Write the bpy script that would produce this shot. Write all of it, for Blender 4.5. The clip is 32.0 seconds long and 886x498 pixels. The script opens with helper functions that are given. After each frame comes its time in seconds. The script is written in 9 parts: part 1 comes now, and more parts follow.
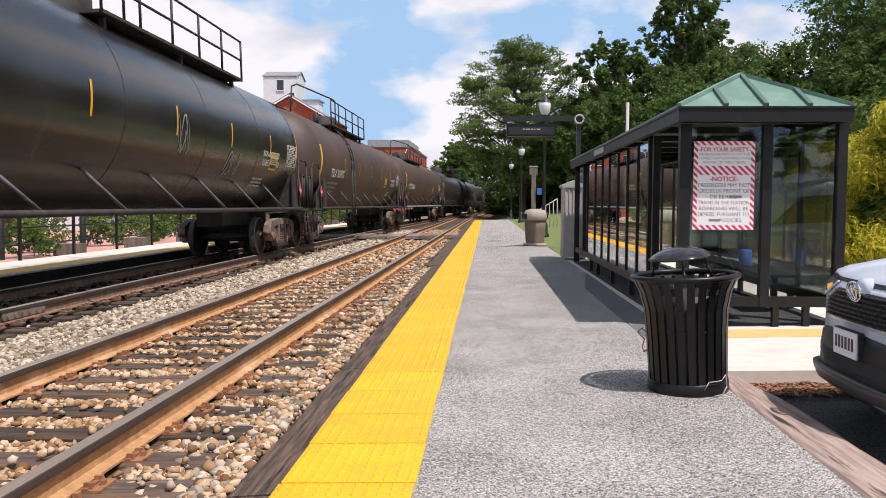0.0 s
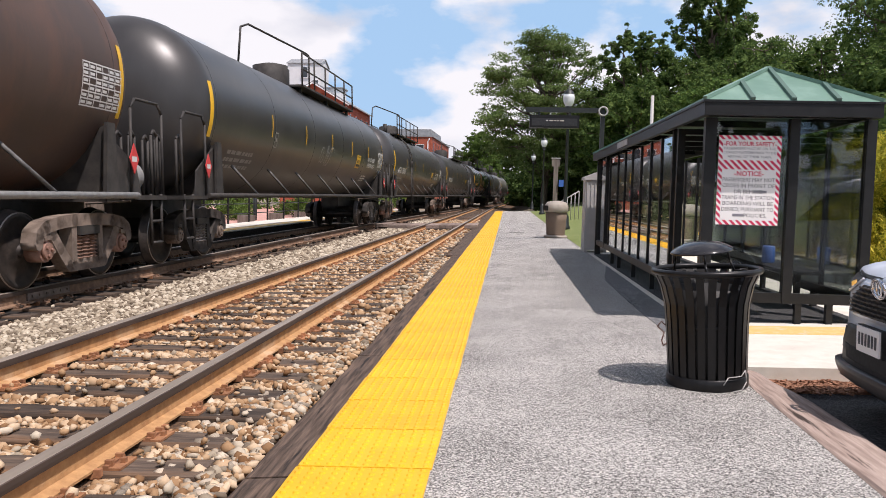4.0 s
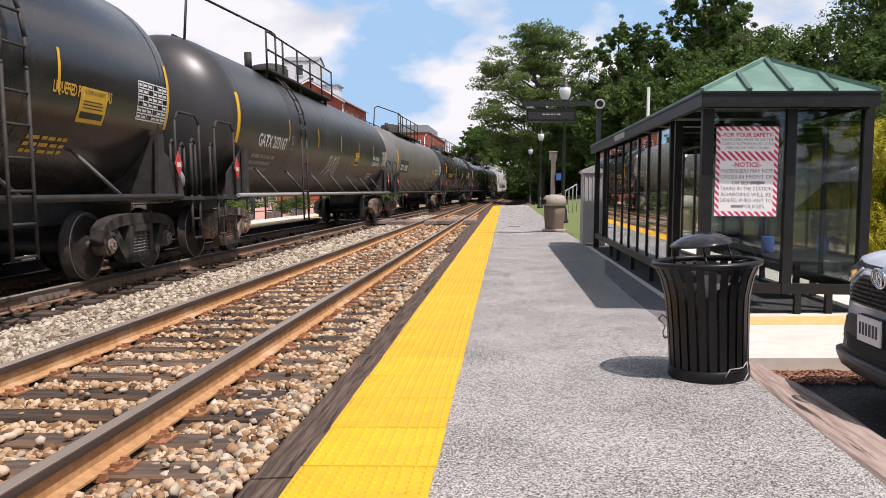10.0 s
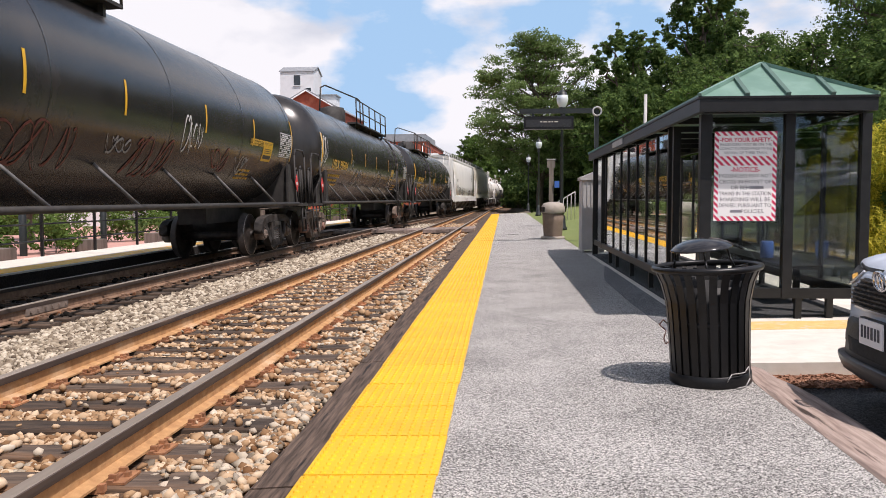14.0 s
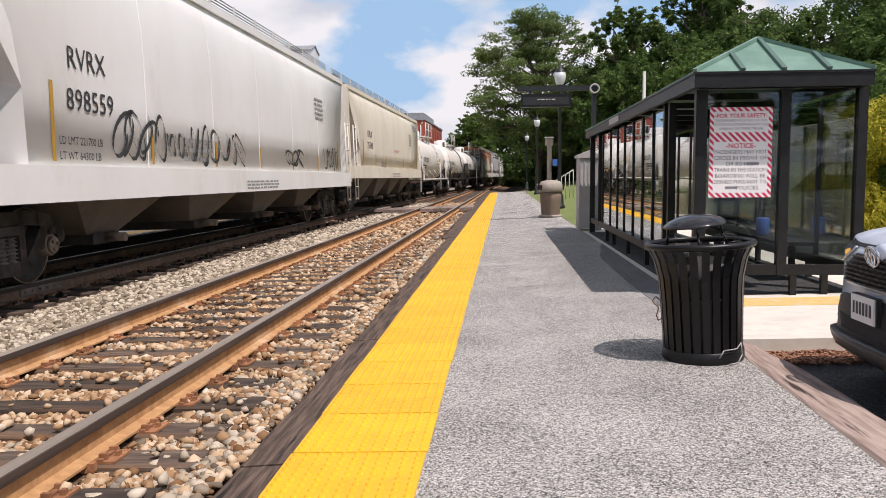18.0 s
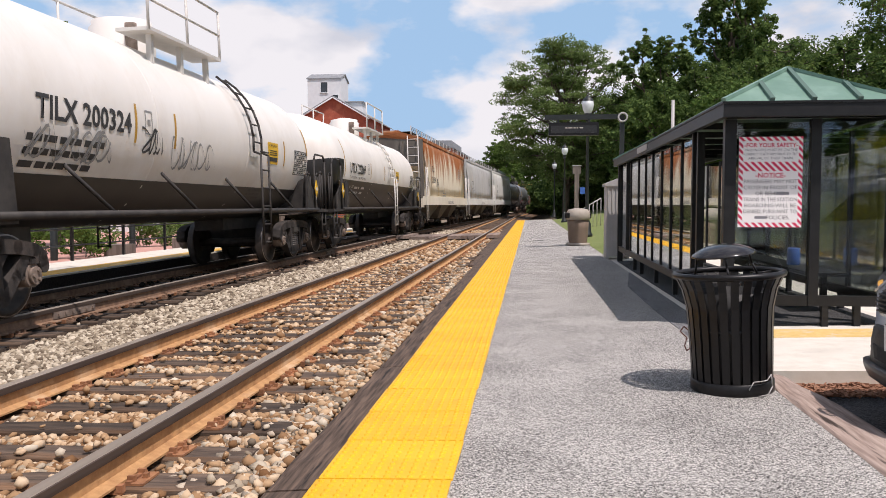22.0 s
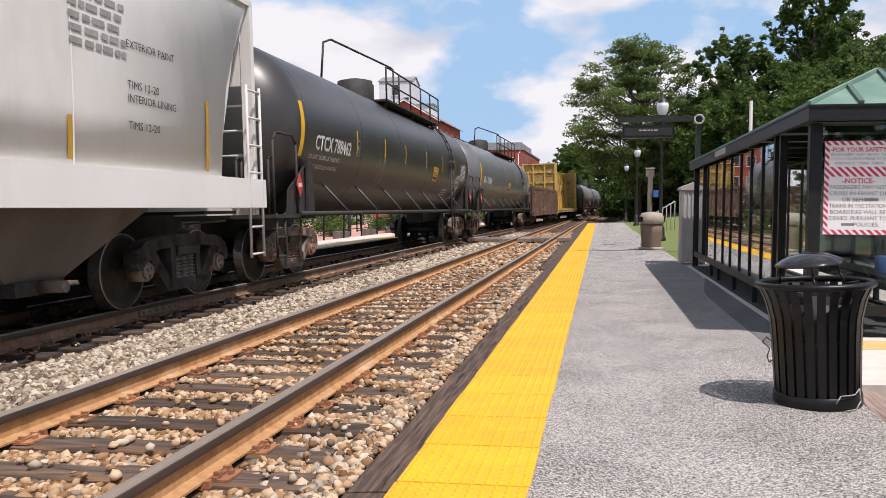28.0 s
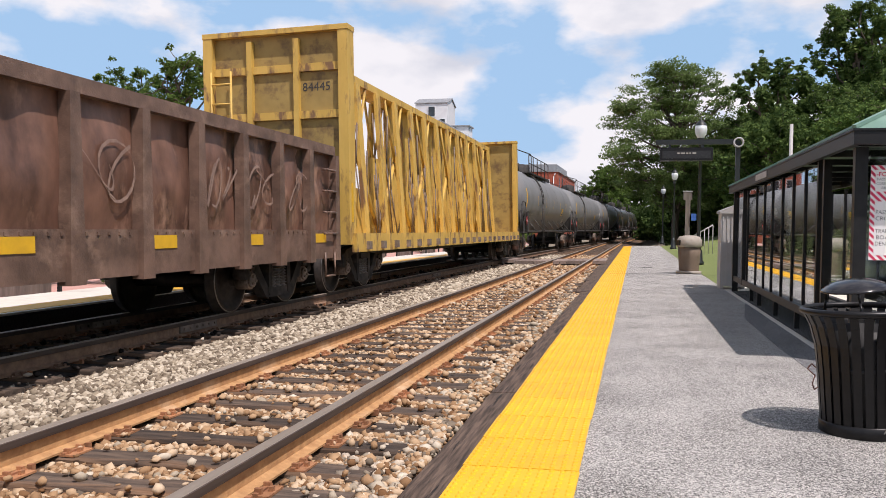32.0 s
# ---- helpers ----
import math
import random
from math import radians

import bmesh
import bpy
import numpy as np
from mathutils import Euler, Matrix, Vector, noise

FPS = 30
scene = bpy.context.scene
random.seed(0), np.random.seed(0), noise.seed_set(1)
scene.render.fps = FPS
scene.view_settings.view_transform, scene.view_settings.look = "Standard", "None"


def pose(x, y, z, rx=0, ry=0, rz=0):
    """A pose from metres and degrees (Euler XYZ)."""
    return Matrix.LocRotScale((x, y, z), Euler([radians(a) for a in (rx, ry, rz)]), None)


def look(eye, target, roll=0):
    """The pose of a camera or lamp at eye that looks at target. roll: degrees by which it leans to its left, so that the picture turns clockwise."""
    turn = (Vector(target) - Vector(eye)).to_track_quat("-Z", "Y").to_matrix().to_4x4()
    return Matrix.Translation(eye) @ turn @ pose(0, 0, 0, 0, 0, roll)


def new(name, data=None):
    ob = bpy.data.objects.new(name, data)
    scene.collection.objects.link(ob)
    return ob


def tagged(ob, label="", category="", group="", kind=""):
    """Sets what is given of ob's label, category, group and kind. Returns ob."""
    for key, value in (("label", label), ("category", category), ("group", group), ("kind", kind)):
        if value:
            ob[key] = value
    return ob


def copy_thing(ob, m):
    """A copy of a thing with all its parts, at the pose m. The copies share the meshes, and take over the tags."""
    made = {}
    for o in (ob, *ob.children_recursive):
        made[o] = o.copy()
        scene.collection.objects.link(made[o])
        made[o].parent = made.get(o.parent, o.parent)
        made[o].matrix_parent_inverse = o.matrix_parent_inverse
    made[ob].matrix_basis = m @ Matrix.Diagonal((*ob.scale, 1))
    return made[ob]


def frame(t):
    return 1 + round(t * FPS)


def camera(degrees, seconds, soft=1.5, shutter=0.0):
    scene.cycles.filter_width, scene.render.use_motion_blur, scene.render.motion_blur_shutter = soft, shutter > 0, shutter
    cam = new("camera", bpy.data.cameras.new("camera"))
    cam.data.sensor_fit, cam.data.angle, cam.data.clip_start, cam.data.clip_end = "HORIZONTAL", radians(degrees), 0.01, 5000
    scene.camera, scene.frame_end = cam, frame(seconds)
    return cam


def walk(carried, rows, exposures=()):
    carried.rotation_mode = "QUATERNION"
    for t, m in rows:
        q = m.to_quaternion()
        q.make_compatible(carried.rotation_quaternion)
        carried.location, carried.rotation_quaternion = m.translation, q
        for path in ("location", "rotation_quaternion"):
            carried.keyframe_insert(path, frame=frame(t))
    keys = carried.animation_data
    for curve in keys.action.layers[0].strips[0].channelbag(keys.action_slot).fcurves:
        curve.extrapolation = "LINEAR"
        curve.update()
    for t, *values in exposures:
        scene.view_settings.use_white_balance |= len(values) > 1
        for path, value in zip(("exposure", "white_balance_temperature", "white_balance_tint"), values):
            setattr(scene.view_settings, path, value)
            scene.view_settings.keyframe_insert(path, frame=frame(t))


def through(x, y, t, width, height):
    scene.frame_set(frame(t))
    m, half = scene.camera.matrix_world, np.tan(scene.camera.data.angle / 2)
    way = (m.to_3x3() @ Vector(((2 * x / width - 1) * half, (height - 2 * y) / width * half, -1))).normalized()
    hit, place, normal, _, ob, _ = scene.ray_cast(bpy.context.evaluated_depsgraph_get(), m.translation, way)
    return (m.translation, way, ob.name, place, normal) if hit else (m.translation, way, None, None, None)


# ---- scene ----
cam = camera(58.2, 32.0, 0.9)
PATH = [
    (0, (0.145, 0.285, 1.287), (0.038, 2.279, 1.176), 0.3),
    (0.5, (0.12, 0.284, 1.28), (-0.04, 2.275, 1.179), 0.7),
    (1, (0.118, 0.277, 1.274), (-0.079, 2.265, 1.163), 1.1),
    (1.5, (0.122, 0.282, 1.277), (-0.093, 2.267, 1.146), 1.4),
    (2, (0.122, 0.282, 1.271), (-0.092, 2.265, 1.127), 1.6),
    (2.5, (0.129, 0.281, 1.28), (-0.074, 2.265, 1.135), 1.7),
    (3, (0.133, 0.286, 1.277), (-0.053, 2.273, 1.137), 1.6),
    (3.5, (0.139, 0.281, 1.276), (-0.032, 2.269, 1.138), 1.5),
    (5.5, (0.149, 0.29, 1.28), (0.052, 2.283, 1.152), 1.4),
    (6, (0.155, 0.296, 1.279), (0.087, 2.291, 1.154), 1.4),
    (6.5, (0.15, 0.309, 1.279), (0.108, 2.305, 1.16), 1.4),
    (7, (0.151, 0.309, 1.279), (0.125, 2.306, 1.166), 1.3),
    (7.5, (0.157, 0.305, 1.284), (0.136, 2.302, 1.178), 1.4),
    (8, (0.156, 0.292, 1.281), (0.129, 2.289, 1.177), 1.4),
    (8.5, (0.153, 0.284, 1.282), (0.111, 2.28, 1.169), 1.3),
    (9, (0.146, 0.286, 1.277), (0.076, 2.281, 1.151), 1.1),
    (9.5, (0.15, 0.284, 1.285), (0.04, 2.276, 1.146), 0.7),
    (10, (0.133, 0.277, 1.289), (-0.02, 2.266, 1.141), 0.4),
    (10.5, (0.129, 0.277, 1.287), (-0.06, 2.262, 1.131), 0.2),
    (11, (0.132, 0.286, 1.281), (-0.078, 2.269, 1.123), 0.3),
    (11.5, (0.131, 0.289, 1.277), (-0.075, 2.272, 1.118), 0.6),
    (12, (0.127, 0.286, 1.26), (-0.057, 2.271, 1.108), 0.9),
    (12.5, (0.129, 0.295, 1.263), (-0.029, 2.284, 1.116), 1.1),
    (13, (0.138, 0.305, 1.267), (-0.004, 2.295, 1.126), 0.9),
    (13.5, (0.126, 0.302, 1.267), (-0.012, 2.293, 1.133), 0.4),
    (14, (0.128, 0.295, 1.276), (-0.022, 2.285, 1.15), -0.1),
    (14.5, (0.138, 0.318, 1.275), (-0.034, 2.307, 1.16), -0.3),
    (16.5, (0.183, 0.309, 1.26), (0.021, 2.299, 1.153), 0.4),
    (17, (0.185, 0.312, 1.261), (0.042, 2.302, 1.134), 0.1),
    (17.5, (0.178, 0.316, 1.261), (0.037, 2.305, 1.107), -0.2),
    (18, (0.176, 0.321, 1.264), (0.028, 2.307, 1.086), -0.4),
    (18.5, (0.172, 0.321, 1.261), (0.014, 2.305, 1.068), -0.3),
    (19, (0.173, 0.321, 1.263), (0.009, 2.305, 1.066), -0.1),
    (19.5, (0.171, 0.322, 1.259), (0.004, 2.306, 1.068), 0.1),
    (20, (0.164, 0.314, 1.259), (-0.006, 2.299, 1.082), 0.2),
    (20.5, (0.169, 0.315, 1.261), (-0.007, 2.301, 1.099), 0.2),
    (21, (0.175, 0.307, 1.267), (-0.01, 2.293, 1.126), 0.1),
    (21.5, (0.164, 0.299, 1.259), (-0.035, 2.285, 1.137), 0.0),
    (22, (0.176, 0.299, 1.267), (-0.039, 2.285, 1.157), 0.0),
    (22.5, (0.178, 0.294, 1.268), (-0.045, 2.279, 1.165), 0.2),
    (23, (0.176, 0.293, 1.269), (-0.048, 2.278, 1.17), 0.4),
    (23.5, (0.157, 0.305, 1.267), (-0.063, 2.291, 1.168), 0.6),
    (24, (0.159, 0.294, 1.285), (-0.054, 2.28, 1.187), 0.8),
    (24.5, (0.161, 0.286, 1.285), (-0.046, 2.272, 1.185), 1.0),
    (26.5, (0.157, 0.27, 1.283), (-0.094, 2.25, 1.156), 1.0),
    (27, (0.147, 0.266, 1.285), (-0.138, 2.241, 1.158), 0.7),
    (27.5, (0.14, 0.265, 1.29), (-0.188, 2.235, 1.171), 0.4),
    (28, (0.129, 0.266, 1.294), (-0.256, 2.226, 1.188), 0.3),
    (28.5, (0.111, 0.244, 1.295), (-0.335, 2.192, 1.209), 0.3),
    (29, (0.09, 0.206, 1.293), (-0.396, 2.145, 1.226), 0.7),
    (29.5, (0.079, 0.218, 1.292), (-0.415, 2.156, 1.241), 1.1),
    (30, (0.081, 0.24, 1.284), (-0.388, 2.184, 1.238), 1.5),
    (30.5, (0.095, 0.247, 1.284), (-0.343, 2.198, 1.234), 1.6),
    (31, (0.088, 0.245, 1.287), (-0.336, 2.199, 1.228), 1.5),
    (31.5, (0.096, 0.248, 1.283), (-0.348, 2.197, 1.222), 1.0),
    (32, (0.094, 0.238, 1.292), (-0.375, 2.181, 1.238), 0.9),
]
walk(cam, [(t, look(eye, target, roll)) for t, eye, target, roll in PATH], exposures=((0, -0.14, 6500, 20), (14, -0.14, 6500, 20), (17.5, -0.24, 6550, 20), (24.5, -0.26, 6550, 20), (27, -0.24, 6500, 20), (29, -0.17, 6500, 20), (32, -0.2, 6500, 20)))

# ---- daylight: high summer sun behind and right of the camera, broken cumulus ----
SUN = Vector((0.82, -0.78, 2.15)).normalized()
world = bpy.data.worlds.new("sky")
scene.world = world
world.use_nodes = True
wn, wl = world.node_tree.nodes, world.node_tree.links
wn.clear()
sky = wn.new("ShaderNodeTexSky")
sky.sky_type, sky.sun_disc = "NISHITA", False
sky.sun_elevation, sky.sun_rotation = math.asin(SUN.z), math.atan2(SUN.x, SUN.y)
sky.air_density, sky.dust_density, sky.ozone_density = 1.0, 1.2, 2.0
co = wn.new("ShaderNodeTexCoord")
# heaped clouds seen from the side: noise on the direction, a little flattened
shift = wn.new("ShaderNodeMapping")
shift.inputs["Location"].default_value, shift.inputs["Scale"].default_value = (4.3, 1.1, 0.35), (1.0, 1.0, 1.9)
wl.new(co.outputs["Generated"], shift.inputs["Vector"])
puff = wn.new("ShaderNodeTexNoise")
puff.inputs["Scale"].default_value, puff.inputs["Detail"].default_value, puff.inputs["Roughness"].default_value = 4.4, 10.0, 0.5
wl.new(shift.outputs[0], puff.inputs["Vector"])
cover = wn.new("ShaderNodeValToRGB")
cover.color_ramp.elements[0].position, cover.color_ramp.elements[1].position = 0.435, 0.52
# cloud and haze thin out above the view, to lower the fill light
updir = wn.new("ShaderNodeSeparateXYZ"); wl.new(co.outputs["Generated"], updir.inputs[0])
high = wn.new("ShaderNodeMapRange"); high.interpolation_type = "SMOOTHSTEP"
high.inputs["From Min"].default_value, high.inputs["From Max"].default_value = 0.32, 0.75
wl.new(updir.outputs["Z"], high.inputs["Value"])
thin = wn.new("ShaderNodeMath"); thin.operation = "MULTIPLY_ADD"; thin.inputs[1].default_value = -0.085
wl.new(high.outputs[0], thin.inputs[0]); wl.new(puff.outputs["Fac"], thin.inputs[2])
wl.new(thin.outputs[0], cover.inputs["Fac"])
body = wn.new("ShaderNodeTexNoise")
body.inputs["Scale"].default_value, body.inputs["Detail"].default_value = 6.5, 7.0
wl.new(shift.outputs[0], body.inputs["Vector"])
white = wn.new("ShaderNodeValToRGB")
white.color_ramp.elements[0].position, white.color_ramp.elements[0].color = 0.34, (7.6, 8.2, 8.8, 1)
white.color_ramp.elements[1].position, white.color_ramp.elements[1].color = 0.52, (10.4, 10.7, 10.7, 1)
wl.new(body.outputs["Fac"], white.inputs["Fac"])
mixc = wn.new("ShaderNodeMix"); mixc.data_type = "RGBA"
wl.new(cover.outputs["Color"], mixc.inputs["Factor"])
haze = wn.new("ShaderNodeMix"); haze.data_type = "RGBA"; haze.inputs["B"].default_value = (4.6, 7.6, 10.6, 1)
low_haze = wn.new("ShaderNodeMapRange")
low_haze.inputs["To Min"].default_value, low_haze.inputs["To Max"].default_value = 0.85, 0.0
wl.new(high.outputs[0], low_haze.inputs["Value"]); wl.new(low_haze.outputs[0], haze.inputs["Factor"])
wl.new(sky.outputs["Color"], haze.inputs["A"])
wl.new(haze.outputs["Result"], mixc.inputs["A"])
wl.new(white.outputs["Color"], mixc.inputs["B"])
back = wn.new("ShaderNodeBackground")
back.inputs["Strength"].default_value = 0.098
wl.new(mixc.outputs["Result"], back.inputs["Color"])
wout = wn.new("ShaderNodeOutputWorld")
wl.new(back.outputs[0], wout.inputs["Surface"])

sun = new("sun", bpy.data.lights.new("sun", "SUN"))
sun.data.energy, sun.data.angle, sun.data.color = 5.0, radians(0.55), (1.0, 0.95, 0.88)
sun.matrix_world = look(SUN * 50, (0, 0, 0))
scene.view_settings.exposure = 0.0


# ---- materials ----
def mat(name, c1, c2=None, scale=8.0, rough=0.7, metal=0.0, bump=0.0, bscale=60.0, stain=None, stain_scale=1.2, stain_at=(0.55, 0.7), stretch=(1, 1, 1), rand=0.0, spec=0.5, rough2=None):
    """A surface of two colours in noise, with stains at a larger scale, fine relief and a random shade per object."""
    m = bpy.data.materials.new(name)
    m.use_nodes = True
    nt = m.node_tree
    n, l = nt.nodes, nt.links
    b = n["Principled BSDF"]
    b.inputs["Roughness"].default_value, b.inputs["Metallic"].default_value = rough, metal
    b.inputs["Specular IOR Level"].default_value = spec
    c2 = c2 or tuple(v * 0.8 for v in c1)
    tc = n.new("ShaderNodeTexCoord")
    mp = n.new("ShaderNodeMapping")
    mp.inputs["Scale"].default_value = stretch
    l.new(tc.outputs["Object"], mp.inputs["Vector"])
    a = n.new("ShaderNodeTexNoise")
    a.inputs["Scale"].default_value, a.inputs["Detail"].default_value, a.inputs["Roughness"].default_value = scale, 6.0, 0.6
    l.new(mp.outputs[0], a.inputs["Vector"])
    r = n.new("ShaderNodeValToRGB")
    r.color_ramp.elements[0].position, r.color_ramp.elements[1].position = 0.35, 0.65
    r.color_ramp.elements[0].color, r.color_ramp.elements[1].color = (*c1, 1), (*c2, 1)
    l.new(a.outputs["Fac"], r.inputs["Fac"])
    col = r.outputs["Color"]
    if stain:
        s = n.new("ShaderNodeTexNoise")
        s.inputs["Scale"].default_value, s.inputs["Detail"].default_value, s.inputs["Roughness"].default_value = stain_scale, 8.0, 0.65
        l.new(mp.outputs[0], s.inputs["Vector"])
        sr = n.new("ShaderNodeValToRGB")
        sr.color_ramp.elements[0].position, sr.color_ramp.elements[1].position = stain_at
        l.new(s.outputs["Fac"], sr.inputs["Fac"])
        mx = n.new("ShaderNodeMix"); mx.data_type = "RGBA"
        mx.inputs["B"].default_value = (*stain, 1)
        l.new(sr.outputs["Color"], mx.inputs["Factor"]); l.new(col, mx.inputs["A"])
        col = mx.outputs["Result"]
    if rand:
        oi = n.new("ShaderNodeObjectInfo")
        mr = n.new("ShaderNodeMapRange")
        mr.inputs["To Min"].default_value, mr.inputs["To Max"].default_value = 1 - rand, 1 + rand
        l.new(oi.outputs["Random"], mr.inputs["Value"])
        hv = n.new("ShaderNodeHueSaturation")
        l.new(mr.outputs[0], hv.inputs["Value"]); l.new(col, hv.inputs["Color"])
        col = hv.outputs["Color"]
    l.new(col, b.inputs["Base Color"])
    if rough2 is not None:
        rr = n.new("ShaderNodeMapRange")
        rr.inputs["To Min"].default_value, rr.inputs["To Max"].default_value = rough, rough2
        l.new(a.outputs["Fac"], rr.inputs["Value"]); l.new(rr.outputs[0], b.inputs["Roughness"])
    if bump:
        d = n.new("ShaderNodeTexNoise")
        d.inputs["Scale"].default_value, d.inputs["Detail"].default_value = bscale, 4.0
        l.new(mp.outputs[0], d.inputs["Vector"])
        bu = n.new("ShaderNodeBump")
        bu.inputs["Strength"].default_value, bu.inputs["Distance"].default_value = bump, 0.01
        l.new(d.outputs["Fac"], bu.inputs["Height"]); l.new(bu.outputs[0], b.inputs["Normal"])
    return m


def glass(name, tint=(1, 1, 1), alpha=0.12, rough=0.02):
    """A thin pane: mostly clear, with a true mirror reflection."""
    m = bpy.data.materials.new(name)
    m.use_nodes = True
    n, l = m.node_tree.nodes, m.node_tree.links
    n.clear()
    tr = n.new("ShaderNodeBsdfTransparent"); tr.inputs[0].default_value = (*tint, 1)
    gl = n.new("ShaderNodeBsdfGlossy"); gl.inputs["Roughness"].default_value = rough
    gl.inputs["Color"].default_value = (0.95, 0.97, 1, 1)
    lw = n.new("ShaderNodeLayerWeight")
    pw = n.new("ShaderNodeMath"); pw.operation = "POWER"; pw.inputs[1].default_value = 2.6
    ad = n.new("ShaderNodeMath"); ad.operation = "MULTIPLY_ADD"; ad.inputs[1].default_value, ad.inputs[2].default_value = 0.95, alpha; ad.use_clamp = True
    mx = n.new("ShaderNodeMixShader")
    o = n.new("ShaderNodeOutputMaterial")
    l.new(lw.outputs["Facing"], pw.inputs[0]); l.new(pw.outputs[0], ad.inputs[0]); l.new(ad.outputs[0], mx.inputs[0])
    l.new(tr.outputs[0], mx.inputs[1]); l.new(gl.outputs[0], mx.inputs[2]); l.new(mx.outputs[0], o.inputs["Surface"])
    return m


def aggregate(name, dark, mid, light, cell=0.011, bump=0.6):
    """Worn asphalt: stones of about a centimetre set in binder, with paler and darker fields and fine dirt."""
    m = bpy.data.materials.new(name)
    m.use_nodes = True
    n, l = m.node_tree.nodes, m.node_tree.links
    b = n["Principled BSDF"]
    b.inputs["Roughness"].default_value = 0.92
    tc = n.new("ShaderNodeTexCoord")
    warp = n.new("ShaderNodeTexNoise"); warp.inputs["Scale"].default_value = 140
    l.new(tc.outputs["Object"], warp.inputs["Vector"])
    add = n.new("ShaderNodeVectorMath"); add.operation = "MULTIPLY_ADD"; add.inputs[1].default_value = (0.010, 0.010, 0.010)
    l.new(warp.outputs["Color"], add.inputs[0]); l.new(tc.outputs["Object"], add.inputs[2])
    v = n.new("ShaderNodeTexVoronoi"); v.inputs["Scale"].default_value = 1 / cell
    l.new(add.outputs[0], v.inputs["Vector"])
    sep = n.new("ShaderNodeSeparateColor"); l.new(v.outputs["Color"], sep.inputs[0])
    big = n.new("ShaderNodeTexNoise"); big.inputs["Scale"].default_value, big.inputs["Detail"].default_value = 1.3, 7
    l.new(tc.outputs["Object"], big.inputs["Vector"])
    mid2 = n.new("ShaderNodeTexNoise"); mid2.inputs["Scale"].default_value, mid2.inputs["Detail"].default_value = 55, 5
    l.new(tc.outputs["Object"], mid2.inputs["Vector"])
    s1 = n.new("ShaderNodeMath"); s1.operation = "MULTIPLY_ADD"; s1.inputs[1].default_value = 0.5
    l.new(big.outputs["Fac"], s1.inputs[0]); l.new(sep.outputs[0], s1.inputs[2])
    s2 = n.new("ShaderNodeMath"); s2.operation = "MULTIPLY_ADD"; s2.inputs[1].default_value = 0.7
    l.new(mid2.outputs["Fac"], s2.inputs[0]); l.new(s1.outputs[0], s2.inputs[2])
    off = n.new("ShaderNodeMath"); off.operation = "SUBTRACT"; off.inputs[1].default_value = 0.6
    l.new(s2.outputs[0], off.inputs[0])
    r = n.new("ShaderNodeValToRGB")
    r.color_ramp.elements[0].position, r.color_ramp.elements[0].color = 0.12, (*dark, 1)
    r.color_ramp.elements[1].position, r.color_ramp.elements[1].color = 0.92, (*light, 1)
    e = r.color_ramp.elements.new(0.42); e.color = (*mid, 1)
    l.new(off.outputs[0], r.inputs["Fac"])
    l.new(r.outputs["Color"], b.inputs["Base Color"])
    bu = n.new("ShaderNodeBump"); bu.inputs["Strength"].default_value, bu.inputs["Distance"].default_value = bump, 0.006
    l.new(off.outputs[0], bu.inputs["Height"]); l.new(bu.outputs[0], b.inputs["Normal"])
    return m


M = {}
M["asphalt"] = aggregate("pale_worn_asphalt", (0.035, 0.033, 0.030), (0.25, 0.243, 0.226), (0.70, 0.675, 0.63), 0.0058, 0.8)
M["lot"] = aggregate("car_park_asphalt", (0.008, 0.008, 0.009), (0.03, 0.03, 0.031), (0.11, 0.11, 0.11), 0.007)
M["patch"] = aggregate("dark_asphalt_patch", (0.03, 0.03, 0.032), (0.11, 0.11, 0.112), (0.32, 0.32, 0.32), 0.007)
M["concrete"] = mat("pale_concrete", (0.62, 0.58, 0.50), (0.72, 0.68, 0.60), 6, 0.85, bump=0.15, bscale=80, stain=(0.5, 0.46, 0.4), stain_scale=1.5)
M["yellow"] = mat("safety_yellow", (0.86, 0.475, 0.008), (0.78, 0.41, 0.008), 3, 0.5, bump=0.1, bscale=90, stain=(0.50, 0.27, 0.03), stain_scale=7, stain_at=(0.60, 0.78), rand=0.07)
M["timber"] = mat("weathered_dark_timber", (0.030, 0.020, 0.014), (0.155, 0.105, 0.076), 38, 0.9, bump=1.0, bscale=30, stretch=(1, 0.06, 1), stain=(0.008, 0.006, 0.005), stain_scale=16, stain_at=(0.57, 0.62))
M["kerb_timber"] = mat("weathered_pink_grey_timber", (0.24, 0.175, 0.145), (0.46, 0.36, 0.305), 30, 0.9, bump=1.0, bscale=45, stretch=(1, 0.07, 1), stain=(0.045, 0.03, 0.024), stain_scale=14, stain_at=(0.58, 0.64))
M["tie"] = mat("creosoted_tie", (0.035, 0.025, 0.019), (0.13, 0.092, 0.066), 20, 0.92, bump=0.7, bscale=35, stretch=(0.1, 1, 1), rand=0.4, stain=(0.20, 0.105, 0.05), stain_scale=3)
M["rail_side"] = mat("rusty_rail", (0.54, 0.31, 0.135), (0.38, 0.20, 0.085), 12, 0.85, bump=0.2, bscale=80, stain=(0.60, 0.41, 0.245), stain_scale=2)
M["rail_top"] = mat("worn_rail_head", (0.24, 0.20, 0.16), (0.33, 0.28, 0.23), 6, 0.5, 0.1, stretch=(1, 0.05, 1))
M["plate"] = mat("rusty_tie_plate", (0.44, 0.21, 0.095), (0.26, 0.115, 0.055), 15, 0.9, rand=0.25)
M["ballast"] = mat("pale_ballast_stone", (0.42, 0.37, 0.31), (0.62, 0.57, 0.50), 9, 0.9, bump=0.3, bscale=50, stain=(0.36, 0.24, 0.16), stain_scale=1.1)
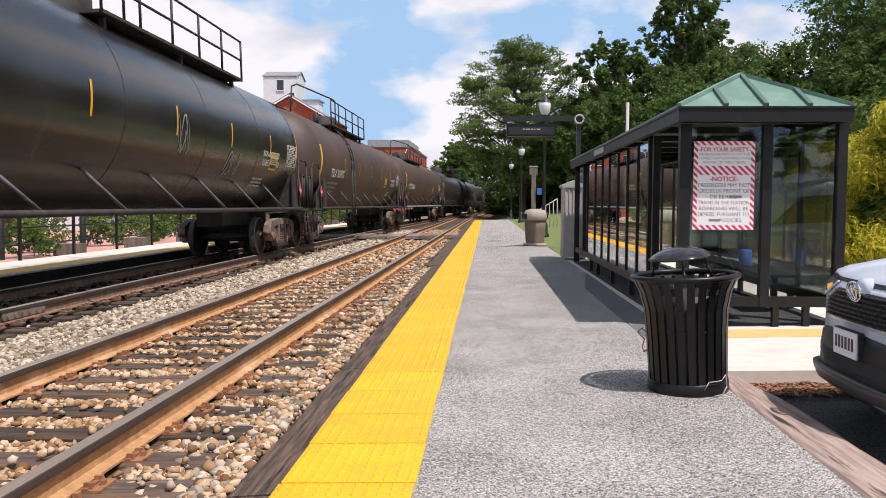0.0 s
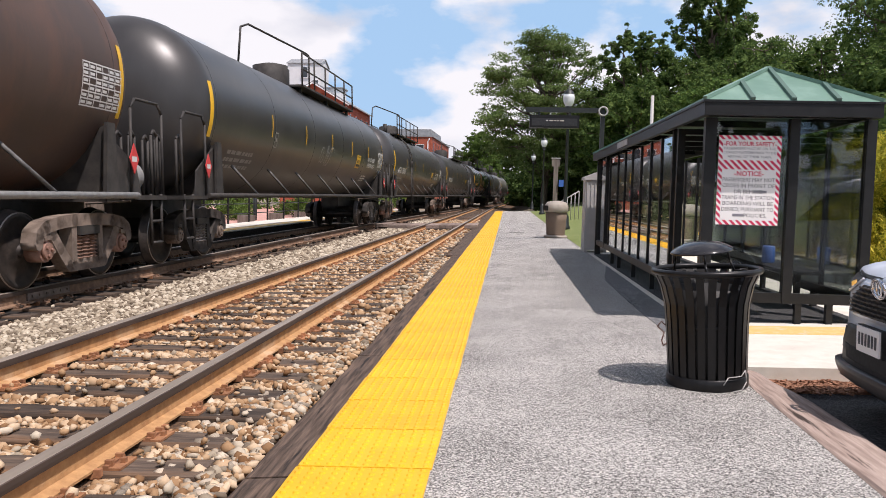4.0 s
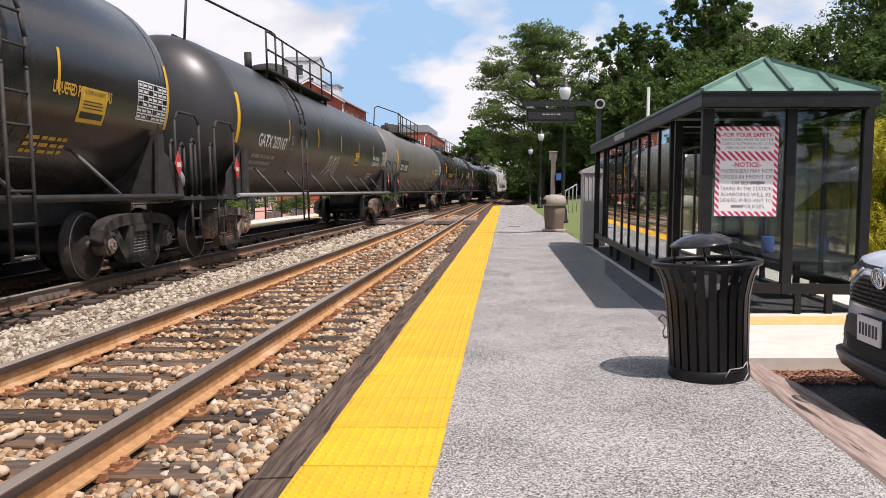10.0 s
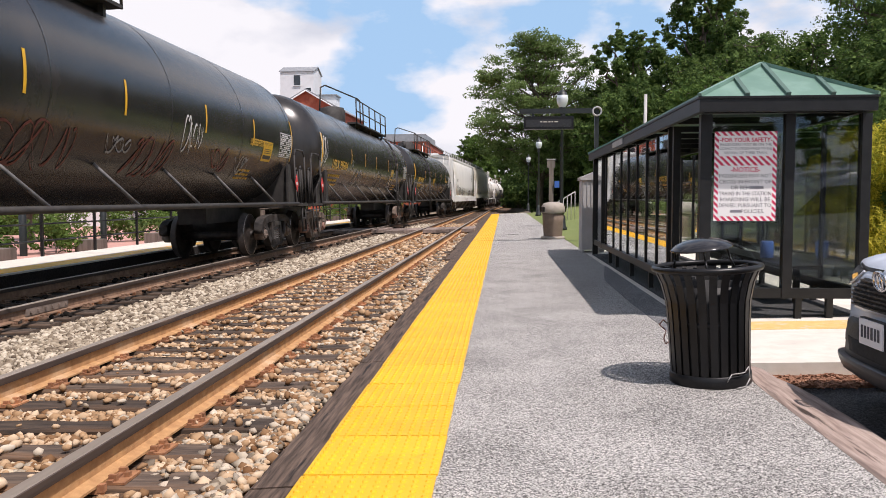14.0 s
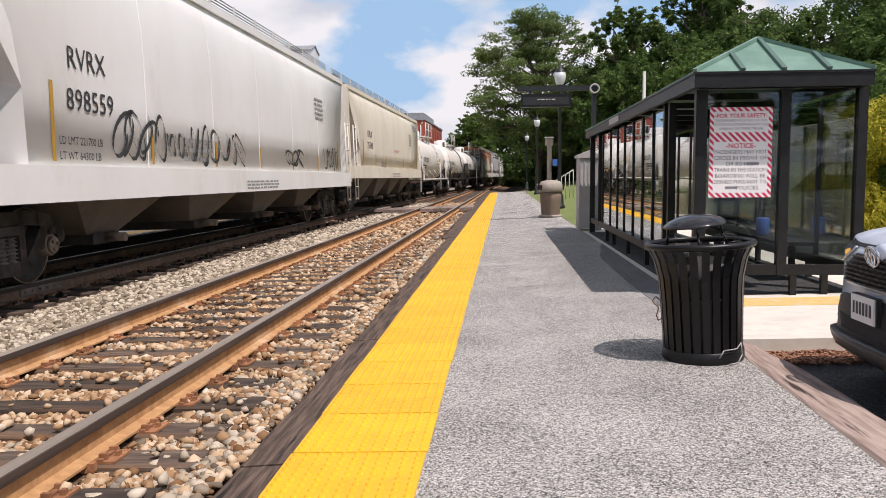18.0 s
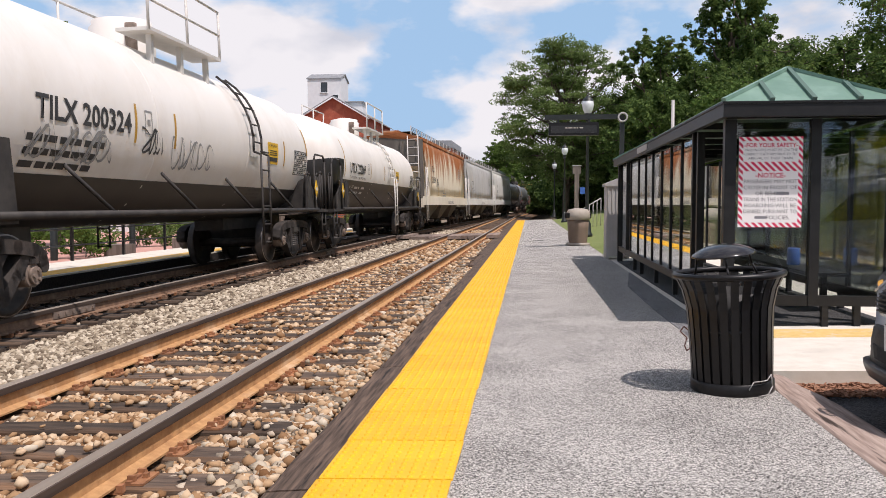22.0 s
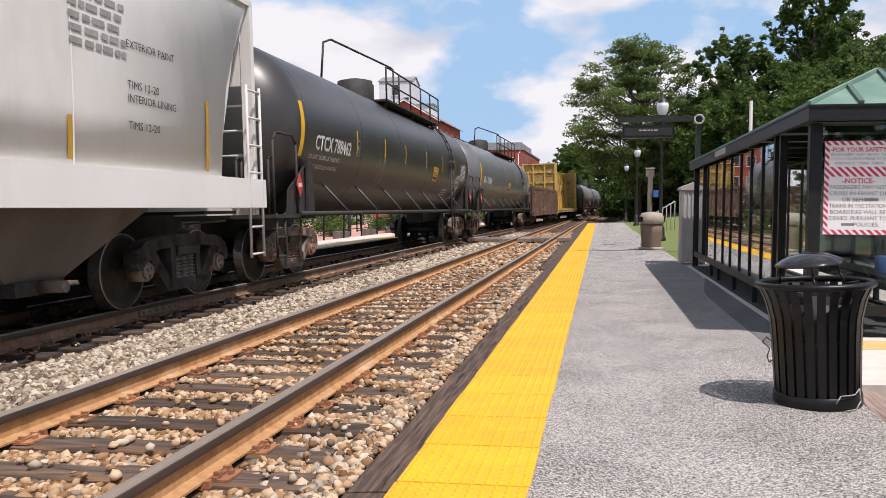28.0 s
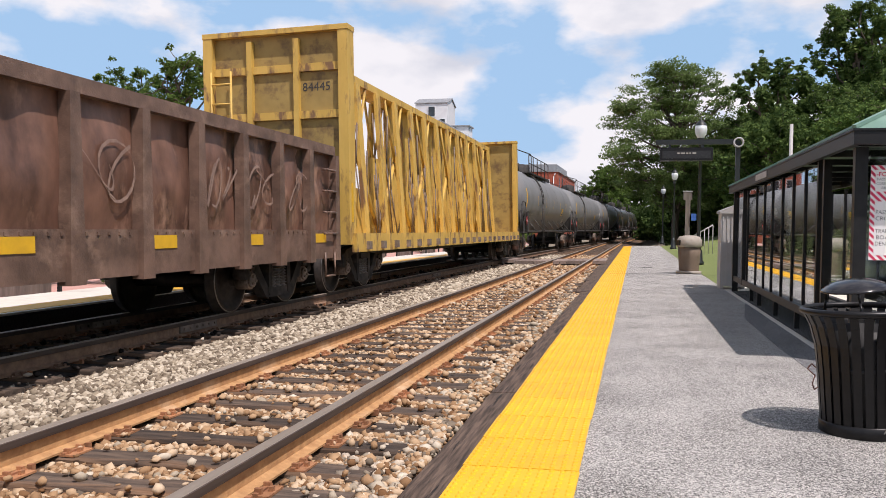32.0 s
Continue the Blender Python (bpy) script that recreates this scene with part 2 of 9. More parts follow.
# dark colour carries the shade in the gaps between the stones
M["ballast_bed"] = mat("ballast_bed", (0.05, 0.03, 0.018), (0.17, 0.098, 0.05), 45, 0.95, bump=0.8, bscale=30)
# black of oil and of the shade under the train, in one colour
M["oil_shade_black"] = mat("oil_and_shade_black", (0.008, 0.007, 0.007), (0.03, 0.026, 0.023), 30, 0.9, bump=0.8, bscale=30)
M["soil"] = mat("ground_soil", (0.16, 0.13, 0.09), (0.25, 0.21, 0.15), 4, 0.95, bump=0.3)
M["grass"] = mat("mown_grass", (0.11, 0.15, 0.035), (0.20, 0.24, 0.07), 30, 0.9, bump=0.5, bscale=90, stain=(0.27, 0.26, 0.11), stain_scale=2)
M["black_metal"] = mat("black_powder_coat", (0.007, 0.007, 0.0075), (0.011, 0.011, 0.0115), 30, 0.38, 0.0, bump=0.05, bscale=200, spec=0.35)
M["shelter"] = mat("dark_bronze_aluminium", (0.010, 0.0105, 0.011), (0.016, 0.0165, 0.017), 8, 0.45, 0.0, spec=0.35)
M["roof"] = mat("patina_green_panel", (0.125, 0.235, 0.18), (0.16, 0.28, 0.22), 2, 0.45, 0.0, stain=(0.21, 0.34, 0.275), stain_scale=1.0)
M["glass"] = glass("clear_pane", (0.74, 0.77, 0.76), 0.05)
M["wheel"] = mat("wheel_steel", (0.025, 0.022, 0.02), (0.06, 0.047, 0.04), 9, 0.6, 0.3)
M["tread"] = mat("bright_wheel_tread", (0.3, 0.28, 0.26), (0.4, 0.37, 0.35), 9, 0.3, 1.0)
M["bogie"] = mat("rust_brown_bogie", (0.15, 0.115, 0.09), (0.27, 0.21, 0.17), 5, 0.85, bump=0.25, stain=(0.07, 0.05, 0.04), stain_scale=3)
M["frame"] = mat("grimy_black_frame", (0.022, 0.02, 0.019), (0.05, 0.045, 0.04), 5, 0.7)
M["faded_yellow"] = mat("faded_yellow_paint", (0.70, 0.50, 0.20), (0.62, 0.42, 0.14), 12, 0.8, stain=(0.6, 0.55, 0.46), stain_scale=5)
M["tar"] = mat("black_tar", (0.03, 0.03, 0.03), (0.06, 0.06, 0.06), 20, 0.7)
M["plank"] = mat("worn_crossing_plank", (0.19, 0.14, 0.115), (0.31, 0.24, 0.20), 12, 0.9, bump=0.4, stretch=(1, 0.1, 1), rand=0.25)
M["mulch"] = mat("bark_mulch", (0.20, 0.09, 0.05), (0.33, 0.17, 0.10), 30, 0.95, bump=0.8, bscale=50)
M["white"] = mat("white_panel", (0.86, 0.85, 0.85), (0.89, 0.88, 0.88), 3, 0.45)
M["red"] = mat("crimson_print", (0.62, 0.03, 0.10), (0.66, 0.04, 0.12), 3, 0.5)
M["ink"] = mat("dark_grey_print", (0.06, 0.06, 0.07), (0.07, 0.07, 0.08), 3, 0.5)
M["grey_ink"] = mat("mid_grey_print", (0.22, 0.22, 0.25), (0.25, 0.25, 0.28), 3, 0.5)
M["beige"] = mat("brown_bin_aggregate", (0.15, 0.105, 0.075), (0.21, 0.155, 0.115), 40, 0.8, bump=0.4, bscale=120)
M["beige_lid"] = mat("dull_beige_lid", (0.32, 0.28, 0.235), (0.40, 0.355, 0.30), 6, 0.7, stain=(0.24, 0.2, 0.165), stain_scale=3)
M["post"] = mat("dark_green_black_post", (0.012, 0.016, 0.016), (0.02, 0.025, 0.025), 6, 0.45)
M["grey_box"] = mat("grey_cabinet_paint", (0.42, 0.41, 0.40), (0.48, 0.47, 0.46), 4, 0.6, stain=(0.3, 0.28, 0.26), stain_scale=2)
M["wood_pole"] = mat("grey_weathered_wood", (0.12, 0.10, 0.085), (0.21, 0.18, 0.155), 10, 0.9, bump=0.4, stretch=(1, 1, 0.1))
M["brick"] = mat("red_brick_wall", (0.40, 0.10, 0.055), (0.30, 0.075, 0.045), 2.5, 0.9, bump=0.2, stain=(0.46, 0.16, 0.09), stain_scale=0.6)
M["silo_white"] = mat("white_metal_cladding", (0.68, 0.69, 0.70), (0.74, 0.75, 0.76), 1.5, 0.6)
M["roof_grey"] = mat("grey_roof_sheet", (0.22, 0.23, 0.24), (0.30, 0.31, 0.32), 1.5, 0.6)
M["dark_glass"] = mat("dark_window_glass", (0.03, 0.035, 0.04), (0.05, 0.055, 0.06), 1, 0.15)
M["bark"] = mat("tree_bark", (0.07, 0.055, 0.04), (0.14, 0.11, 0.085), 6, 0.95, bump=0.5, stretch=(1, 1, 0.2))
M["pink_paving"] = mat("pinkish_brick_paving", (0.52, 0.27, 0.22), (0.60, 0.34, 0.28), 5, 0.85, stain=(0.44, 0.22, 0.18), stain_scale=1)
M["car_paint"] = mat("silver_blue_car_paint", (0.57, 0.63, 0.72), (0.59, 0.65, 0.74), 1, 0.2, 0.0, spec=0.8)
M["car_black"] = mat("black_car_plastic", (0.015, 0.015, 0.016), (0.025, 0.025, 0.026), 60, 0.5, bump=0.1, bscale=300)
M["chrome"] = mat("chrome_trim", (0.75, 0.76, 0.78), (0.8, 0.8, 0.82), 3, 0.12, 1.0)
M["rubber"] = mat("tyre_rubber", (0.018, 0.018, 0.018), (0.03, 0.03, 0.03), 40, 0.8)
M["lens"] = mat("headlight_lens", (0.55, 0.58, 0.62), (0.7, 0.72, 0.75), 8, 0.08, 0.3)
M["lamp_glass"] = mat("frosted_lamp_glass", (0.66, 0.70, 0.72), (0.74, 0.77, 0.79), 5, 0.3)


def leafy(name, c1, c2, c3, through=0.35):
    """Leaves: a random shade from three for every leaf, some light passing through."""
    m = bpy.data.materials.new(name)
    m.use_nodes = True
    n, l = m.node_tree.nodes, m.node_tree.links
    b = n["Principled BSDF"]
    b.inputs["Roughness"].default_value = 0.75
    b.inputs["Specular IOR Level"].default_value = 0.12
    g = n.new("ShaderNodeNewGeometry")
    r = n.new("ShaderNodeValToRGB")
    r.color_ramp.elements[0].color, r.color_ramp.elements[1].color = (*c1, 1), (*c3, 1)
    e = r.color_ramp.elements.new(0.5); e.color = (*c2, 1)
    l.new(g.outputs["Random Per Island"], r.inputs["Fac"])
    tr = n.new("ShaderNodeBsdfTranslucent")
    l.new(r.outputs["Color"], b.inputs["Base Color"]); l.new(r.outputs["Color"], tr.inputs["Color"])
    mx = n.new("ShaderNodeMixShader"); mx.inputs[0].default_value = through
    o = n["Material Output"]
    l.new(b.outputs[0], mx.inputs[1]); l.new(tr.outputs[0], mx.inputs[2]); l.new(mx.outputs[0], o.inputs["Surface"])
    return m


M["leaf_locust"] = leafy("locust_leaf", (0.10, 0.155, 0.05), (0.15, 0.22, 0.07), (0.21, 0.29, 0.10), 0.4)
M["leaf_dark"] = leafy("dark_broad_leaf", (0.05, 0.092, 0.028), (0.09, 0.15, 0.042), (0.17, 0.245, 0.065), 0.36)
M["leaf_wood"] = leafy("woodland_leaf", (0.06, 0.115, 0.028), (0.10, 0.17, 0.042), (0.17, 0.26, 0.062), 0.32)
M["leaf_mid"] = leafy("maple_leaf", (0.06, 0.105, 0.025), (0.095, 0.155, 0.035), (0.145, 0.225, 0.05))
M["leaf_gold"] = leafy("golden_cypress_leaf", (0.16, 0.20, 0.025), (0.55, 0.50, 0.05), (0.88, 0.76, 0.13), 0.4)
M["roof_rib"] = mat("dark_green_rib", (0.07, 0.13, 0.105), (0.09, 0.16, 0.13), 2, 0.5)
M["liner"] = mat("dark_bin_liner", (0.012, 0.012, 0.012), (0.02, 0.02, 0.02), 10, 0.6)
M["black_gloss"] = mat("glossy_black_dome", (0.02, 0.02, 0.022), (0.03, 0.03, 0.032), 20, 0.18)
M["copper"] = mat("brown_wire", (0.18, 0.06, 0.035), (0.24, 0.08, 0.05), 20, 0.5)
M["grille"] = mat("grille_bars", (0.035, 0.035, 0.037), (0.05, 0.05, 0.052), 20, 0.35)
M["screen"] = mat("display_screen", (0.02, 0.02, 0.022), (0.035, 0.035, 0.037), 20, 0.3)
M["dots"] = mat("pale_display_dots", (0.5, 0.46, 0.4), (0.55, 0.5, 0.44), 20, 0.5)
M["blue"] = mat("blue_box_paint", (0.04, 0.12, 0.4), (0.05, 0.14, 0.45), 5, 0.4)
# dark head side; its colour also carries the shadow just below the head
M["rail_head"] = mat("dark_rail_head_side", (0.085, 0.058, 0.043), (0.05, 0.035, 0.028), 8, 0.7, 0.0, stretch=(1, 0.1, 1), stain=(0.13, 0.085, 0.06), stain_scale=6)
M["far_rail"] = mat("dark_far_rail", (0.27, 0.165, 0.10), (0.17, 0.10, 0.065), 12, 0.85, bump=0.2, bscale=80, stain=(0.36, 0.24, 0.16), stain_scale=2)
# dark copies of bogie and spring steel: shade under the cars is painted in
M["dark_bogie"] = mat("grimy_shaded_bogie", (0.02, 0.018, 0.017), (0.05, 0.043, 0.038), 5, 0.85, bump=0.25, stain=(0.08, 0.062, 0.052), stain_scale=3)
M["dark_spring"] = mat("shaded_spring_steel", (0.10, 0.09, 0.08), (0.2, 0.18, 0.165), 8, 0.6, 0.3)


# ---- geometry helpers ----
def box(bm, x0, x1, y0, y1, z0, z1, m=None):
    vs = [bm.verts.new(Vector(p) if m is None else m @ Vector(p)) for p in ((x0, y0, z0), (x1, y0, z0), (x1, y1, z0), (x0, y1, z0), (x0, y0, z1), (x1, y0, z1), (x1, y1, z1), (x0, y1, z1))]
    for f in ((0, 3, 2, 1), (4, 5, 6, 7), (0, 1, 5, 4), (1, 2, 6, 5), (2, 3, 7, 6), (3, 0, 4, 7)):
        bm.faces.new([vs[i] for i in f])
    return bm


def rod(bm, a, b, r, seg=8, r2=None, caps=True):
    """A round bar from a to b."""
    a, b = Vector(a), Vector(b)
    q = (b - a).to_track_quat("Z", "Y")
    r2 = r if r2 is None else r2
    rings = []
    for p, rad in ((a, r), (b, r2)):
        rings.append([bm.verts.new(p + q @ Vector((rad * math.cos(2 * math.pi * i / seg), rad * math.sin(2 * math.pi * i / seg), 0))) for i in range(seg)])
    for i in range(seg):
        f = bm.faces.new((rings[0][i], rings[0][(i + 1) % seg], rings[1][(i + 1) % seg], rings[1][i]))
        f.smooth = True
    if caps:
        bm.faces.new(rings[0][::-1]); bm.faces.new(rings[1])
    return bm


def pipe(bm, pts, r, seg=6):
    for a, b in zip(pts, pts[1:]):
        rod(bm, a, b, r, seg)
    return bm


def lathe(bm, prof, seg=24, m=None, smooth=True, closed=False):
    """Turns a profile of (radius, height) about z; m places it."""
    m = m or Matrix()
    rings = []
    for r, z in prof:
        rings.append([bm.verts.new(m @ Vector((r * math.cos(2 * math.pi * i / seg), r * math.sin(2 * math.pi * i / seg), z))) for i in range(seg)] if r > 1e-5 else [bm.verts.new(m @ Vector((0, 0, z)))])
    pairs = list(zip(rings, rings[1:])) + ([(rings[-1], rings[0])] if closed else [])
    for a, b in pairs:
        for i in range(seg):
            j = (i + 1) % seg
            vs = [a[i % len(a)], a[j % len(a)], b[j % len(b)], b[i % len(b)]]
            vs = list(dict.fromkeys(vs))
            if len(vs) > 2:
                f = bm.faces.new(vs); f.smooth = smooth
    return bm


def sweep(bm, section, path, smooth=False, cap=True):
    """Carries a closed section of (side, height) along (x, y, z) points in plan."""
    rings = []
    for i, p in enumerate(path):
        a, b = Vector(path[max(i - 1, 0)]), Vector(path[min(i + 1, len(path) - 1)])
        d = (b - a).normalized()
        side = Vector((d.y, -d.x, 0)).normalized()
        rings.append([bm.verts.new(Vector(p) + side * s + Vector((0, 0, h))) for s, h in section])
    k = len(section)
    for a, b in zip(rings, rings[1:]):
        for i in range(k):
            f = bm.faces.new((a[i], a[(i + 1) % k], b[(i + 1) % k], b[i])); f.smooth = smooth
    if cap:
        bm.faces.new(rings[0]); bm.faces.new(rings[-1][::-1])
    return bm


def plate(bm, pts, thick, axis=Vector((0, 0, 1))):
    """A flat plate: a polygon and its copy moved by thick along axis."""
    lo = [bm.verts.new(Vector(p)) for p in pts]
    hi = [bm.verts.new(Vector(p) + Vector(axis) * thick) for p in pts]
    bm.faces.new(lo[::-1]); bm.faces.new(hi)
    for i in range(len(pts)):
        j = (i + 1) % len(pts)
        bm.faces.new((lo[i], lo[j], hi[j], hi[i]))
    return bm


def mesh_of(bm, material=None, fix=True):
    me = bpy.data.meshes.new("mesh")
    if fix:
        bmesh.ops.recalc_face_normals(bm, faces=bm.faces)
    bm.to_mesh(me)
    bm.free()
    me.materials.append(material)
    return me


CACHE = {}


def shared(key, build):
    """A mesh built once and then shared."""
    if key not in CACHE:
        CACHE[key] = mesh_of(build(bmesh.new()))
    return CACHE[key]


def part(name, data, material, parent=None, label="", at=None):
    """Links a bmesh or a shared mesh as one object, under a thing or part."""
    me = data if isinstance(data, bpy.types.Mesh) else mesh_of(data, material)
    ob = new(name, me)
    if me.materials[0] != material:
        ob.material_slots[0].link = "OBJECT"
        ob.material_slots[0].material = material
    ob.parent = parent
    if at is not None:
        ob.matrix_basis = at
    return tagged(ob, label)


def thing(name, label, category, group="", kind="", at=None):
    ob = new(name)
    ob.empty_display_size = 0.2
    if at is not None:
        ob.matrix_basis = stand(at)
    elif kind == "structure":
        ob.matrix_basis = SITE
    return tagged(ob, label, category, group, kind)


LETTER_CACHE = {}


def letters(text, size, bold=False):
    """Flat letter outlines as a mesh in the xy plane, from the left end of the base line."""
    key = (text, size, bold)
    if key not in LETTER_CACHE:
        cu = bpy.data.curves.new("text", "FONT")
        cu.body, cu.size, cu.resolution_u = text, size, 2
        if bold:
            cu.offset = size * 0.022
        ob = bpy.data.objects.new("text", cu)
        scene.collection.objects.link(ob)
        dg = bpy.context.evaluated_depsgraph_get()
        LETTER_CACHE[key] = bpy.data.meshes.new_from_object(ob.evaluated_get(dg))
        bpy.data.objects.remove(ob)
    return LETTER_CACHE[key]


# ---- the lie of the land ----
# The whole site falls a little towards the tracks: ground, platforms, tracks and kerbs are laid on this slope,
# what stands on them is plumb.
SITE = Matrix.Translation((0.145, 0, 1.28)) @ pose(0, 0, 0, 0, -1.7, 0) @ Matrix.Translation((-0.145, 0, -1.28))


def lay(ob):
    """Lays a piece of ground on the slope of the site."""
    ob.matrix_basis = SITE @ ob.matrix_basis
    return ob


def stand(m):
    """An upright pose whose foot is moved on to the slope."""
    p = m.translation
    return Matrix.Translation(SITE @ p - p) @ m


def x1(y):
    """Centre line of the near track; past the platform it draws level with the far one."""
    near = -2.66 + 0.006 * y + 0.00002 * y * abs(y)
    if y < 70:
        return near
    k = min((y - 70) / 150, 1)
    k = k * k * (3 - 2 * k)
    return (1 - k) * near + k * (x2(y) + 4.1)


def x2(y):
    """Centre line of the far track."""
    return -6.40 + 0.0275 * (math.hypot(y - 38, 18) + (y - 38))


Z1, Z2 = 0.15, 0.21          # tops of the rails; the platform's surface is 0
PLAT_END = 69.0


def strip(y0, y1, step):
    n = max(1, round((y1 - y0) / step))
    return [y0 + (y1 - y0) * i / n for i in range(n + 1)]


# ground sheet out to the horizon
bm = bmesh.new()
for x0, x9, y0, y9 in ((-1500, 1500, -1500, 1500),):
    vs = [bm.verts.new(p) for p in ((x0, y0, -1.3), (x9, y0, -1.3), (x9, y9, -1.3), (x0, y9, -1.3))]
    bm.faces.new(vs)
tagged(part("ground", bm, M["soil"]), "bare soil and rough ground around the railway", "ground", kind="structure")

# ballast bed under both tracks
bm = bmesh.new()
rows = []
for y in strip(-40, 660, 5):
    a, b = x1(y), x2(y)
    prof = ((b - 3.4, -0.40), (b - 2.1, -0.02), (b - 0.9, 0.0), (b + 0.55, 0.0), (b + 1.35, -0.03), ((a + b) / 2, -0.09), (a - 1.3, -0.07), (a - 0.9, -0.06), (a + 0.9, -0.06), (a + 1.3, -0.07), (max(a + 1.9, -1.15) if y < PLAT_END else a + 2.2, -0.2))
    rows.append([bm.verts.new((x, y, z)) for x, z in prof])
for r, s in zip(rows, rows[1:]):
    for i in range(len(r) - 1):
        bm.faces.new((r[i], r[i + 1], s[i + 1], s[i]))
# black sheet over the bed: oil, with the train's shade painted in
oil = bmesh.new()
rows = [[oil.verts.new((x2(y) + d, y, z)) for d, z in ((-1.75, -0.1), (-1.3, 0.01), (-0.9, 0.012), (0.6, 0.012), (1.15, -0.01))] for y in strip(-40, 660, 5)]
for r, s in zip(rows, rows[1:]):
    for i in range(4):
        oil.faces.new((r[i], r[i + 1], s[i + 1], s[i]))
lay(tagged(part("track_bed", oil, M["oil_shade_black"]), "oily bed between the far track's rails, the train's shade in its black", "track bed", kind="structure"))
lay(tagged(part("ballast_bed", bm, M["ballast_bed"]), "bed of crushed stone under the two railway tracks", "ballast", kind="structure"))

# platform slab, with its edge beam and tactile strip
bm = bmesh.new()
plate(bm, [(-0.84, -8, -0.35), (1.74, -8, -0.35), (1.75, 3.7, -0.35), (1.90, 6.3, -0.35), (1.93, 15.3, -0.35), (1.95, 20, -0.35), (1.92, 37, -0.35), (2.05, PLAT_END, -0.35), (-0.84, PLAT_END, -0.35)], 0.35)
platform = lay(tagged(part("platform", bm, M["asphalt"]), "low station platform of pale worn asphalt", "platform", kind="structure"))

# rails
RAIL = [(-0.07, 0), (0.07, 0), (0.07, 0.012), (0.012, 0.03), (0.009, 0.125), (0.034, 0.138), (0.036, 0.165), (0.026, 0.172), (-0.026, 0.172), (-0.036, 0.165), (-0.034, 0.138), (-0.009, 0.125), (-0.012, 0.03), (-0.07, 0.012)]
def railway(xc, z, tag, side_mat):
    t = thing("railway_track", "running rails of the %s track, rusty sides and worn heads" % tag, "railway track", "railway tracks", "structure")
    for side in (-0.755, 0.755):
        bm = bmesh.new()
        sweep(bm, RAIL, [(xc(y) + side, y, z - 0.172) for y in strip(-40, 660, 5)], False)
        r = part("rail", bm, M[side_mat], t)
        bm = bmesh.new()
        sweep(bm, [(-0.034, -0.003), (0.034, -0.003), (0.029, 0.0045), (-0.029, 0.0045)], [(xc(y) + side, y, z) for y in strip(-40, 660, 5)])
        hb = bmesh.new()
        sweep(hb, [(-0.036, 0.122), (0.036, 0.122), (0.0385, 0.14), (0.0385, 0.166), (0.028, 0.1735), (-0.028, 0.1735), (-0.0385, 0.166), (-0.0385, 0.14)], [(xc(y) + side, y, z - 0.172) for y in strip(-40, 660, 5)])
        part("rail_head", hb, M["rail_head"], r, "dark worn head of the rail, also coloured for the shade below it")
        part("running_surface", bm, M["rail_top"], r, "smooth worn top of the rail")
    return t
track_near = railway(x1, Z1, "near", "rail_side")
track_far = railway(x2, Z2, "far", "far_rail")

# far platform
def far_edge(y):
    return x2(y) - 1.78
bm = bmesh.new()
ys = strip(-30, 62, 4)
sweep(bm, [(-2.35, -0.7), (0, -0.7), (0, 0), (-2.35, 0)], [(far_edge(y), y, 0.30) for y in ys])
far_platform = lay(tagged(part("platform", bm, M["concrete"]), "pale concrete platform across the tracks", "platform", kind="structure"))

# dark strip on the platform's face, painted for the shade beside the train
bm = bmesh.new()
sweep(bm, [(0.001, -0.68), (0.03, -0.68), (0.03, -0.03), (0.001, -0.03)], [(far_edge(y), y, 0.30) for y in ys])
part("platform_face", bm, M["oil_shade_black"], far_platform, "black face of the platform's edge, the train's shade in its colour")
bm = bmesh.new()
sweep(bm, [(-0.72, 0), (-0.1, 0), (-0.1, 0.007), (-0.72, 0.007)], [(far_edge(y), y, 0.30) for y in ys])
part("tactile_strip", bm, M["yellow"], far_platform, "yellow tactile strip at the far platform's edge")

# edge beam of the near platform, in long baulks
beam = thing("edge_beam", "weathered dark timber baulks along the platform's edge", "edge beam", kind="structure")
ys = [-8.0, -4.6, -1.3, 1.9, 3.78, 6.6, 9.9, 13.2, 17.6, 21.5, 25.4, 29.3, 33.2, 37.0, 41, 45, 49, 53, 57, 61, 65, PLAT_END]
rng = random.Random(5)
for a, b in zip(ys, ys[1:]):
    w = 0.0 if a < 17 else min(0.19, 0.10 + (a - 17) * 0.01)
    bm = bmesh.new()
    n = 14
    rows = []
    for i in range(n + 1):
        y = a + 0.008 + (b - a - 0.016) * i / n
        j = [rng.uniform(-0.008, 0.008) for _ in range(8)]
        x9 = -0.852
        x0 = -1.08 - w
        rows.append([bm.verts.new(p) for p in ((x0 + j[0], y, -0.3), (x0 + j[1], y, -0.045 + j[2]), (x0 + 0.022 + j[3], y, -0.012 + j[4] * 0.6), (x0 + 0.12, y, -0.004 + j[5] * 0.5), (x9, y, -0.001 + j[6] * 0.3), (x9, y, -0.3))])
    for r, q in zip(rows, rows[1:]):
        for i in range(5):
            bm.faces.new((r[i], r[i + 1], q[i + 1], q[i]))
    bm.faces.new(rows[0]); bm.faces.new(rows[-1][::-1])
    part("baulk", bm, M["timber"], beam)

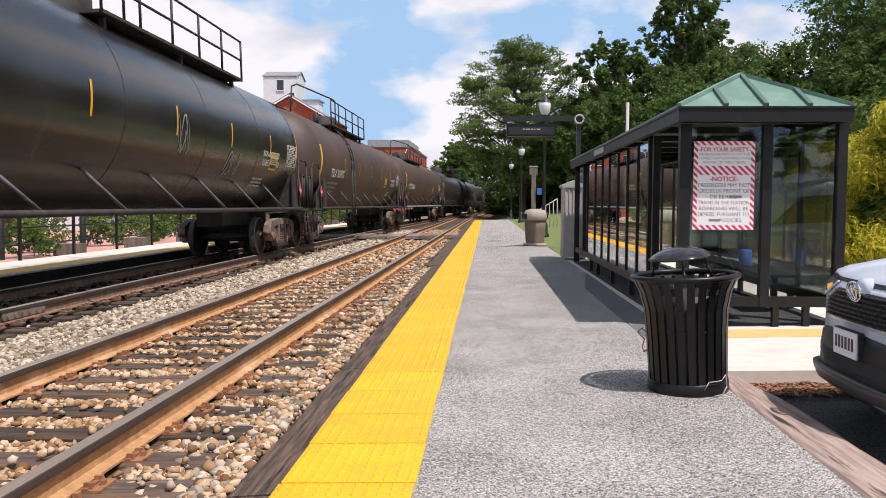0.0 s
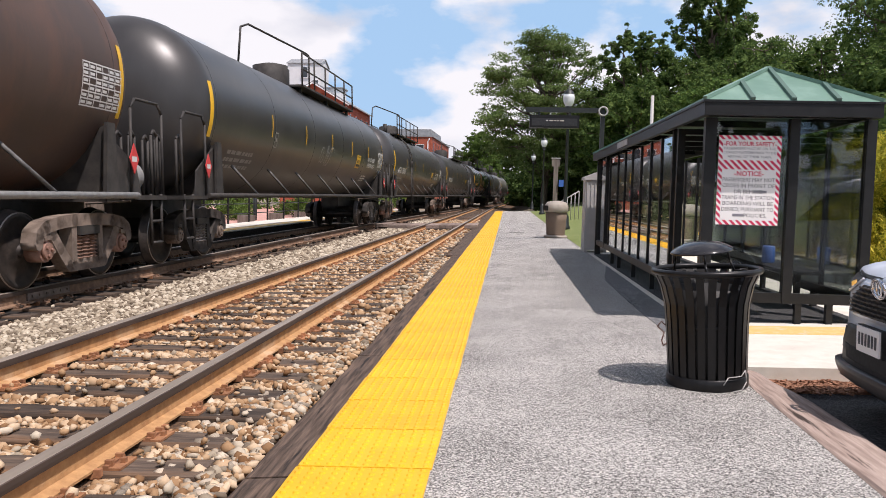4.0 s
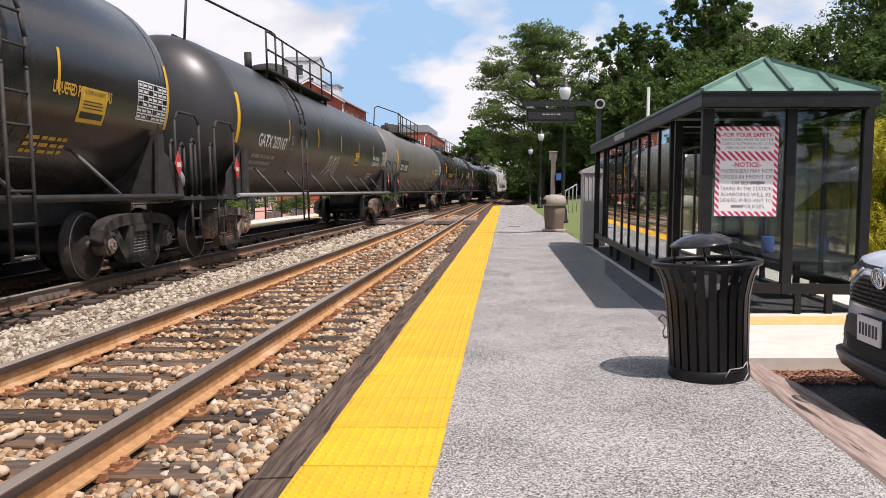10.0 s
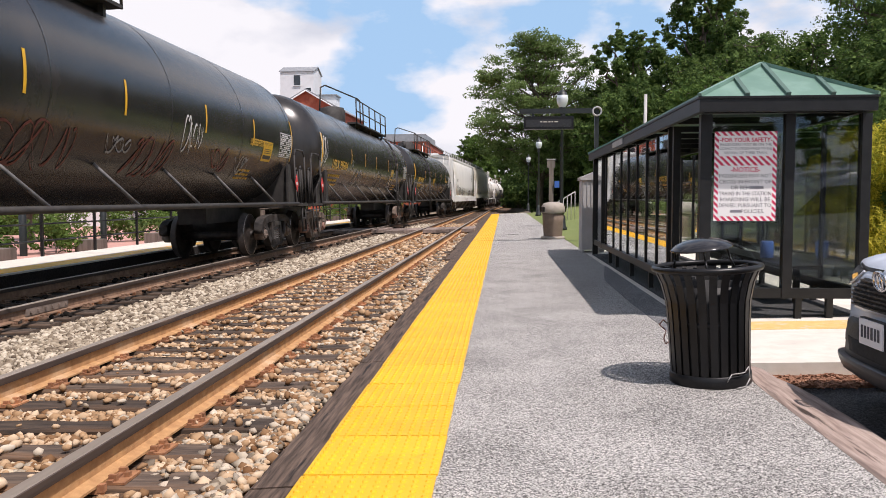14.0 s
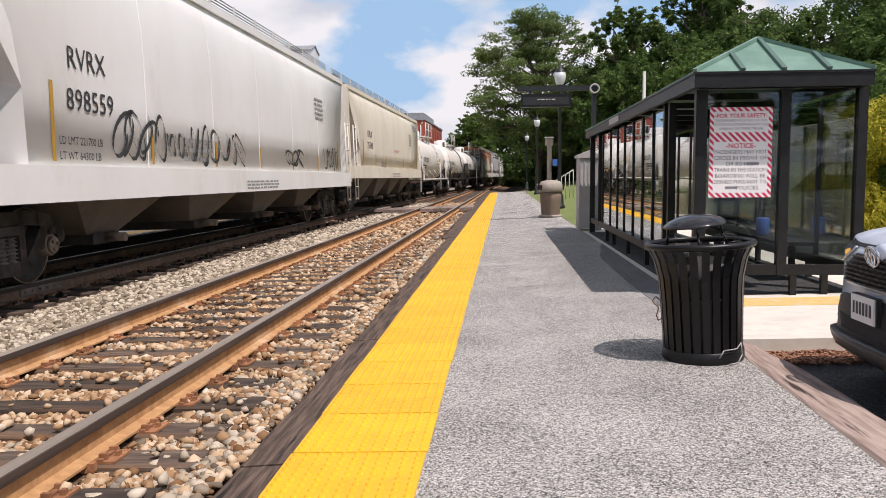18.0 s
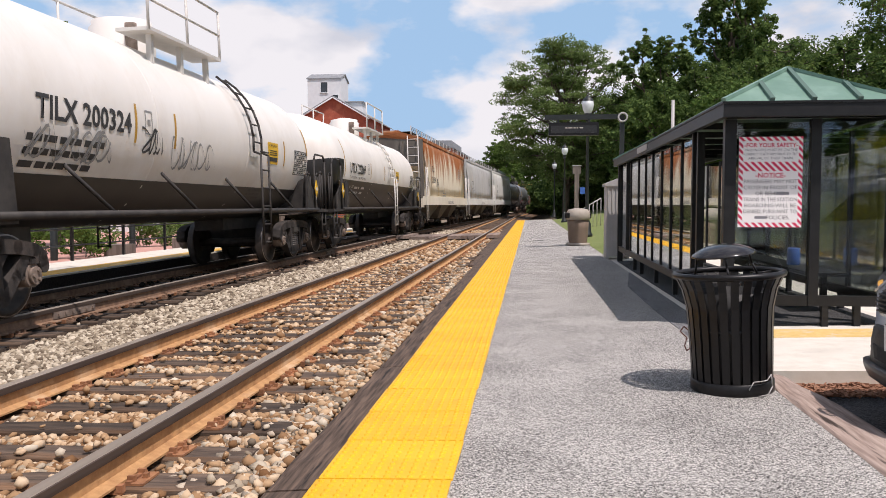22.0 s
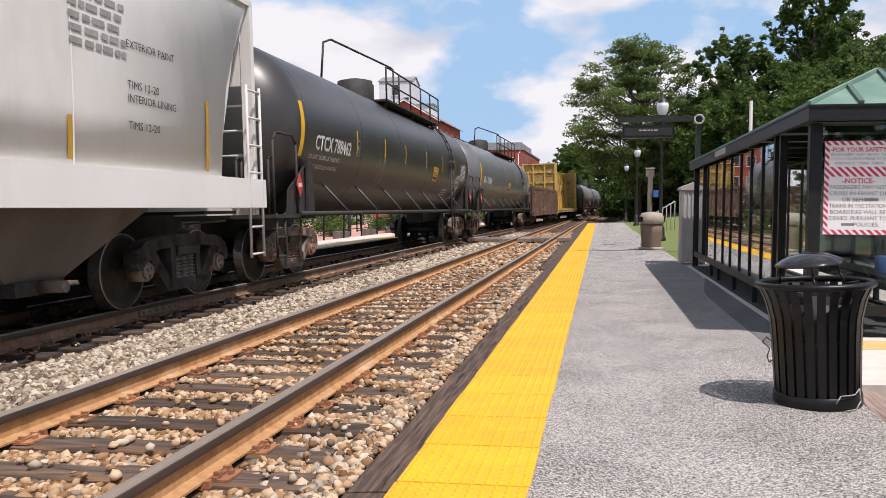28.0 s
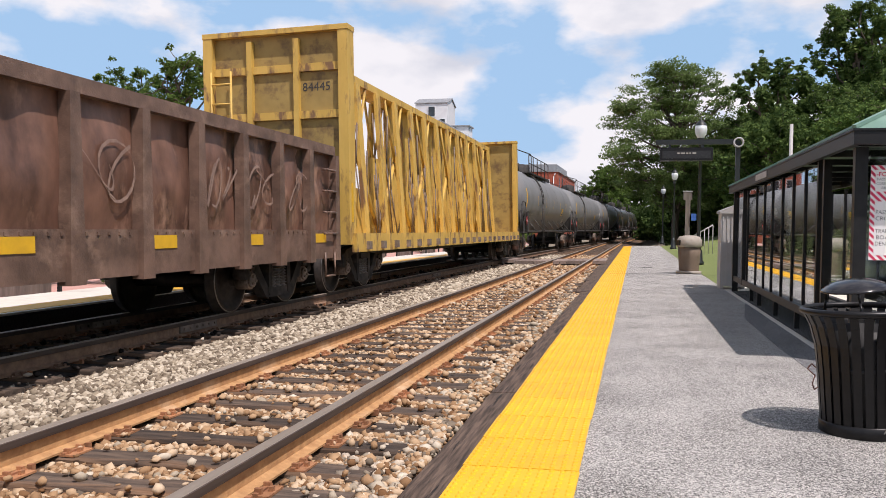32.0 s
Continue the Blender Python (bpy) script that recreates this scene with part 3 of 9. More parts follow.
# tactile tiles with domes, each a tile of its own
def tile_build(bm):
    w, l = 0.318, 0.305
    pts = [(-w, -l + 0.004), (w, -l + 0.004), (w, l - 0.004), (-w, l - 0.004)]
    plate(bm, [(x, y, 0) for x, y in pts], 0.009)
    for i in range(11):
        for j in range(10):
            cx, cy = -w + 0.03 + i * (2 * w - 0.06) / 10, -l + 0.03 + j * (2 * l - 0.06) / 9
            lo = [bm.verts.new((cx + 0.0165 * math.cos(k * math.pi / 3), cy + 0.0165 * math.sin(k * math.pi / 3), 0.009)) for k in range(6)]
            hi = [bm.verts.new((cx + 0.009 * math.cos(k * math.pi / 3), cy + 0.009 * math.sin(k * math.pi / 3), 0.0175)) for k in range(6)]
            for k in range(6):
                bm.faces.new((lo[k], lo[(k + 1) % 6], hi[(k + 1) % 6], hi[k]))
            bm.faces.new(hi)
    return bm
tiles = thing("tactile_strip", "bright yellow tactile strip of domed tiles along the platform's edge", "tactile strip", kind="structure")
tile = shared("tactile_tile", tile_build)
rng = random.Random(9)
for i in range(-18, 103):
    y = 3.905 + 0.305 + i * 0.618
    part("tactile_tile", tile, M["yellow"], tiles, "", pose(-0.528 + rng.uniform(-0.004, 0.004) + (0.0 if y < 40 else 0.0), y, 0.001, 0, 0, rng.uniform(-0.25, 0.25)))

# car park, kerbs, the pad under the shelter, verge
bm = bmesh.new()
plate(bm, [(1.97, -40, -0.42), (40, -40, -0.42), (40, 6.02, -0.42), (2.05, 6.02, -0.42)], 0.30)
lay(tagged(part("car_park", bm, M["lot"]), "dark asphalt car park beside the platform", "car park", kind="structure"))
kerb = thing("timber_kerb", "weathered pinkish timber kerb between platform and car park", "kerb", kind="structure")
for (xa, ya), (xb, yb) in (((1.70, -8), (1.705, -3.2)), ((1.705, -3.18), (1.71, 0.6)), ((1.71, 0.62), (1.72, 3.3)), ((1.72, 3.32), (1.77, 6.15))):
    bm = bmesh.new()
    n = 10
    rows = []
    for i in range(n + 1):
        k = i / n
        x, y = xa + (xb - xa) * k, ya + (yb - ya) * k
        w = 0.30 if y < 5 else 0.30 - 0.09 * (y - 5)
        j = [rng.uniform(-0.007, 0.007) for _ in range(6)]
        rows.append([bm.verts.new(p) for p in ((x + j[0], y, -0.3), (x + j[1], y, 0.002), (x + 0.02, y, 0.012 + j[2]), (x + w - 0.05, y, 0.010 + j[3]), (x + w + 1.5 * j[4], y, -0.012 + j[5]), (x + w, y, -0.3))])
    for r, q in zip(rows, rows[1:]):
        for i in range(5):
            bm.faces.new((r[i], r[i + 1], q[i + 1], q[i]))
    bm.faces.new(rows[0]); bm.faces.new(rows[-1][::-1])
    part("baulk", bm, M["kerb_timber"], kerb)
bm = bmesh.new()
plate(bm, [(1.915, 6.32, -0.4), (6.4, 6.2, -0.4), (6.4, 19.2, -0.4), (1.955, 19.2, -0.4)], 0.396)
pad = lay(tagged(part("shelter_pad", bm, M["concrete"]), "pale concrete pad under the passenger shelter", "concrete pad", kind="structure"))
bm = bmesh.new()
plate(bm, [(2.06, 7.78, -0.004), (6.4, 7.66, -0.004), (6.4, 8.12, -0.004), (2.09, 8.24, -0.004)], 0.004)
part("painted_band", bm, M["faded_yellow"], pad, "faded yellow painted band on the concrete")
bm = bmesh.new()
plate(bm, [(1.63, 7.2, 0.0), (1.93, 6.6, 0.0), (1.95, 15.0, 0.0), (1.62, 12.5, 0.0), (1.60, 9.5, 0.0)], 0.004)
part("patch", bm, M["patch"], platform, "darker patch of newer asphalt")
bm = bmesh.new()
rows = []
for y in strip(19.2, 130, 6):
    rows.append([bm.verts.new((x, y, z)) for x, z in ((2.0, -0.03), (4, 0.12), (8, 0.5), (14, 1.2), (26, 2.4), (60, 4.0))])
for r, q in zip(rows, rows[1:]):
    for i in range(5):
        if not (r[0].co.y > 66 and i == 0):
            bm.faces.new((r[i], r[i + 1], q[i + 1], q[i]))
lay(tagged(part("verge", bm, M["grass"]), "mown grass bank beside the platform", "grass", kind="structure"))
bm = bmesh.new()
rows = []
for y in strip(6.2, 19.2, 6.5):
    rows.append([bm.verts.new((x, y, z)) for x, z in ((6.4, -0.02), (10, 0.3), (26, 2.0), (60, 4.0))])
for r, q in zip(rows, rows[1:]):
    for i in range(3):
        bm.faces.new((r[i], r[i + 1], q[i + 1], q[i]))
lay(tagged(part("verge", bm, M["grass"]), "grass bank behind the passenger shelter", "grass", kind="structure"))

# cracks and the expansion joints across the platform
for ya, yb, w in ((22.6, 22.5, 0.05), (13.1, 13.15, 0.02), (36.2, 36.1, 0.04), (28.4, 28.3, 0.03)):
    bm = bmesh.new()
    pts = [(-0.19 + 2.0 * i / 16, ya + (yb - ya) * i / 16 + rng.uniform(-0.05, 0.05)) for i in range(17)]
    lo = [bm.verts.new((x, y - w / 2 * rng.uniform(0.5, 1), 0.003)) for x, y in pts]
    hi = [bm.verts.new((x, y + w / 2 * rng.uniform(0.5, 1), 0.003)) for x, y in pts]
    for i in range(16):
        bm.faces.new((lo[i], lo[i + 1], hi[i + 1], hi[i]))
    part("crack_seal", bm, M["tar"], platform, "black tar seal across a crack")

# plank crossing over both tracks
crossing = thing("track_crossing", "pale worn plank crossing over the two tracks", "track crossing", kind="structure")
for xc, z in ((x1, Z1), (x2, Z2)):
    for off in (-1.25, -0.98, -0.52, -0.25, 0.02, 0.29, 0.56, 1.02, 1.27):
        bm = bmesh.new()
        box(bm, xc(33) + off - 0.125, xc(33) + off + 0.125, 31.7, 34.3, z - 0.14, z - 0.012)
        part("plank", bm, M["plank"], crossing)
bm = bmesh.new()
box(bm, x2(33) + 1.42, x1(33) - 1.4, 31.7, 34.3, -0.1, 0.14)
part("infill", bm, M["plank"], crossing)


# ---- sleepers, plates and stones ----
def tie_build(seed):
    def build(bm):
        r = random.Random(seed)
        n = 10
        rows = []
        for i in range(n + 1):
            x = -1.29 + 2.58 * i / n
            j = [r.uniform(-0.006, 0.006) for _ in range(6)]
            rows.append([bm.verts.new(p) for p in ((x, -0.115, -0.17), (x, -0.115 + j[0], -0.012 + j[1]), (x, -0.1 + j[2], j[3]), (x, -0.02, -0.004 + j[1]), (x, 0.1 + j[4], j[5]), (x, 0.115 + j[2], -0.012 + j[3]), (x, 0.115, -0.17))])
        for a, b in zip(rows, rows[1:]):
            for i in range(6):
                bm.faces.new((a[i], a[i + 1], b[i + 1], b[i]))
        bm.faces.new(rows[0]); bm.faces.new(rows[-1][::-1])
        return bm
    return build


def plate_build(bm):
    box(bm, -0.17, 0.17, -0.09, 0.09, 0, 0.012)
    for s in (-1, 1):
        box(bm, s * 0.095 - 0.014, s * 0.095 + 0.014, -0.09, 0.09, 0.012, 0.022)
        for y in (-0.055, 0.05):
            box(bm, s * 0.1 - 0.02, s * 0.1 + 0.02, y - 0.011, y + 0.011, 0.01, 0.042)
        box(bm, s * 0.145 - 0.012, s * 0.145 + 0.012, -0.012, 0.016, 0.008, 0.036)
    return bm


def anchor_build(bm):
    box(bm, -0.1, 0.1, -0.014, 0.014, -0.03, -0.006)
    for s in (-1, 1):
        box(bm, s * 0.088 - 0.016, s * 0.088 + 0.016, -0.016, 0.016, -0.02, 0.016)
    return bm


TIES = [shared(("tie", i), tie_build(i)) for i in range(6)]
PLATE = shared("tie_plate", plate_build)
ANCHOR = shared("rail_anchor", anchor_build)


def lay_ties(track, xc, z, y0, y9, near, seed):
    r = random.Random(seed)
    top = z - 0.172 - 0.012
    rest = bmesh.new()
    spots = []
    y = y0
    while y < y9:
        yaw = r.uniform(-1.2, 1.2)
        off = r.uniform(-0.05, 0.05)
        m = pose(xc(y) + off, y, top + r.uniform(-0.006, 0.002), 0, 0, yaw)
        spots.append((y, r.random()))
        if y < near:
            t = part("tie", TIES[r.randrange(6)], M["tie"], track, "", m)
            for s in (-0.755, 0.755):
                part("tie_plate", PLATE, M["plate" if xc is x1 else "far_rail"], t, "", pose(s - off, 0, 0.001))
                if r.random() < 0.75 and y < 26:
                    part("rail_anchor", ANCHOR, M["plate"], t, "", pose(s - off, r.choice((-0.145, 0.145)), 0.012))
        else:
            box(rest, -1.29, 1.29, -0.115, 0.115, -0.17, 0, m)
        y += 0.5 + r.uniform(-0.035, 0.035)
    part("distant_ties", rest, M["tie"], track)
    return spots


ties1 = lay_ties(track_near, x1, Z1, -7.0, 130, 48, 21)
ties2 = lay_ties(track_far, x2, Z2, -7.0, 130, 40, 22)

# bolted joint bars and bond wires on the far track's near rail
for y in (9.6, 22.1):
    for s in (-0.755, 0.755):
        bm = bmesh.new()
        for q in (-1, 1):
            box(bm, x2(y) + s + q * 0.022 - 0.012, x2(y) + s + q * 0.022 + 0.012, y - 0.45, y + 0.45, Z2 - 0.135, Z2 - 0.045)
            for k in range(6):
                box(bm, x2(y) + s + q * 0.04 - 0.012, x2(y) + s + q * 0.04 + 0.012, y - 0.38 + k * 0.15, y - 0.35 + k * 0.15, Z2 - 0.105, Z2 - 0.075)
        part("joint_bar", bm, M["bogie"], track_far)


def pebbly(name, ramp, rough=0.9):
    m = leafy(name, *ramp, 0.0)
    m.node_tree.nodes["Principled BSDF"].inputs["Roughness"].default_value = rough
    return m


M["stone_pale"] = pebbly("pale_stone", ((0.12, 0.09, 0.065), (0.36, 0.30, 0.22), (0.62, 0.545, 0.43)))
M["stone_rust"] = pebbly("rust_tinted_stone", ((0.17, 0.085, 0.038), (0.42, 0.27, 0.15), (0.62, 0.48, 0.33)))
# oily stones, coloured darker still for the shade beneath the train
M["stone_dark"] = pebbly("oil_shade_stone", ((0.008, 0.007, 0.006), (0.02, 0.017, 0.015), (0.05, 0.042, 0.036)))

PHI = (1 + 5 ** 0.5) / 2
ICO = np.array([(-1, PHI, 0), (1, PHI, 0), (-1, -PHI, 0), (1, -PHI, 0), (0, -1, PHI), (0, 1, PHI), (0, -1, -PHI), (0, 1, -PHI), (PHI, 0, -1), (PHI, 0, 1), (-PHI, 0, -1), (-PHI, 0, 1)]) / math.hypot(1, PHI)
ICOF = np.array([[0, 11, 5], [0, 5, 1], [0, 1, 7], [0, 7, 10], [0, 10, 11], [1, 5, 9], [5, 11, 4], [11, 10, 2], [10, 7, 6], [7, 1, 8], [3, 9, 4], [3, 4, 2], [3, 2, 6], [3, 6, 8], [3, 8, 9], [4, 9, 5], [2, 4, 11], [6, 2, 10], [8, 6, 7], [9, 8, 1]])


def soup(verts, faces, material, smooth=False):
    me = bpy.data.meshes.new("mesh")
    me.vertices.add(len(verts)); me.vertices.foreach_set("co", np.asarray(verts, np.float32).ravel())
    k = faces.shape[1]
    me.loops.add(faces.size); me.loops.foreach_set("vertex_index", faces.astype(np.int32).ravel())
    me.polygons.add(len(faces)); me.polygons.foreach_set("loop_start", np.arange(0, faces.size, k, dtype=np.int32))
    me.update(calc_edges=True)
    me.polygons.foreach_set("use_smooth", np.full(len(faces), smooth))
    me.materials.append(material)
    return me


def stones(name, label, pts, size, material, rng):
    """Broken stones at the given points as one heap."""
    n = len(pts)
    if not n:
        return
    v = ICO[None] * rng.uniform(0.9, 1.3, (n, 12, 1))
    # broken faces: corners pressed back on to a few random planes
    for _ in range(5):
        p = rng.normal(size=(n, 1, 3)); p /= np.linalg.norm(p, axis=2, keepdims=True)
        over = np.maximum(0, (v * p).sum(2, keepdims=True) - rng.uniform(0.5, 0.85, (n, 1, 1)))
        v = v - over * p
    v = v * (size[:, None, None] * rng.uniform(0.75, 1.6, (n, 1, 3)) * np.array([1.15, 1.0, 0.8]))
    a, b = rng.uniform(0, 2 * np.pi, n), rng.normal(0, 0.45, n)
    ca, sa, cb, sb = np.cos(a), np.sin(a), np.cos(b), np.sin(b)
    o, z = np.ones(n), np.zeros(n)
    rz = np.array([[ca, -sa, z], [sa, ca, z], [z, z, o]]).transpose(2, 0, 1)
    rx = np.array([[o, z, z], [z, cb, -sb], [z, sb, cb]]).transpose(2, 0, 1)
    v = np.einsum("nij,nkj->nki", rz @ rx, v) + pts[:, None]
    f = (ICOF[None] + 12 * np.arange(n)[:, None, None]).reshape(-1, 3)
    ob = lay(new(name, soup(v.reshape(-1, 3), f, material, True)))
    return tagged(ob, label, "ballast", kind="stuff")


def scatter(rng, y0, y9, density, s0, s9):
    """Stones between the platform and the far track, sorted by where they lie."""
    width = 6.9
    n = int(width * (y9 - y0) * density)
    u, y = rng.uniform(0, 1, n), rng.uniform(y0, y9, n)
    c1, c2 = np.array([x1(v) for v in y]), np.array([x2(v) for v in y])
    left = c2 - 1.5
    right = np.where(y < 17.6, -1.12, -1.3)
    x = left + (right - left) * u
    d1, d2 = np.abs(x - c1), np.abs(x - c2)
    t1, t2 = np.array([t for t, _ in ties1]), np.array([t for t, _ in ties2])
    on1 = (d1 < 1.3) & (np.abs(t1[None] - y[:, None]).min(1) < 0.138)
    on2 = (d2 < 1.3) & (np.abs(t2[None] - y[:, None]).min(1) < 0.125)
    raise1 = rng.uniform(0, 1, n)
    keep = ~(on1 & (raise1 > 0.035)) & ~(on2 & (raise1 > 0.03))
    # keep the rails and plates free
    keep &= (np.abs(d1 - 0.755) > 0.10) & (np.abs(d2 - 0.755) > 0.12)
    crossing_y = (y > 31.6) & (y < 34.4)
    keep &= ~(crossing_y & ((d1 < 1.4) | (d2 < 1.4) | (x < c1)))
    x, y, c1, c2, d1, d2, on1, on2, n = x[keep], y[keep], c1[keep], c2[keep], d1[keep], d2[keep], on1[keep], on2[keep], keep.sum()
    size = rng.uniform(s0, s9, n) * rng.choice([0.8, 1.0, 1.25], n)
    z = np.where(d1 < 1.3, -0.066, np.where(d2 < 1.4, -0.045, -0.05)) + rng.uniform(-0.012, 0.018, n)
    z = np.where((x > c1 + 1.25), -0.075 + rng.uniform(0, 0.03, n), z)
    z = np.where(on1, Z1 - 0.172 + 0.01, np.where(on2, Z2 - 0.172 + 0.01, z))
    mid = (x < c1 - 1.25) & (x > c2 + 1.25)
    z = np.where(mid, -0.055 + 0.035 * np.cos((x - (c1 + c2) / 2) * 2.2) + rng.uniform(-0.01, 0.02, n), z)
    pts = np.stack([x, y, z], 1)
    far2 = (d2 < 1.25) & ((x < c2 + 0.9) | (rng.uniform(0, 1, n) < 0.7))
    rust = ((d1 < 1.15) | (x > c1)) & (rng.uniform(0, 1, n) < np.where(d1 < 1.15, 0.86, 0.66))
    return pts, size, far2, rust & ~far2


prng = np.random.default_rng(11)
for y0, y9, den, s0, s9 in ((-3.0, 2.4, 260, 0.026, 0.044), (2.4, 9.0, 1150, 0.013, 0.029), (9.0, 17.0, 480, 0.020, 0.036), (17.0, 44.0, 150, 0.034, 0.055)):
    P, S, F2, RU = scatter(prng, y0, y9, den, s0, s9)
    pale = ~(F2 | RU)
    stones("ballast_stones", "pale grey broken ballast stones between the tracks", P[pale], S[pale], M["stone_pale"], prng)
    stones("ballast_stones", "rust-tinted ballast stones between the sleepers", P[RU], S[RU], M["stone_rust"], prng)
    stones("ballast_stones", "oily ballast stones under the far track, darkened for the train's shade", P[F2], S[F2] , M["stone_dark"], prng)

# the nearest loose stones beside the rail, each one apart
def stone_build(seed):
    def build(bm):
        r = np.random.default_rng(seed)
        v = ICO * r.uniform(0.9, 1.3, (12, 1))
        for _ in range(5):
            p = r.normal(size=3); p /= np.linalg.norm(p)
            v = v - np.maximum(0, v @ p - r.uniform(0.35, 0.75))[:, None] * p
        vs = [bm.verts.new(q) for q in v * r.uniform(0.8, 1.5, 3) * np.array([1.25, 1.0, 0.75])]
        for f in ICOF:
            bm.faces.new([vs[k] for k in f]).smooth = True
        return bm
    return build


STONES = [shared(("stone", i), stone_build(200 + i)) for i in range(12)]
M["stone_near"] = mat("mixed_ballast_stone", (0.26, 0.205, 0.145), (0.50, 0.43, 0.34), 25, 0.9, bump=0.2, bscale=80, rand=0.5)
heap = tagged(lay(new("loose_stones")), "loose pale ballast stones beside the near rail", "ballast", kind="structure")
srng = random.Random(17)
for i in range(290):
    y = srng.uniform(2.6, 5.6)
    x = srng.uniform(x1(y) + 0.98, -1.16)
    s = srng.uniform(0.014, 0.031)
    m = pose(x, y, -0.072 + 0.03 * srng.random(), srng.uniform(-25, 25), srng.uniform(-25, 25), srng.uniform(0, 360)) @ Matrix.Diagonal((s, s, s, 1))
    part("stone", STONES[i % 12], M["stone_near"], heap, "", m)


# ---- the train ----
def distance_run(t):
    return 13.03 * t + 0.002 * t * t


CARS, WHEELS = [], []
R, ZC = 1.5, 2.6                     # shell radius and axis height of the large tank cars


def paint(name, c1, c2, rough=0.45, grime=None, grime_at=(0.5, 0.75), streak=None, metal=0.0):
    """Car paint with grime towards patches and vertical streaks."""
    return mat(name, c1, c2, 1.1, rough, metal, stain=grime, stain_scale=0.8, stain_at=grime_at, stretch=(1, 1, 0.45), bump=0.03, bscale=25, rough2=min(1, rough + 0.14))


M["tank_black"] = paint("black_tank_paint", (0.020, 0.019, 0.019), (0.034, 0.032, 0.031), 0.17, (0.055, 0.045, 0.038))
M["band_black"] = paint("satin_black_band_paint", (0.012, 0.012, 0.012), (0.02, 0.019, 0.019), 0.38, (0.03, 0.027, 0.024))
M["tank_matt"] = paint("matt_black_tank_paint", (0.034, 0.033, 0.033), (0.05, 0.048, 0.047), 0.29, (0.07, 0.062, 0.056))
M["tank_brown"] = paint("brown_weathered_tank_paint", (0.052, 0.037, 0.031), (0.085, 0.055, 0.044), 0.5, (0.135, 0.068, 0.046), (0.46, 0.68))
M["tank_grey"] = paint("weathered_grey_tank_paint", (0.135, 0.13, 0.12), (0.185, 0.18, 0.165), 0.33, (0.08, 0.076, 0.072))
M["tank_slate"] = paint("slate_grey_tank_paint", (0.125, 0.133, 0.142), (0.155, 0.163, 0.172), 0.27, (0.105, 0.105, 0.105))
M["tank_pale"] = paint("pale_grey_tank_paint", (0.17, 0.175, 0.18), (0.21, 0.215, 0.22), 0.5, (0.12, 0.12, 0.12))
M["tank_white"] = paint("white_tank_paint", (0.74, 0.71, 0.655), (0.80, 0.775, 0.73), 0.4, (0.64, 0.585, 0.51), (0.5, 0.8))
M["hop_white"] = paint("white_hopper_paint", (0.77, 0.77, 0.735), (0.82, 0.82, 0.79), 0.45, (0.64, 0.61, 0.55), (0.55, 0.8))
M["hop_beige"] = paint("beige_hopper_paint", (0.70, 0.65, 0.535), (0.77, 0.72, 0.61), 0.5, (0.60, 0.55, 0.45), (0.52, 0.8))
M["hop_grey"] = paint("pale_grey_hopper_paint", (0.47, 0.47, 0.47), (0.55, 0.55, 0.55), 0.45, (0.38, 0.37, 0.36))
M["hop_light"] = paint("light_grey_hopper_paint", (0.70, 0.70, 0.665), (0.77, 0.77, 0.735), 0.45, (0.6, 0.575, 0.53))
# bay paint: grime, darkened further for the shade under the hopper
M["hop_dark"] = paint("grimy_shaded_hopper_bays", (0.11, 0.099, 0.085), (0.165, 0.147, 0.128), 0.7, (0.07, 0.058, 0.05))
# pale patches: worn rust, and the sheets' sheen put into the colour
M["gon"] = mat("brown_rusted_gondola", (0.075, 0.038, 0.026), (0.24, 0.125, 0.085), 2.6, 0.3, bump=1.0, bscale=3.0, stain=(0.42, 0.25, 0.17), stain_scale=1.9, stain_at=(0.53, 0.68), stretch=(1, 1, 0.5), rough2=0.5)
M["gon_frame"] = mat("brown_gondola_frame", (0.10, 0.062, 0.045), (0.21, 0.13, 0.095), 3, 0.5, bump=0.4, stain=(0.30, 0.20, 0.145), stain_scale=2.4)
M["beam_yellow"] = mat("worn_yellow_paint", (0.66, 0.43, 0.10), (0.56, 0.36, 0.075), 3, 0.6, stain=(0.22, 0.12, 0.055), stain_scale=3.4, stain_at=(0.53, 0.63), stretch=(1, 1, 0.35), bump=0.2, bscale=20)
M["beam_ochre"] = mat("ochre_bulkhead_paint", (0.40, 0.28, 0.085), (0.31, 0.215, 0.065), 2, 0.65, stain=(0.16, 0.10, 0.045), stain_scale=2.2, stain_at=(0.5, 0.66))
M["reflector"] = mat("yellow_reflective_tape", (0.78, 0.46, 0.02), (0.66, 0.38, 0.02), 6, 0.5)
M["amber"] = mat("dull_amber_tape", (0.52, 0.30, 0.03), (0.44, 0.24, 0.03), 6, 0.6)
M["mark_white"] = mat("white_stencil", (0.66, 0.66, 0.64), (0.58, 0.58, 0.56), 9, 0.6)
M["mark_yellow"] = mat("yellow_stencil", (0.66, 0.40, 0.04), (0.58, 0.34, 0.04), 9, 0.6)
M["mark_black"] = mat("black_stencil", (0.03, 0.03, 0.03), (0.05, 0.05, 0.05), 9, 0.6)
M["mark_grey"] = mat("worn_grey_stencil", (0.24, 0.24, 0.23), (0.34, 0.34, 0.33), 9, 0.6)
M["peach"] = mat("peach_logo_paint", (0.62, 0.33, 0.17), (0.56, 0.29, 0.15), 5, 0.6)
M["placard"] = mat("yellow_placard", (0.72, 0.44, 0.03), (0.66, 0.40, 0.03), 5, 0.5)
M["diamond"] = mat("red_diamond_placard", (0.62, 0.06, 0.06), (0.55, 0.05, 0.05), 5, 0.5)
M["bearing"] = mat("rusty_bearing_cap", (0.26, 0.14, 0.10), (0.36, 0.22, 0.17), 8, 0.7, 0.1)
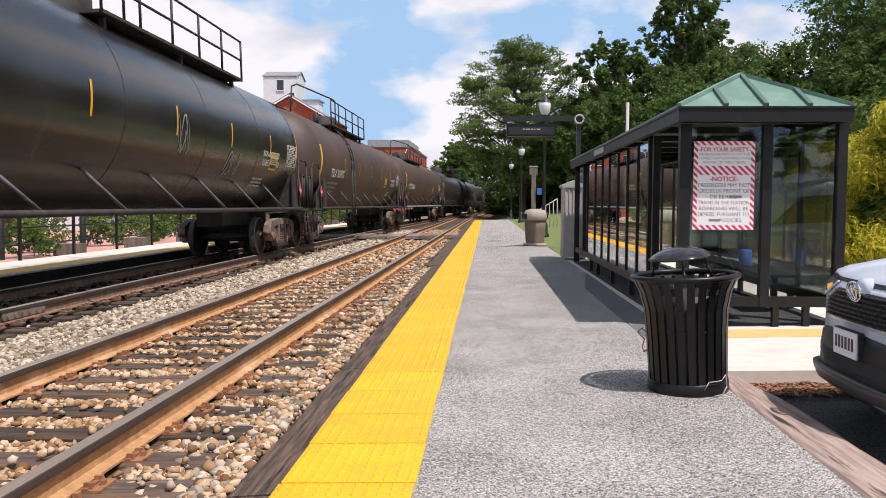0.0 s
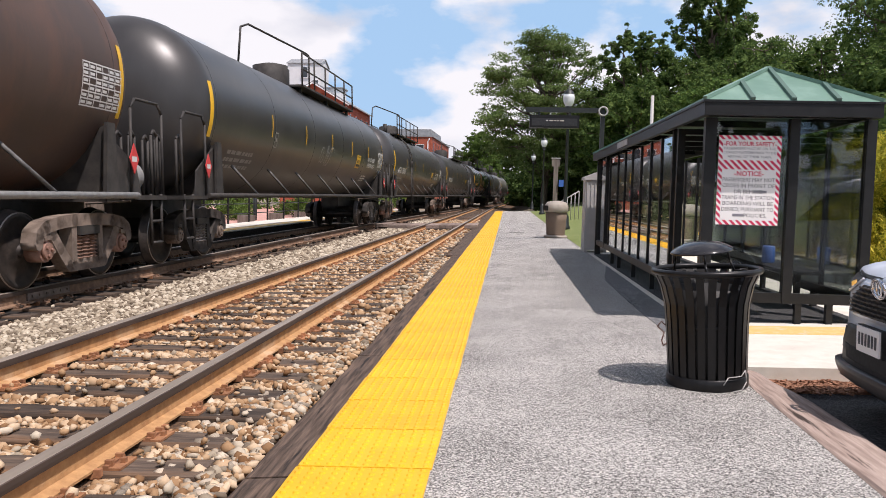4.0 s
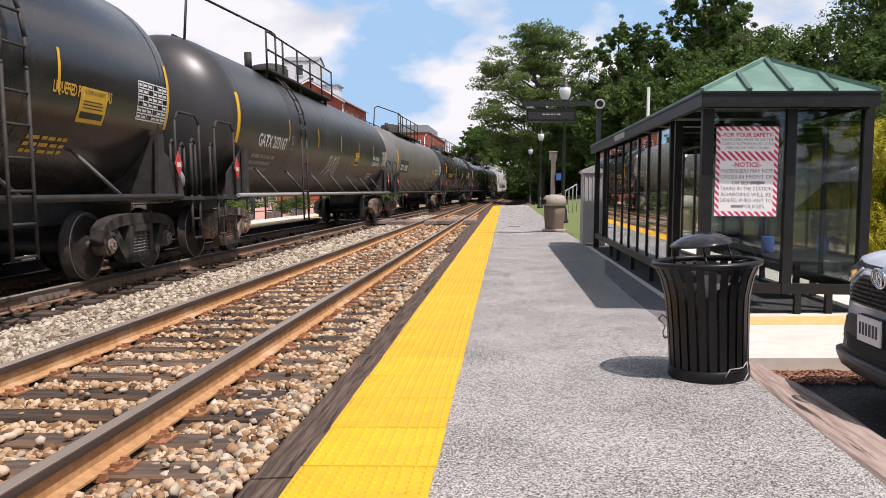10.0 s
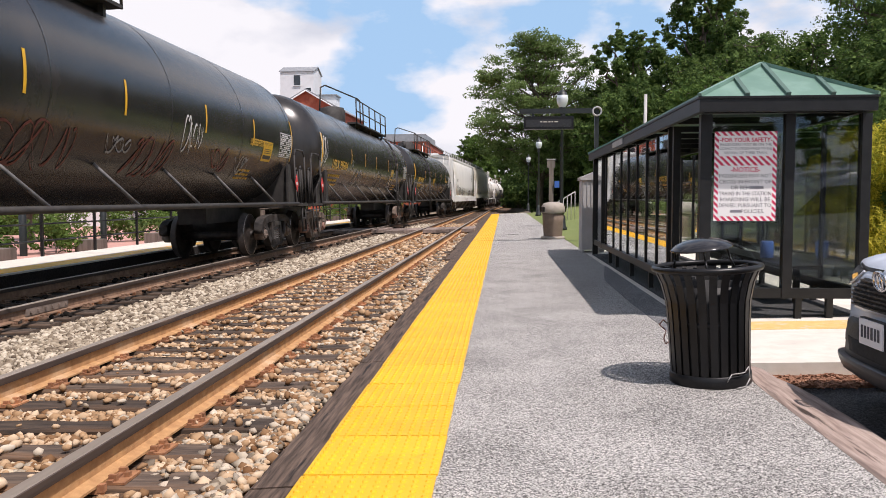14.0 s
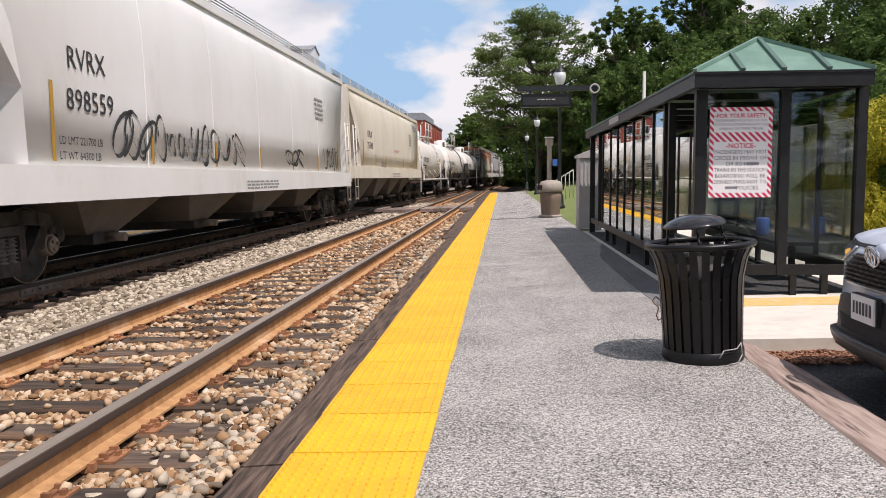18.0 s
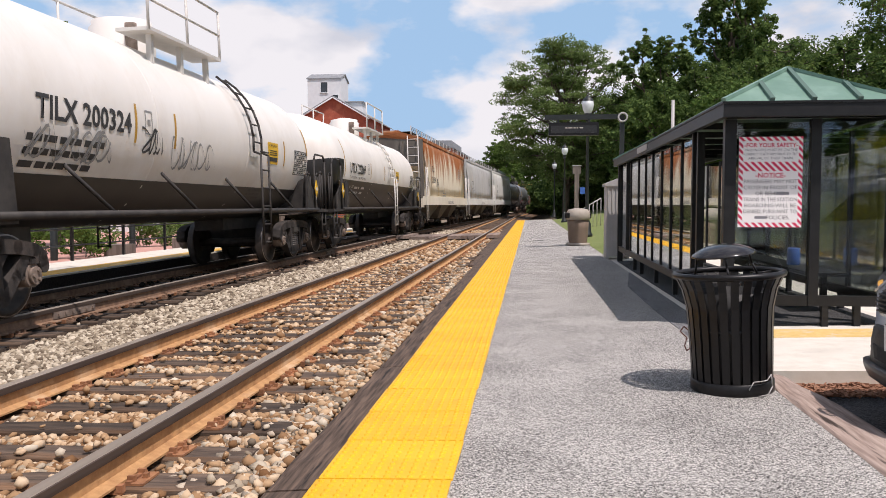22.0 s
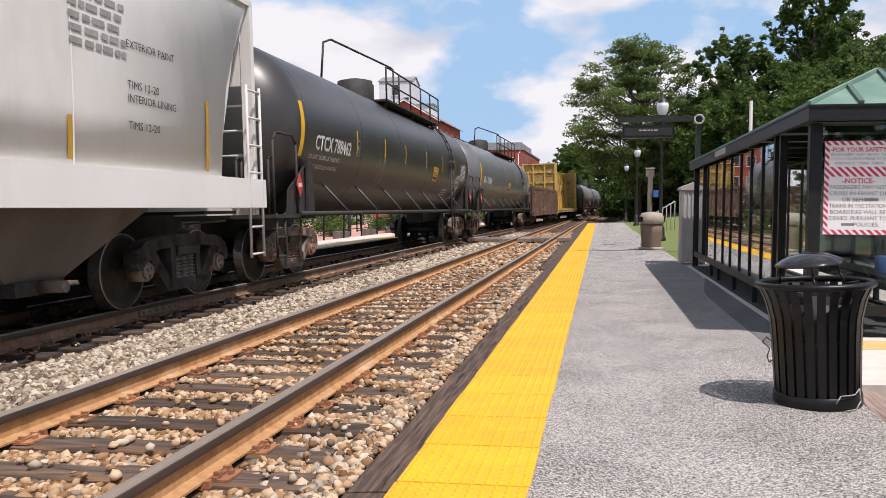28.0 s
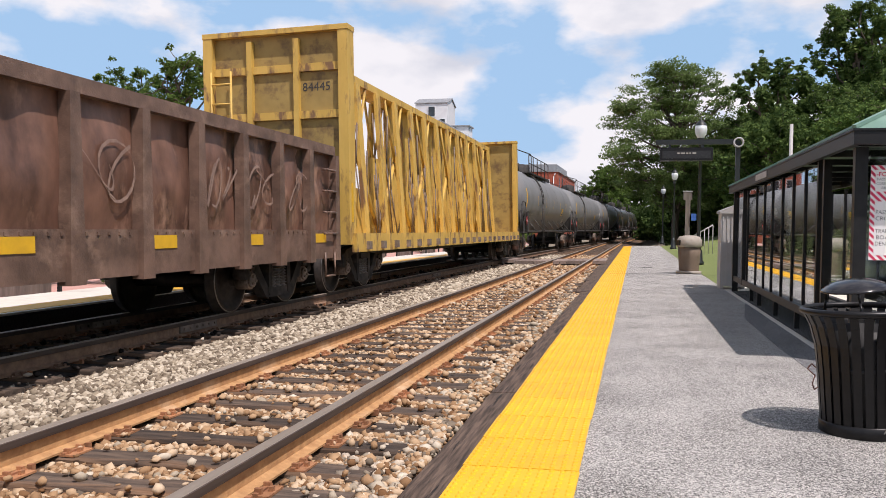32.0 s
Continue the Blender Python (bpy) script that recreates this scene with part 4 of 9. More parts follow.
M["spring"] = mat("rusty_spring_steel", (0.18, 0.10, 0.07), (0.28, 0.17, 0.12), 8, 0.7, 0.3)
M["mesh_dark"] = mat("dark_walkway_grating", (0.07, 0.07, 0.068), (0.11, 0.11, 0.105), 30, 0.7)
M["pale_pipe"] = mat("pale_painted_pipe", (0.60, 0.58, 0.54), (0.66, 0.64, 0.60), 6, 0.5)


def rust_roof(m):
    """Rust that runs down from the top of a side, on an existing paint."""
    nt = m.node_tree
    n, l = nt.nodes, nt.links
    b = n["Principled BSDF"]
    old = b.inputs["Base Color"].links[0].from_socket
    tc = n.new("ShaderNodeTexCoord")
    mp = n.new("ShaderNodeMapping"); mp.inputs["Scale"].default_value = (0.6, 1.5, 0.16)
    l.new(tc.outputs["Object"], mp.inputs["Vector"])
    no = n.new("ShaderNodeTexNoise"); no.inputs["Scale"].default_value, no.inputs["Detail"].default_value, no.inputs["Roughness"].default_value = 1.6, 9, 0.62
    l.new(mp.outputs[0], no.inputs["Vector"])
    sp = n.new("ShaderNodeSeparateXYZ"); l.new(tc.outputs["Object"], sp.inputs[0])
    mr = n.new("ShaderNodeMapRange")
    mr.inputs["From Min"].default_value, mr.inputs["From Max"].default_value, mr.inputs["To Min"].default_value, mr.inputs["To Max"].default_value = 2.0, 3.8, -0.14, 0.22
    l.new(sp.outputs["Z"], mr.inputs["Value"])
    ad = n.new("ShaderNodeMath"); ad.operation = "ADD"
    l.new(no.outputs["Fac"], ad.inputs[0]); l.new(mr.outputs[0], ad.inputs[1])
    rp = n.new("ShaderNodeValToRGB"); rp.color_ramp.elements[0].position, rp.color_ramp.elements[1].position = 0.5, 0.68
    l.new(ad.outputs[0], rp.inputs["Fac"])
    mx = n.new("ShaderNodeMix"); mx.data_type = "RGBA"; mx.inputs["B"].default_value = (0.36, 0.12, 0.035, 1)
    l.new(rp.outputs["Color"], mx.inputs["Factor"]); l.new(old, mx.inputs["A"]); l.new(mx.outputs["Result"], b.inputs["Base Color"])
    return m


M["hop_rust"] = rust_roof(paint("rust_streaked_hopper_paint", (0.72, 0.65, 0.51), (0.78, 0.71, 0.58), 0.55, (0.62, 0.53, 0.38)))


# -- running gear --
def wheel_build(bm):
    for s in (-1, 1):
        m = pose(0, 0, 0, 0, 90, 0) @ Matrix.Translation((0, 0, s * 0.755))
        o = 1 if s > 0 else -1
        prof = [(0, 0.06 * o), (0.12, 0.065 * o), (0.16, 0.03 * o), (0.33, 0.005 * o), (0.385, 0.055 * o), (0.452, 0.055 * o), (0.46, -0.05 * o), (0.485, -0.06 * o), (0.485, -0.085 * o), (0.38, -0.085 * o), (0.34, -0.03 * o), (0.14, -0.05 * o), (0, -0.05 * o)]
        lathe(bm, prof, 30, m)
    rod(bm, (-1.12, 0, 0), (1.12, 0, 0), 0.085, 12)
    return bm


def cap_build(s):
    def build(bm):
        rod(bm, (s * 0.93, 0, 0), (s * 1.12, 0, 0), 0.13, 16)
        rod(bm, (s * 1.12, 0, 0), (s * 1.16, 0, 0), 0.098, 14)
        for k in range(3):
            a = k * 2.094
            rod(bm, (s * 1.16, 0.055 * math.cos(a), 0.055 * math.sin(a)), (s * 1.185, 0.055 * math.cos(a), 0.055 * math.sin(a)), 0.02, 6)
        return bm
    return build


def rim_build(bm):
    return lathe(bm, [(0.437, 0.0565), (0.453, 0.0575), (0.453, 0.050)], 30, pose(0, 0, 0, 0, 90, 0) @ Matrix.Translation((0, 0, 0.755)))


def frame_build(s):
    """Cast side frame: a bowed top chord that droops over the bearings, slanting webs, a spring pocket."""
    def build(bm):
        def chord(pts, w, x0, x9):
            for (y0, z0), (y9, z9) in zip(pts, pts[1:]):
                d = Vector((y9 - y0, z9 - z0)); d.normalize()
                nrm = Vector((-d.y, d.x)) * w / 2
                ring = [(y0 + nrm.x, z0 + nrm.y), (y0 - nrm.x, z0 - nrm.y), (y9 - nrm.x, z9 - nrm.y), (y9 + nrm.x, z9 + nrm.y)]
                plate(bm, [(s * x0, a, b) for a, b in ring], x9 - x0, Vector((s, 0, 0)))
            for y, z in pts:
                rod(bm, (s * x0, y, z), (s * x9, y, z), w / 2, 14)
        chord([(-1.06, 0.55), (-1.03, 0.66), (-0.90, 0.735), (-0.62, 0.78), (-0.3, 0.80), (0.3, 0.80), (0.62, 0.78), (0.90, 0.735), (1.03, 0.66), (1.06, 0.55)], 0.15, 0.97, 1.15)
        chord([(-0.74, 0.64), (-0.60, 0.47), (-0.40, 0.25), (0.40, 0.25), (0.60, 0.47), (0.74, 0.64)], 0.145, 0.98, 1.13)
        for y in (-0.315, 0.315):
            chord([(y, 0.26), (y * 0.97, 0.78)], 0.11, 0.975, 1.14)
        for e in (-1, 1):
            chord([(e * 0.74, 0.66), (e * 0.715, 0.46)], 0.08, 0.98, 1.12)
            y = e * 0.89
            box(bm, min(s * 0.95, s * 1.12), max(s * 0.95, s * 1.12), y - 0.15, y + 0.15, 0.59, 0.69)
            box(bm, min(s * 1.0, s * 1.155), max(s * 1.0, s * 1.155), y - 0.06, y + 0.06, 0.585, 0.64)
        return bm
    return build


def spring_build(bm):
    prof = []
    for i in range(7):
        z = 0.315 + i * 0.044
        prof += [(0.058, z), (0.082, z + 0.013), (0.058, z + 0.026), (0.046, z + 0.036)]
    return lathe(bm, prof, 12)


def beam_build(bm):
    rod(bm, (-0.85, 0, 0.36), (0.85, 0, 0.36), 0.04, 8)
    for s in (-1, 1):
        box(bm, s * 0.755 - 0.06, s * 0.755 + 0.06, -0.05, 0.05, 0.3, 0.58)
    return bm


def bogie(parent, y, dark=False):
    b = part("bogie", shared("bolster", lambda bm: box(box(bm, -0.92, 0.92, -0.2, 0.2, 0.45, 0.74), -1.17, 1.17, -0.24, 0.24, 0.615, 0.72)), M["frame"], parent, "cast steel four-wheeled bogie", pose(0, y, 0))
    for s in (-1, 1):
        part("side_frame", shared(("side_frame", s), frame_build(s)), M["dark_bogie" if dark else "bogie"], b)
    for dy in (-0.17, 0, 0.17):
        part("spring", shared("spring", spring_build), M["dark_spring" if dark else "spring"], b, "", pose(1.075, dy, 0))
    for dy in (-0.39, 0.39):
        part("brake_beam", shared("brake_beam", beam_build), M["frame"], b, "", pose(0, dy, 0))
    for dy in (-0.89, 0.89):
        at = pose(0, dy, 0.46)
        WHEELS.append(part("wheelset", shared("wheelset", wheel_build), M["wheel"], b, "", at))
        for s in (-1, 1):
            WHEELS.append(part("bearing_cap", shared(("cap", s), cap_build(s)), M["bogie" if dark else "bearing"], b, "", at))
        WHEELS.append(part("wheel_rim", shared("rim", rim_build), M["tread"], b, "bright worn rim of the wheel", at))
    return b


def coupler_build(bm):
    box(bm, -0.14, 0.14, -0.75, -0.15, 0.74, 0.98)
    box(bm, -0.2, 0.2, -0.32, 0.06, 0.70, 1.02)
    box(bm, -0.24, 0.0, -0.02, 0.14, 0.72, 1.0)
    rod(bm, (0.3, -0.6, 0.78), (0.32, -0.1, 0.45), 0.03, 6)
    rod(bm, (0.32, -0.1, 0.45), (0.25, 0.12, 0.42), 0.03, 6)
    rod(bm, (0.1, -0.1, 0.98), (0.95, -0.25, 1.02), 0.018, 6)
    return bm


def couplers(c, half):
    for e in (-1, 1):
        part("coupler", shared("coupler", coupler_build), M["bogie"], c, "", pose(0, e * half, 0, 0, 0, 0 if e > 0 else 180))


# -- signs painted on a curved shell --
def wrap(me, y, z, r, zc):
    """Lays a flat drawing on the shell, its left end at y, its base line at height z."""
    me = me.copy()
    a0 = math.asin(max(-1, min(1, (z - zc) / r)))
    for v in me.vertices:
        a = a0 + v.co.y / r
        v.co = Vector(((r + 0.006) * math.cos(a), y + v.co.x, zc + (r + 0.006) * math.sin(a)))
    return me


def stretch_text(text, width, size, bold=True):
    me = letters(text, size, bold and size > 0.18).copy()
    w = max(v.co.x for v in me.vertices)
    for v in me.vertices:
        v.co.x *= width / w
    return me


def flat_rects(rects):
    bm = bmesh.new()
    for x0, x9, y0, y9 in rects:
        n = max(1, int((y9 - y0) / 0.12))
        for i in range(n):
            a, b = y0 + (y9 - y0) * i / n, y0 + (y9 - y0) * (i + 1) / n
            bm.faces.new([bm.verts.new(p) for p in ((x0, a, 0), (x9, a, 0), (x9, b, 0), (x0, b, 0))])
    me = bpy.data.meshes.new("mesh"); bm.to_mesh(me); bm.free()
    return me


def scribble(seed, w, h, n, thick):
    """An unreadable scrawl: looping strokes as thin ribbons."""
    r = random.Random(seed)
    bm = bmesh.new()
    for k in range(n):
        cx = w * (k + 0.5) / n
        ph, f1, f2 = r.uniform(0, 6), r.uniform(2.2, 4.2), r.uniform(2.5, 5.0)
        ax, ay = w / n * r.uniform(0.4, 0.75), h * r.uniform(0.3, 0.5)
        lo = hi = None
        for i in range(22):
            t = i / 21 * 2.4
            x, y = cx + ax * math.sin(f1 * t + ph) + (t - 1.2) * w / n * 0.25, h / 2 + ay * math.sin(f2 * t + ph * 1.7)
            p, q = bm.verts.new((x - thick * 0.35, y + thick * 0.5, 0)), bm.verts.new((x + thick * 0.35, y - thick * 0.5, 0))
            if lo:
                bm.faces.new((lo, hi, q, p))
            lo, hi = p, q
    me = bpy.data.meshes.new("mesh"); bm.to_mesh(me); bm.free()
    return me


def decal(name, me, material, parent, label=""):
    me.materials.clear(); me.materials.append(material)
    return part(name, me, material, parent, label)


def small_print(r, rows, cols, w, h):
    """Rows of bars for print too small to read."""
    out = []
    for i in range(rows):
        x = 0
        while x < w * 0.92:
            k = r.uniform(0.4, 1.2) * w / cols
            out.append((x, min(w, x + k * 0.8), -(i + 0.72) * h, -(i + 0.2) * h))
            x += k
    return out


# -- tank cars --
def ring_build(r, zc):
    return lambda bm: lathe(bm, [(r - 0.002, -0.02), (r + 0.004, -0.012), (r + 0.004, 0.012), (r - 0.002, 0.02)], 56, Matrix.Translation((0, 0, zc)) @ pose(0, 0, 0, -90, 0, 0))


def tank_mesh(r, zc, half):
    def build(bm):
        prof = [(0, -half), (r * 0.35, -half + 0.045), (r * 0.62, -half + 0.16), (r * 0.82, -half + 0.33), (r * 0.95, -half + 0.56), (r * 0.99, -half + 0.72), (r, -half + 0.86)]
        n = len(prof)
        prof += [(r, -half + 0.86 + (2 * half - 1.72) * i / 8) for i in range(1, 8)]
        prof += [(a, -b) for a, b in prof[n - 1::-1]]
        return lathe(bm, prof, 64, Matrix.Translation((0, 0, zc)) @ pose(0, 0, 0, -90, 0, 0))
    return shared(("tank", r, zc, round(half, 2)), build)


def arc_tape(r, zc, y, z0, z9, w=0.055):
    bm = bmesh.new()
    a0, a9 = math.asin((z0 - zc) / r), math.asin((z9 - zc) / r)
    n = 8
    vs = [[bm.verts.new(((r + 0.005) * math.cos(a), y + d, zc + (r + 0.005) * math.sin(a))) for d in (0, w)] for a in [a0 + (a9 - a0) * i / n for i in range(n + 1)]]
    for p, q in zip(vs, vs[1:]):
        bm.faces.new((p[0], p[1], q[1], q[0]))
    return bm


def head_tape(r, zc, half, e, z0, z9):
    """Tape that follows the shoulder of a tank's head."""
    bm = bmesh.new()
    vs = []
    for i in range(11):
        z = z0 + (z9 - z0) * i / 10
        a = math.asin((z - zc) / r)
        vs.append([bm.verts.new(((r * k + 0.006) * math.cos(a), e * (half - d), zc + (r * k + 0.006) * math.sin(a))) for k, d in ((1.0, 0.86), (0.991, 0.74))])
    for p, q in zip(vs, vs[1:]):
        bm.faces.new((p[0], p[1], q[1], q[0]))
    return bm


def tank_car(length, shell, label, number="", ink="mark_white", seed=0, white=False, under=None, scrawl=(), short=False, logo=False, placard_at=3.75, big=0.36, no_odor="", ladder_at=-4.4):
    """ladder_at: where the side ladder climbs, from the middle; the top platform lies over it. placard_at: left edge of the yellow sticker."""
    r, zc = (1.38, 2.32) if white else (R, ZC)
    half = length / 2 - 0.75
    fr = "pale_pipe" if white and not under else "frame"
    rng = random.Random(seed * 13 + 5)
    c = thing("tank_car", label, "tank car", "freight cars of the train")
    part("tank", tank_mesh(r, zc, half), M[shell], c)
    if under:
        bm = bmesh.new()
        lathe(bm, [(r + 0.004, -half + 0.87), (r + 0.004, half - 0.87)], 64, Matrix.Translation((0, 0, zc)) @ pose(0, 0, 0, -90, 0, 0))
        bmesh.ops.delete(bm, geom=[v for v in bm.verts if v.co.z > (1.92 if seed == 16 else 1.62)], context="VERTS")
        part("lower_band", bm, M[under], c, "black painted lower half")
    if seed == 16:
        # black ends, the leading one painted higher
        for e, top in ((-1, 2.48), (1, 1.92)):
            bm = bmesh.new()
            prof = [(0, half + 0.004)] + [(r * a + 0.004, half - b + 0.003) for a, b in ((0.35, 0.045), (0.62, 0.16), (0.82, 0.33), (0.95, 0.56), (0.99, 0.72), (1.0, 0.86))] + [(r + 0.005, half - 1.25)]
            lathe(bm, [(a, e * b) for a, b in prof], 64, Matrix.Translation((0, 0, zc)) @ pose(0, 0, 0, -90, 0, 0))
            bmesh.ops.delete(bm, geom=[v for v in bm.verts if v.co.z > top], context="VERTS")
            part("black_end", bm, M[under], c, "black painted tank end")
    nring = 4 if white else 6
    for i in range(nring):
        part("weld_ring", shared(("ring", r, zc), ring_build(r, zc)), M[shell], c, "", pose(0, -half + 1.0 + (2 * half - 2.0) * i / (nring - 1), 0))
    # stub sills and saddles
    by = length / 2 - 1.85
    for e in (-1, 1):
        bm = bmesh.new(); box(bm, -0.3, 0.3, min(e * (length / 2 - 0.4), e * (half - 3.2)), max(e * (length / 2 - 0.4), e * (half - 3.2)), 0.74, 1.12)
        part("stub_sill", bm, M["frame"], c)
        bm = bmesh.new()
        k, top = 1.47, (2.0 if not white else 1.85)
        plate(bm, [(-k, e * by - 0.03, 1.02), (k, e * by - 0.03, 1.02), (k, e * by - 0.03, top), (k - 0.2, e * by - 0.03, top - 0.1), (0.6, e * by - 0.03, zc - r + 0.1), (-0.6, e * by - 0.03, zc - r + 0.1), (-k + 0.2, e * by - 0.03, top - 0.1), (-k, e * by - 0.03, top)], 0.06, Vector((0, 1, 0)))
        saddle = part("saddle", bm, M["frame"], c, "black plate saddle under the tank")
        for s in (-1, 1):
            bm = bmesh.new()
            plate(bm, [(s * 1.44, e * by - 0.16, 1.02), (s * 1.44, e * by + 0.16, 1.02), (s * 1.44, e * by + 0.09, top), (s * 1.44, e * by - 0.09, top)], 0.05, Vector((s, 0, 0)))
            part("flange", bm, M["frame" if not white or under else "pale_pipe"], saddle)
            bm = bmesh.new()
            plate(bm, [(s * 1.40, e * by + e * 0.04, 1.1), (s * 1.40, e * by + e * 0.9, 1.1), (s * 1.38, e * by + e * 0.8, 1.5), (s * 1.36, e * by + e * 0.04, 1.9)], 0.03, Vector((s, 0, 0)))
            part("web", bm, M["frame"], saddle)
        # end deck, steps, rails
        y0, y9 = e * (half - 0.55), e * (length / 2 - 0.32)
        bm = bmesh.new(); box(bm, -1.5, 1.5, min(y0, y9), max(y0, y9), 1.04, 1.1)
        deck = part("end_deck", bm, M["frame"], c)
        for s in (-1, 1):
            x = s * 1.46
            bm = bmesh.new()
            pipe(bm, [(x, y0, 1.1), (x, y0 + e * 0.02, 2.25), (x, y0 + e * 0.14, 2.38), (x, y9 - e * 0.16, 2.38), (x, y9 - e * 0.03, 2.25), (x, y9 - e * 0.03, 1.1)], 0.022, 6)
            part("hand_rail", bm, M[fr], deck)
            bm = bmesh.new()
            for yy in (y9 - e * 0.42, y9 - e * 0.1):
                rod(bm, (x, yy, 0.42), (x, yy, 1.12), 0.022, 6)
            for z in (0.44, 0.74):
                rod(bm, (x, y9 - e * 0.42, z), (x, y9 - e * 0.1, z), 0.022, 6)
            part("step", bm, M[fr], deck)
            bm = bmesh.new()
            for xx in (s * 1.38, s * 1.05, s * 0.85):
                pipe(bm, [(xx, y9 - e * 0.02, 1.1), (xx, y9 - e * 0.02, 1.95), (xx, y9 - e * 0.12, 2.02), (xx, y9 - e * 0.2, 1.95), (xx, y9 - e * 0.2, 1.1)], 0.022, 6)
            part("end_grab", bm, M[fr], deck)
        bm = bmesh.new()
        s = 1
        plate(bm, [(1.50, y0 - 0.13, 1.58), (1.50, y0, 1.38), (1.50, y0 + 0.13, 1.58), (1.50, y0, 1.78)], 0.012, Vector((1, 0, 0)))
        d = part("hazard_placard", bm, M["placard" if under or white else "diamond"], c, "diamond-shaped hazard placard")
        bm = bmesh.new(); box(bm, 1.5125, 1.514, y0 - 0.07, y0 + 0.07, 1.54, 1.61); part("bar", bm, M["mark_white"], d)
        bogie(c, e * by, seed in (3, 6, 9, 11, 14, 15, 16))
    part("brake_reservoir", lathe(bmesh.new(), [(0, -0.42), (0.14, -0.4), (0.21, -0.3), (0.21, 0.3), (0.14, 0.4), (0, 0.42)], 16, Matrix.Translation((1.12, half - 0.2, 1.36)) @ pose(0, 0, 0, 90, 0, 0)), M["mark_grey" if not white else "pale_pipe"], c)
    couplers(c, length / 2 - 0.05)
    # running rail along the belly with slanting struts
    for s in (-1, 1):
        bm = bmesh.new(); rod(bm, (s * 1.52, -half + 0.5, 1.10), (s * 1.52, half - 0.5, 1.10), 0.042, 8)
        part("side_rail", bm, M[fr] if white else M["mark_grey"] if seed % 5 == 2 else M["frame"], c)
        n = 4 if white else 7
        for i in range(n):
            y = -half + 2.5 + (2 * half - 5.4) * i / (n - 1)
            a = math.asin((1.68 - zc) / r)
            bm = bmesh.new()
            rod(bm, (s * (r - 0.02) * math.cos(a), y, 1.68), (s * 1.52, y + 0.5, 1.12), 0.024, 6)
            part("strut", bm, M[fr] if white else M["strut"], c)
    # top fittings: manway, platform with rails
    zt = zc + r
    part("manway", lathe(bmesh.new(), [(0.5, -0.12), (0.5, 0.36), (0.46, 0.4), (0.46, 0.46), (0.2, 0.52), (0, 0.52)], 22, Matrix.Translation((0, -1.7 if ladder_at < 0 and not white else -0.5 if not white else 0, zt))), M["frame" if not white else shell], c)
    pl = (-1.3, 1.3) if white else (-5.4, 1.0) if ladder_at < 0 else (-1.3, 5.0)
    zp = zt - 0.20 if not white else zt + 0.02
    bm = bmesh.new()
    for s in (-1, 1):
        box(bm, min(s * (0.74 if not white else 0.58), s * 1.1), max(s * (0.74 if not white else 0.58), s * 1.1), pl[0], pl[1], zp, zp + 0.05)
        for y in (pl[0] + 0.3, (pl[0] + pl[1]) / 2, pl[1] - 0.3):
            box(bm, min(s * 0.9, s * 0.98), max(s * 0.9, s * 0.98), y - 0.04, y + 0.04, zp - 0.42, zp)
    top = part("top_platform", bm, M["frame" if not white else "pale_pipe"], c)
    for s in (-1, 1):
        bm = bmesh.new()
        x = s * 1.08
        k = 6 if not white else 3
        for i in range(k):
            y = pl[0] + (pl[1] - pl[0]) * i / (k - 1)
            rod(bm, (x, y, zp), (x, y, zp + 0.85), 0.024, 6)
        for z in (0.45, 0.85):
            rod(bm, (x, pl[0], zp + z), (x, pl[1], zp + z), 0.022, 6)
        part("railing", bm, M["frame" if not white else "pale_pipe"], top)
    bm = bmesh.new()
    if not white:
        pipe(bm, [(1.08, pl[0] + 0.7, zp), (1.08, pl[0] + 0.7, zp + 0.88), (1.02, pl[0] + 0.62, zp + 0.94), (0.7, pl[0] - 3.0, zp + 0.94), (0.6, pl[0] - 3.2, zp + 0.85), (0.55, pl[0] - 3.25, zt - 0.12)], 0.024, 6)
        part("top_rail", bm, M["frame"], c)
    part("valve", rod(bmesh.new(), (0.35, pl[0] + 0.9, zt - 0.1), (0.35, pl[0] + 0.9, zt + 0.35), 0.09, 10), M["frame" if not white else "bogie"], c)
    # ladder over the shell
    ly = ladder_at if not white else 0.75 if seed == 16 else 1.23 if seed == 14 else 1.95
    for s in (1, -1):
        if seed in (0, 2, 3, 8):
            continue
        bm = bmesh.new()
        for d in (-0.21, 0.21):
            pts = [(s * 1.6, ly + d, 0.48), (s * 1.6, ly + d, zc - 0.2)]
            for i in range(7):
                a = -0.1 + i * 0.18
                pts.append((s * (r + 0.1) * math.cos(a), ly + d, zc + (r + 0.1) * math.sin(a)))
            pipe(bm, pts, 0.022, 6)
        for i in range(6):
            z = 0.52 + i * 0.33
            rod(bm, (s * 1.6, ly - 0.21, z), (s * 1.6, ly + 0.21, z), 0.016, 5)
        for i in range(5):
            a = 0.02 + i * 0.22
            x, z = s * (r + 0.1) * math.cos(a), zc + (r + 0.1) * math.sin(a)
            rod(bm, (x, ly - 0.21, z), (x, ly + 0.21, z), 0.016, 5)
        part("ladder", bm, M["pale_pipe" if seed == 16 else fr], c)
    # yellow tapes
    tape = "amber" if white else "reflector"
    utlx = number.startswith("UTLX") and not white
    spots = (-5.15, -3.05, -1.15, 1.22, 3.47, 5.5) if seed == 20 else (-4.74, -1.38, 1.9, 5.15) if seed == 21 else (-2.3, -0.1, 1.8) if seed == 16 else (-2.0, -0.12, 1.68, 3.31) if seed == 14 else (-2.4, -1.25, 3.8) if white else (-4.4, -2.1, 0.1, 2.9, 5.4) if utlx else (-5.2, -1.7, 1.7, 5.4) if seed in (2, 8) else (-5.25, -2.55, 0.2, 2.9, 5.6)
    low = -0.62 if seed == 2 else -0.29
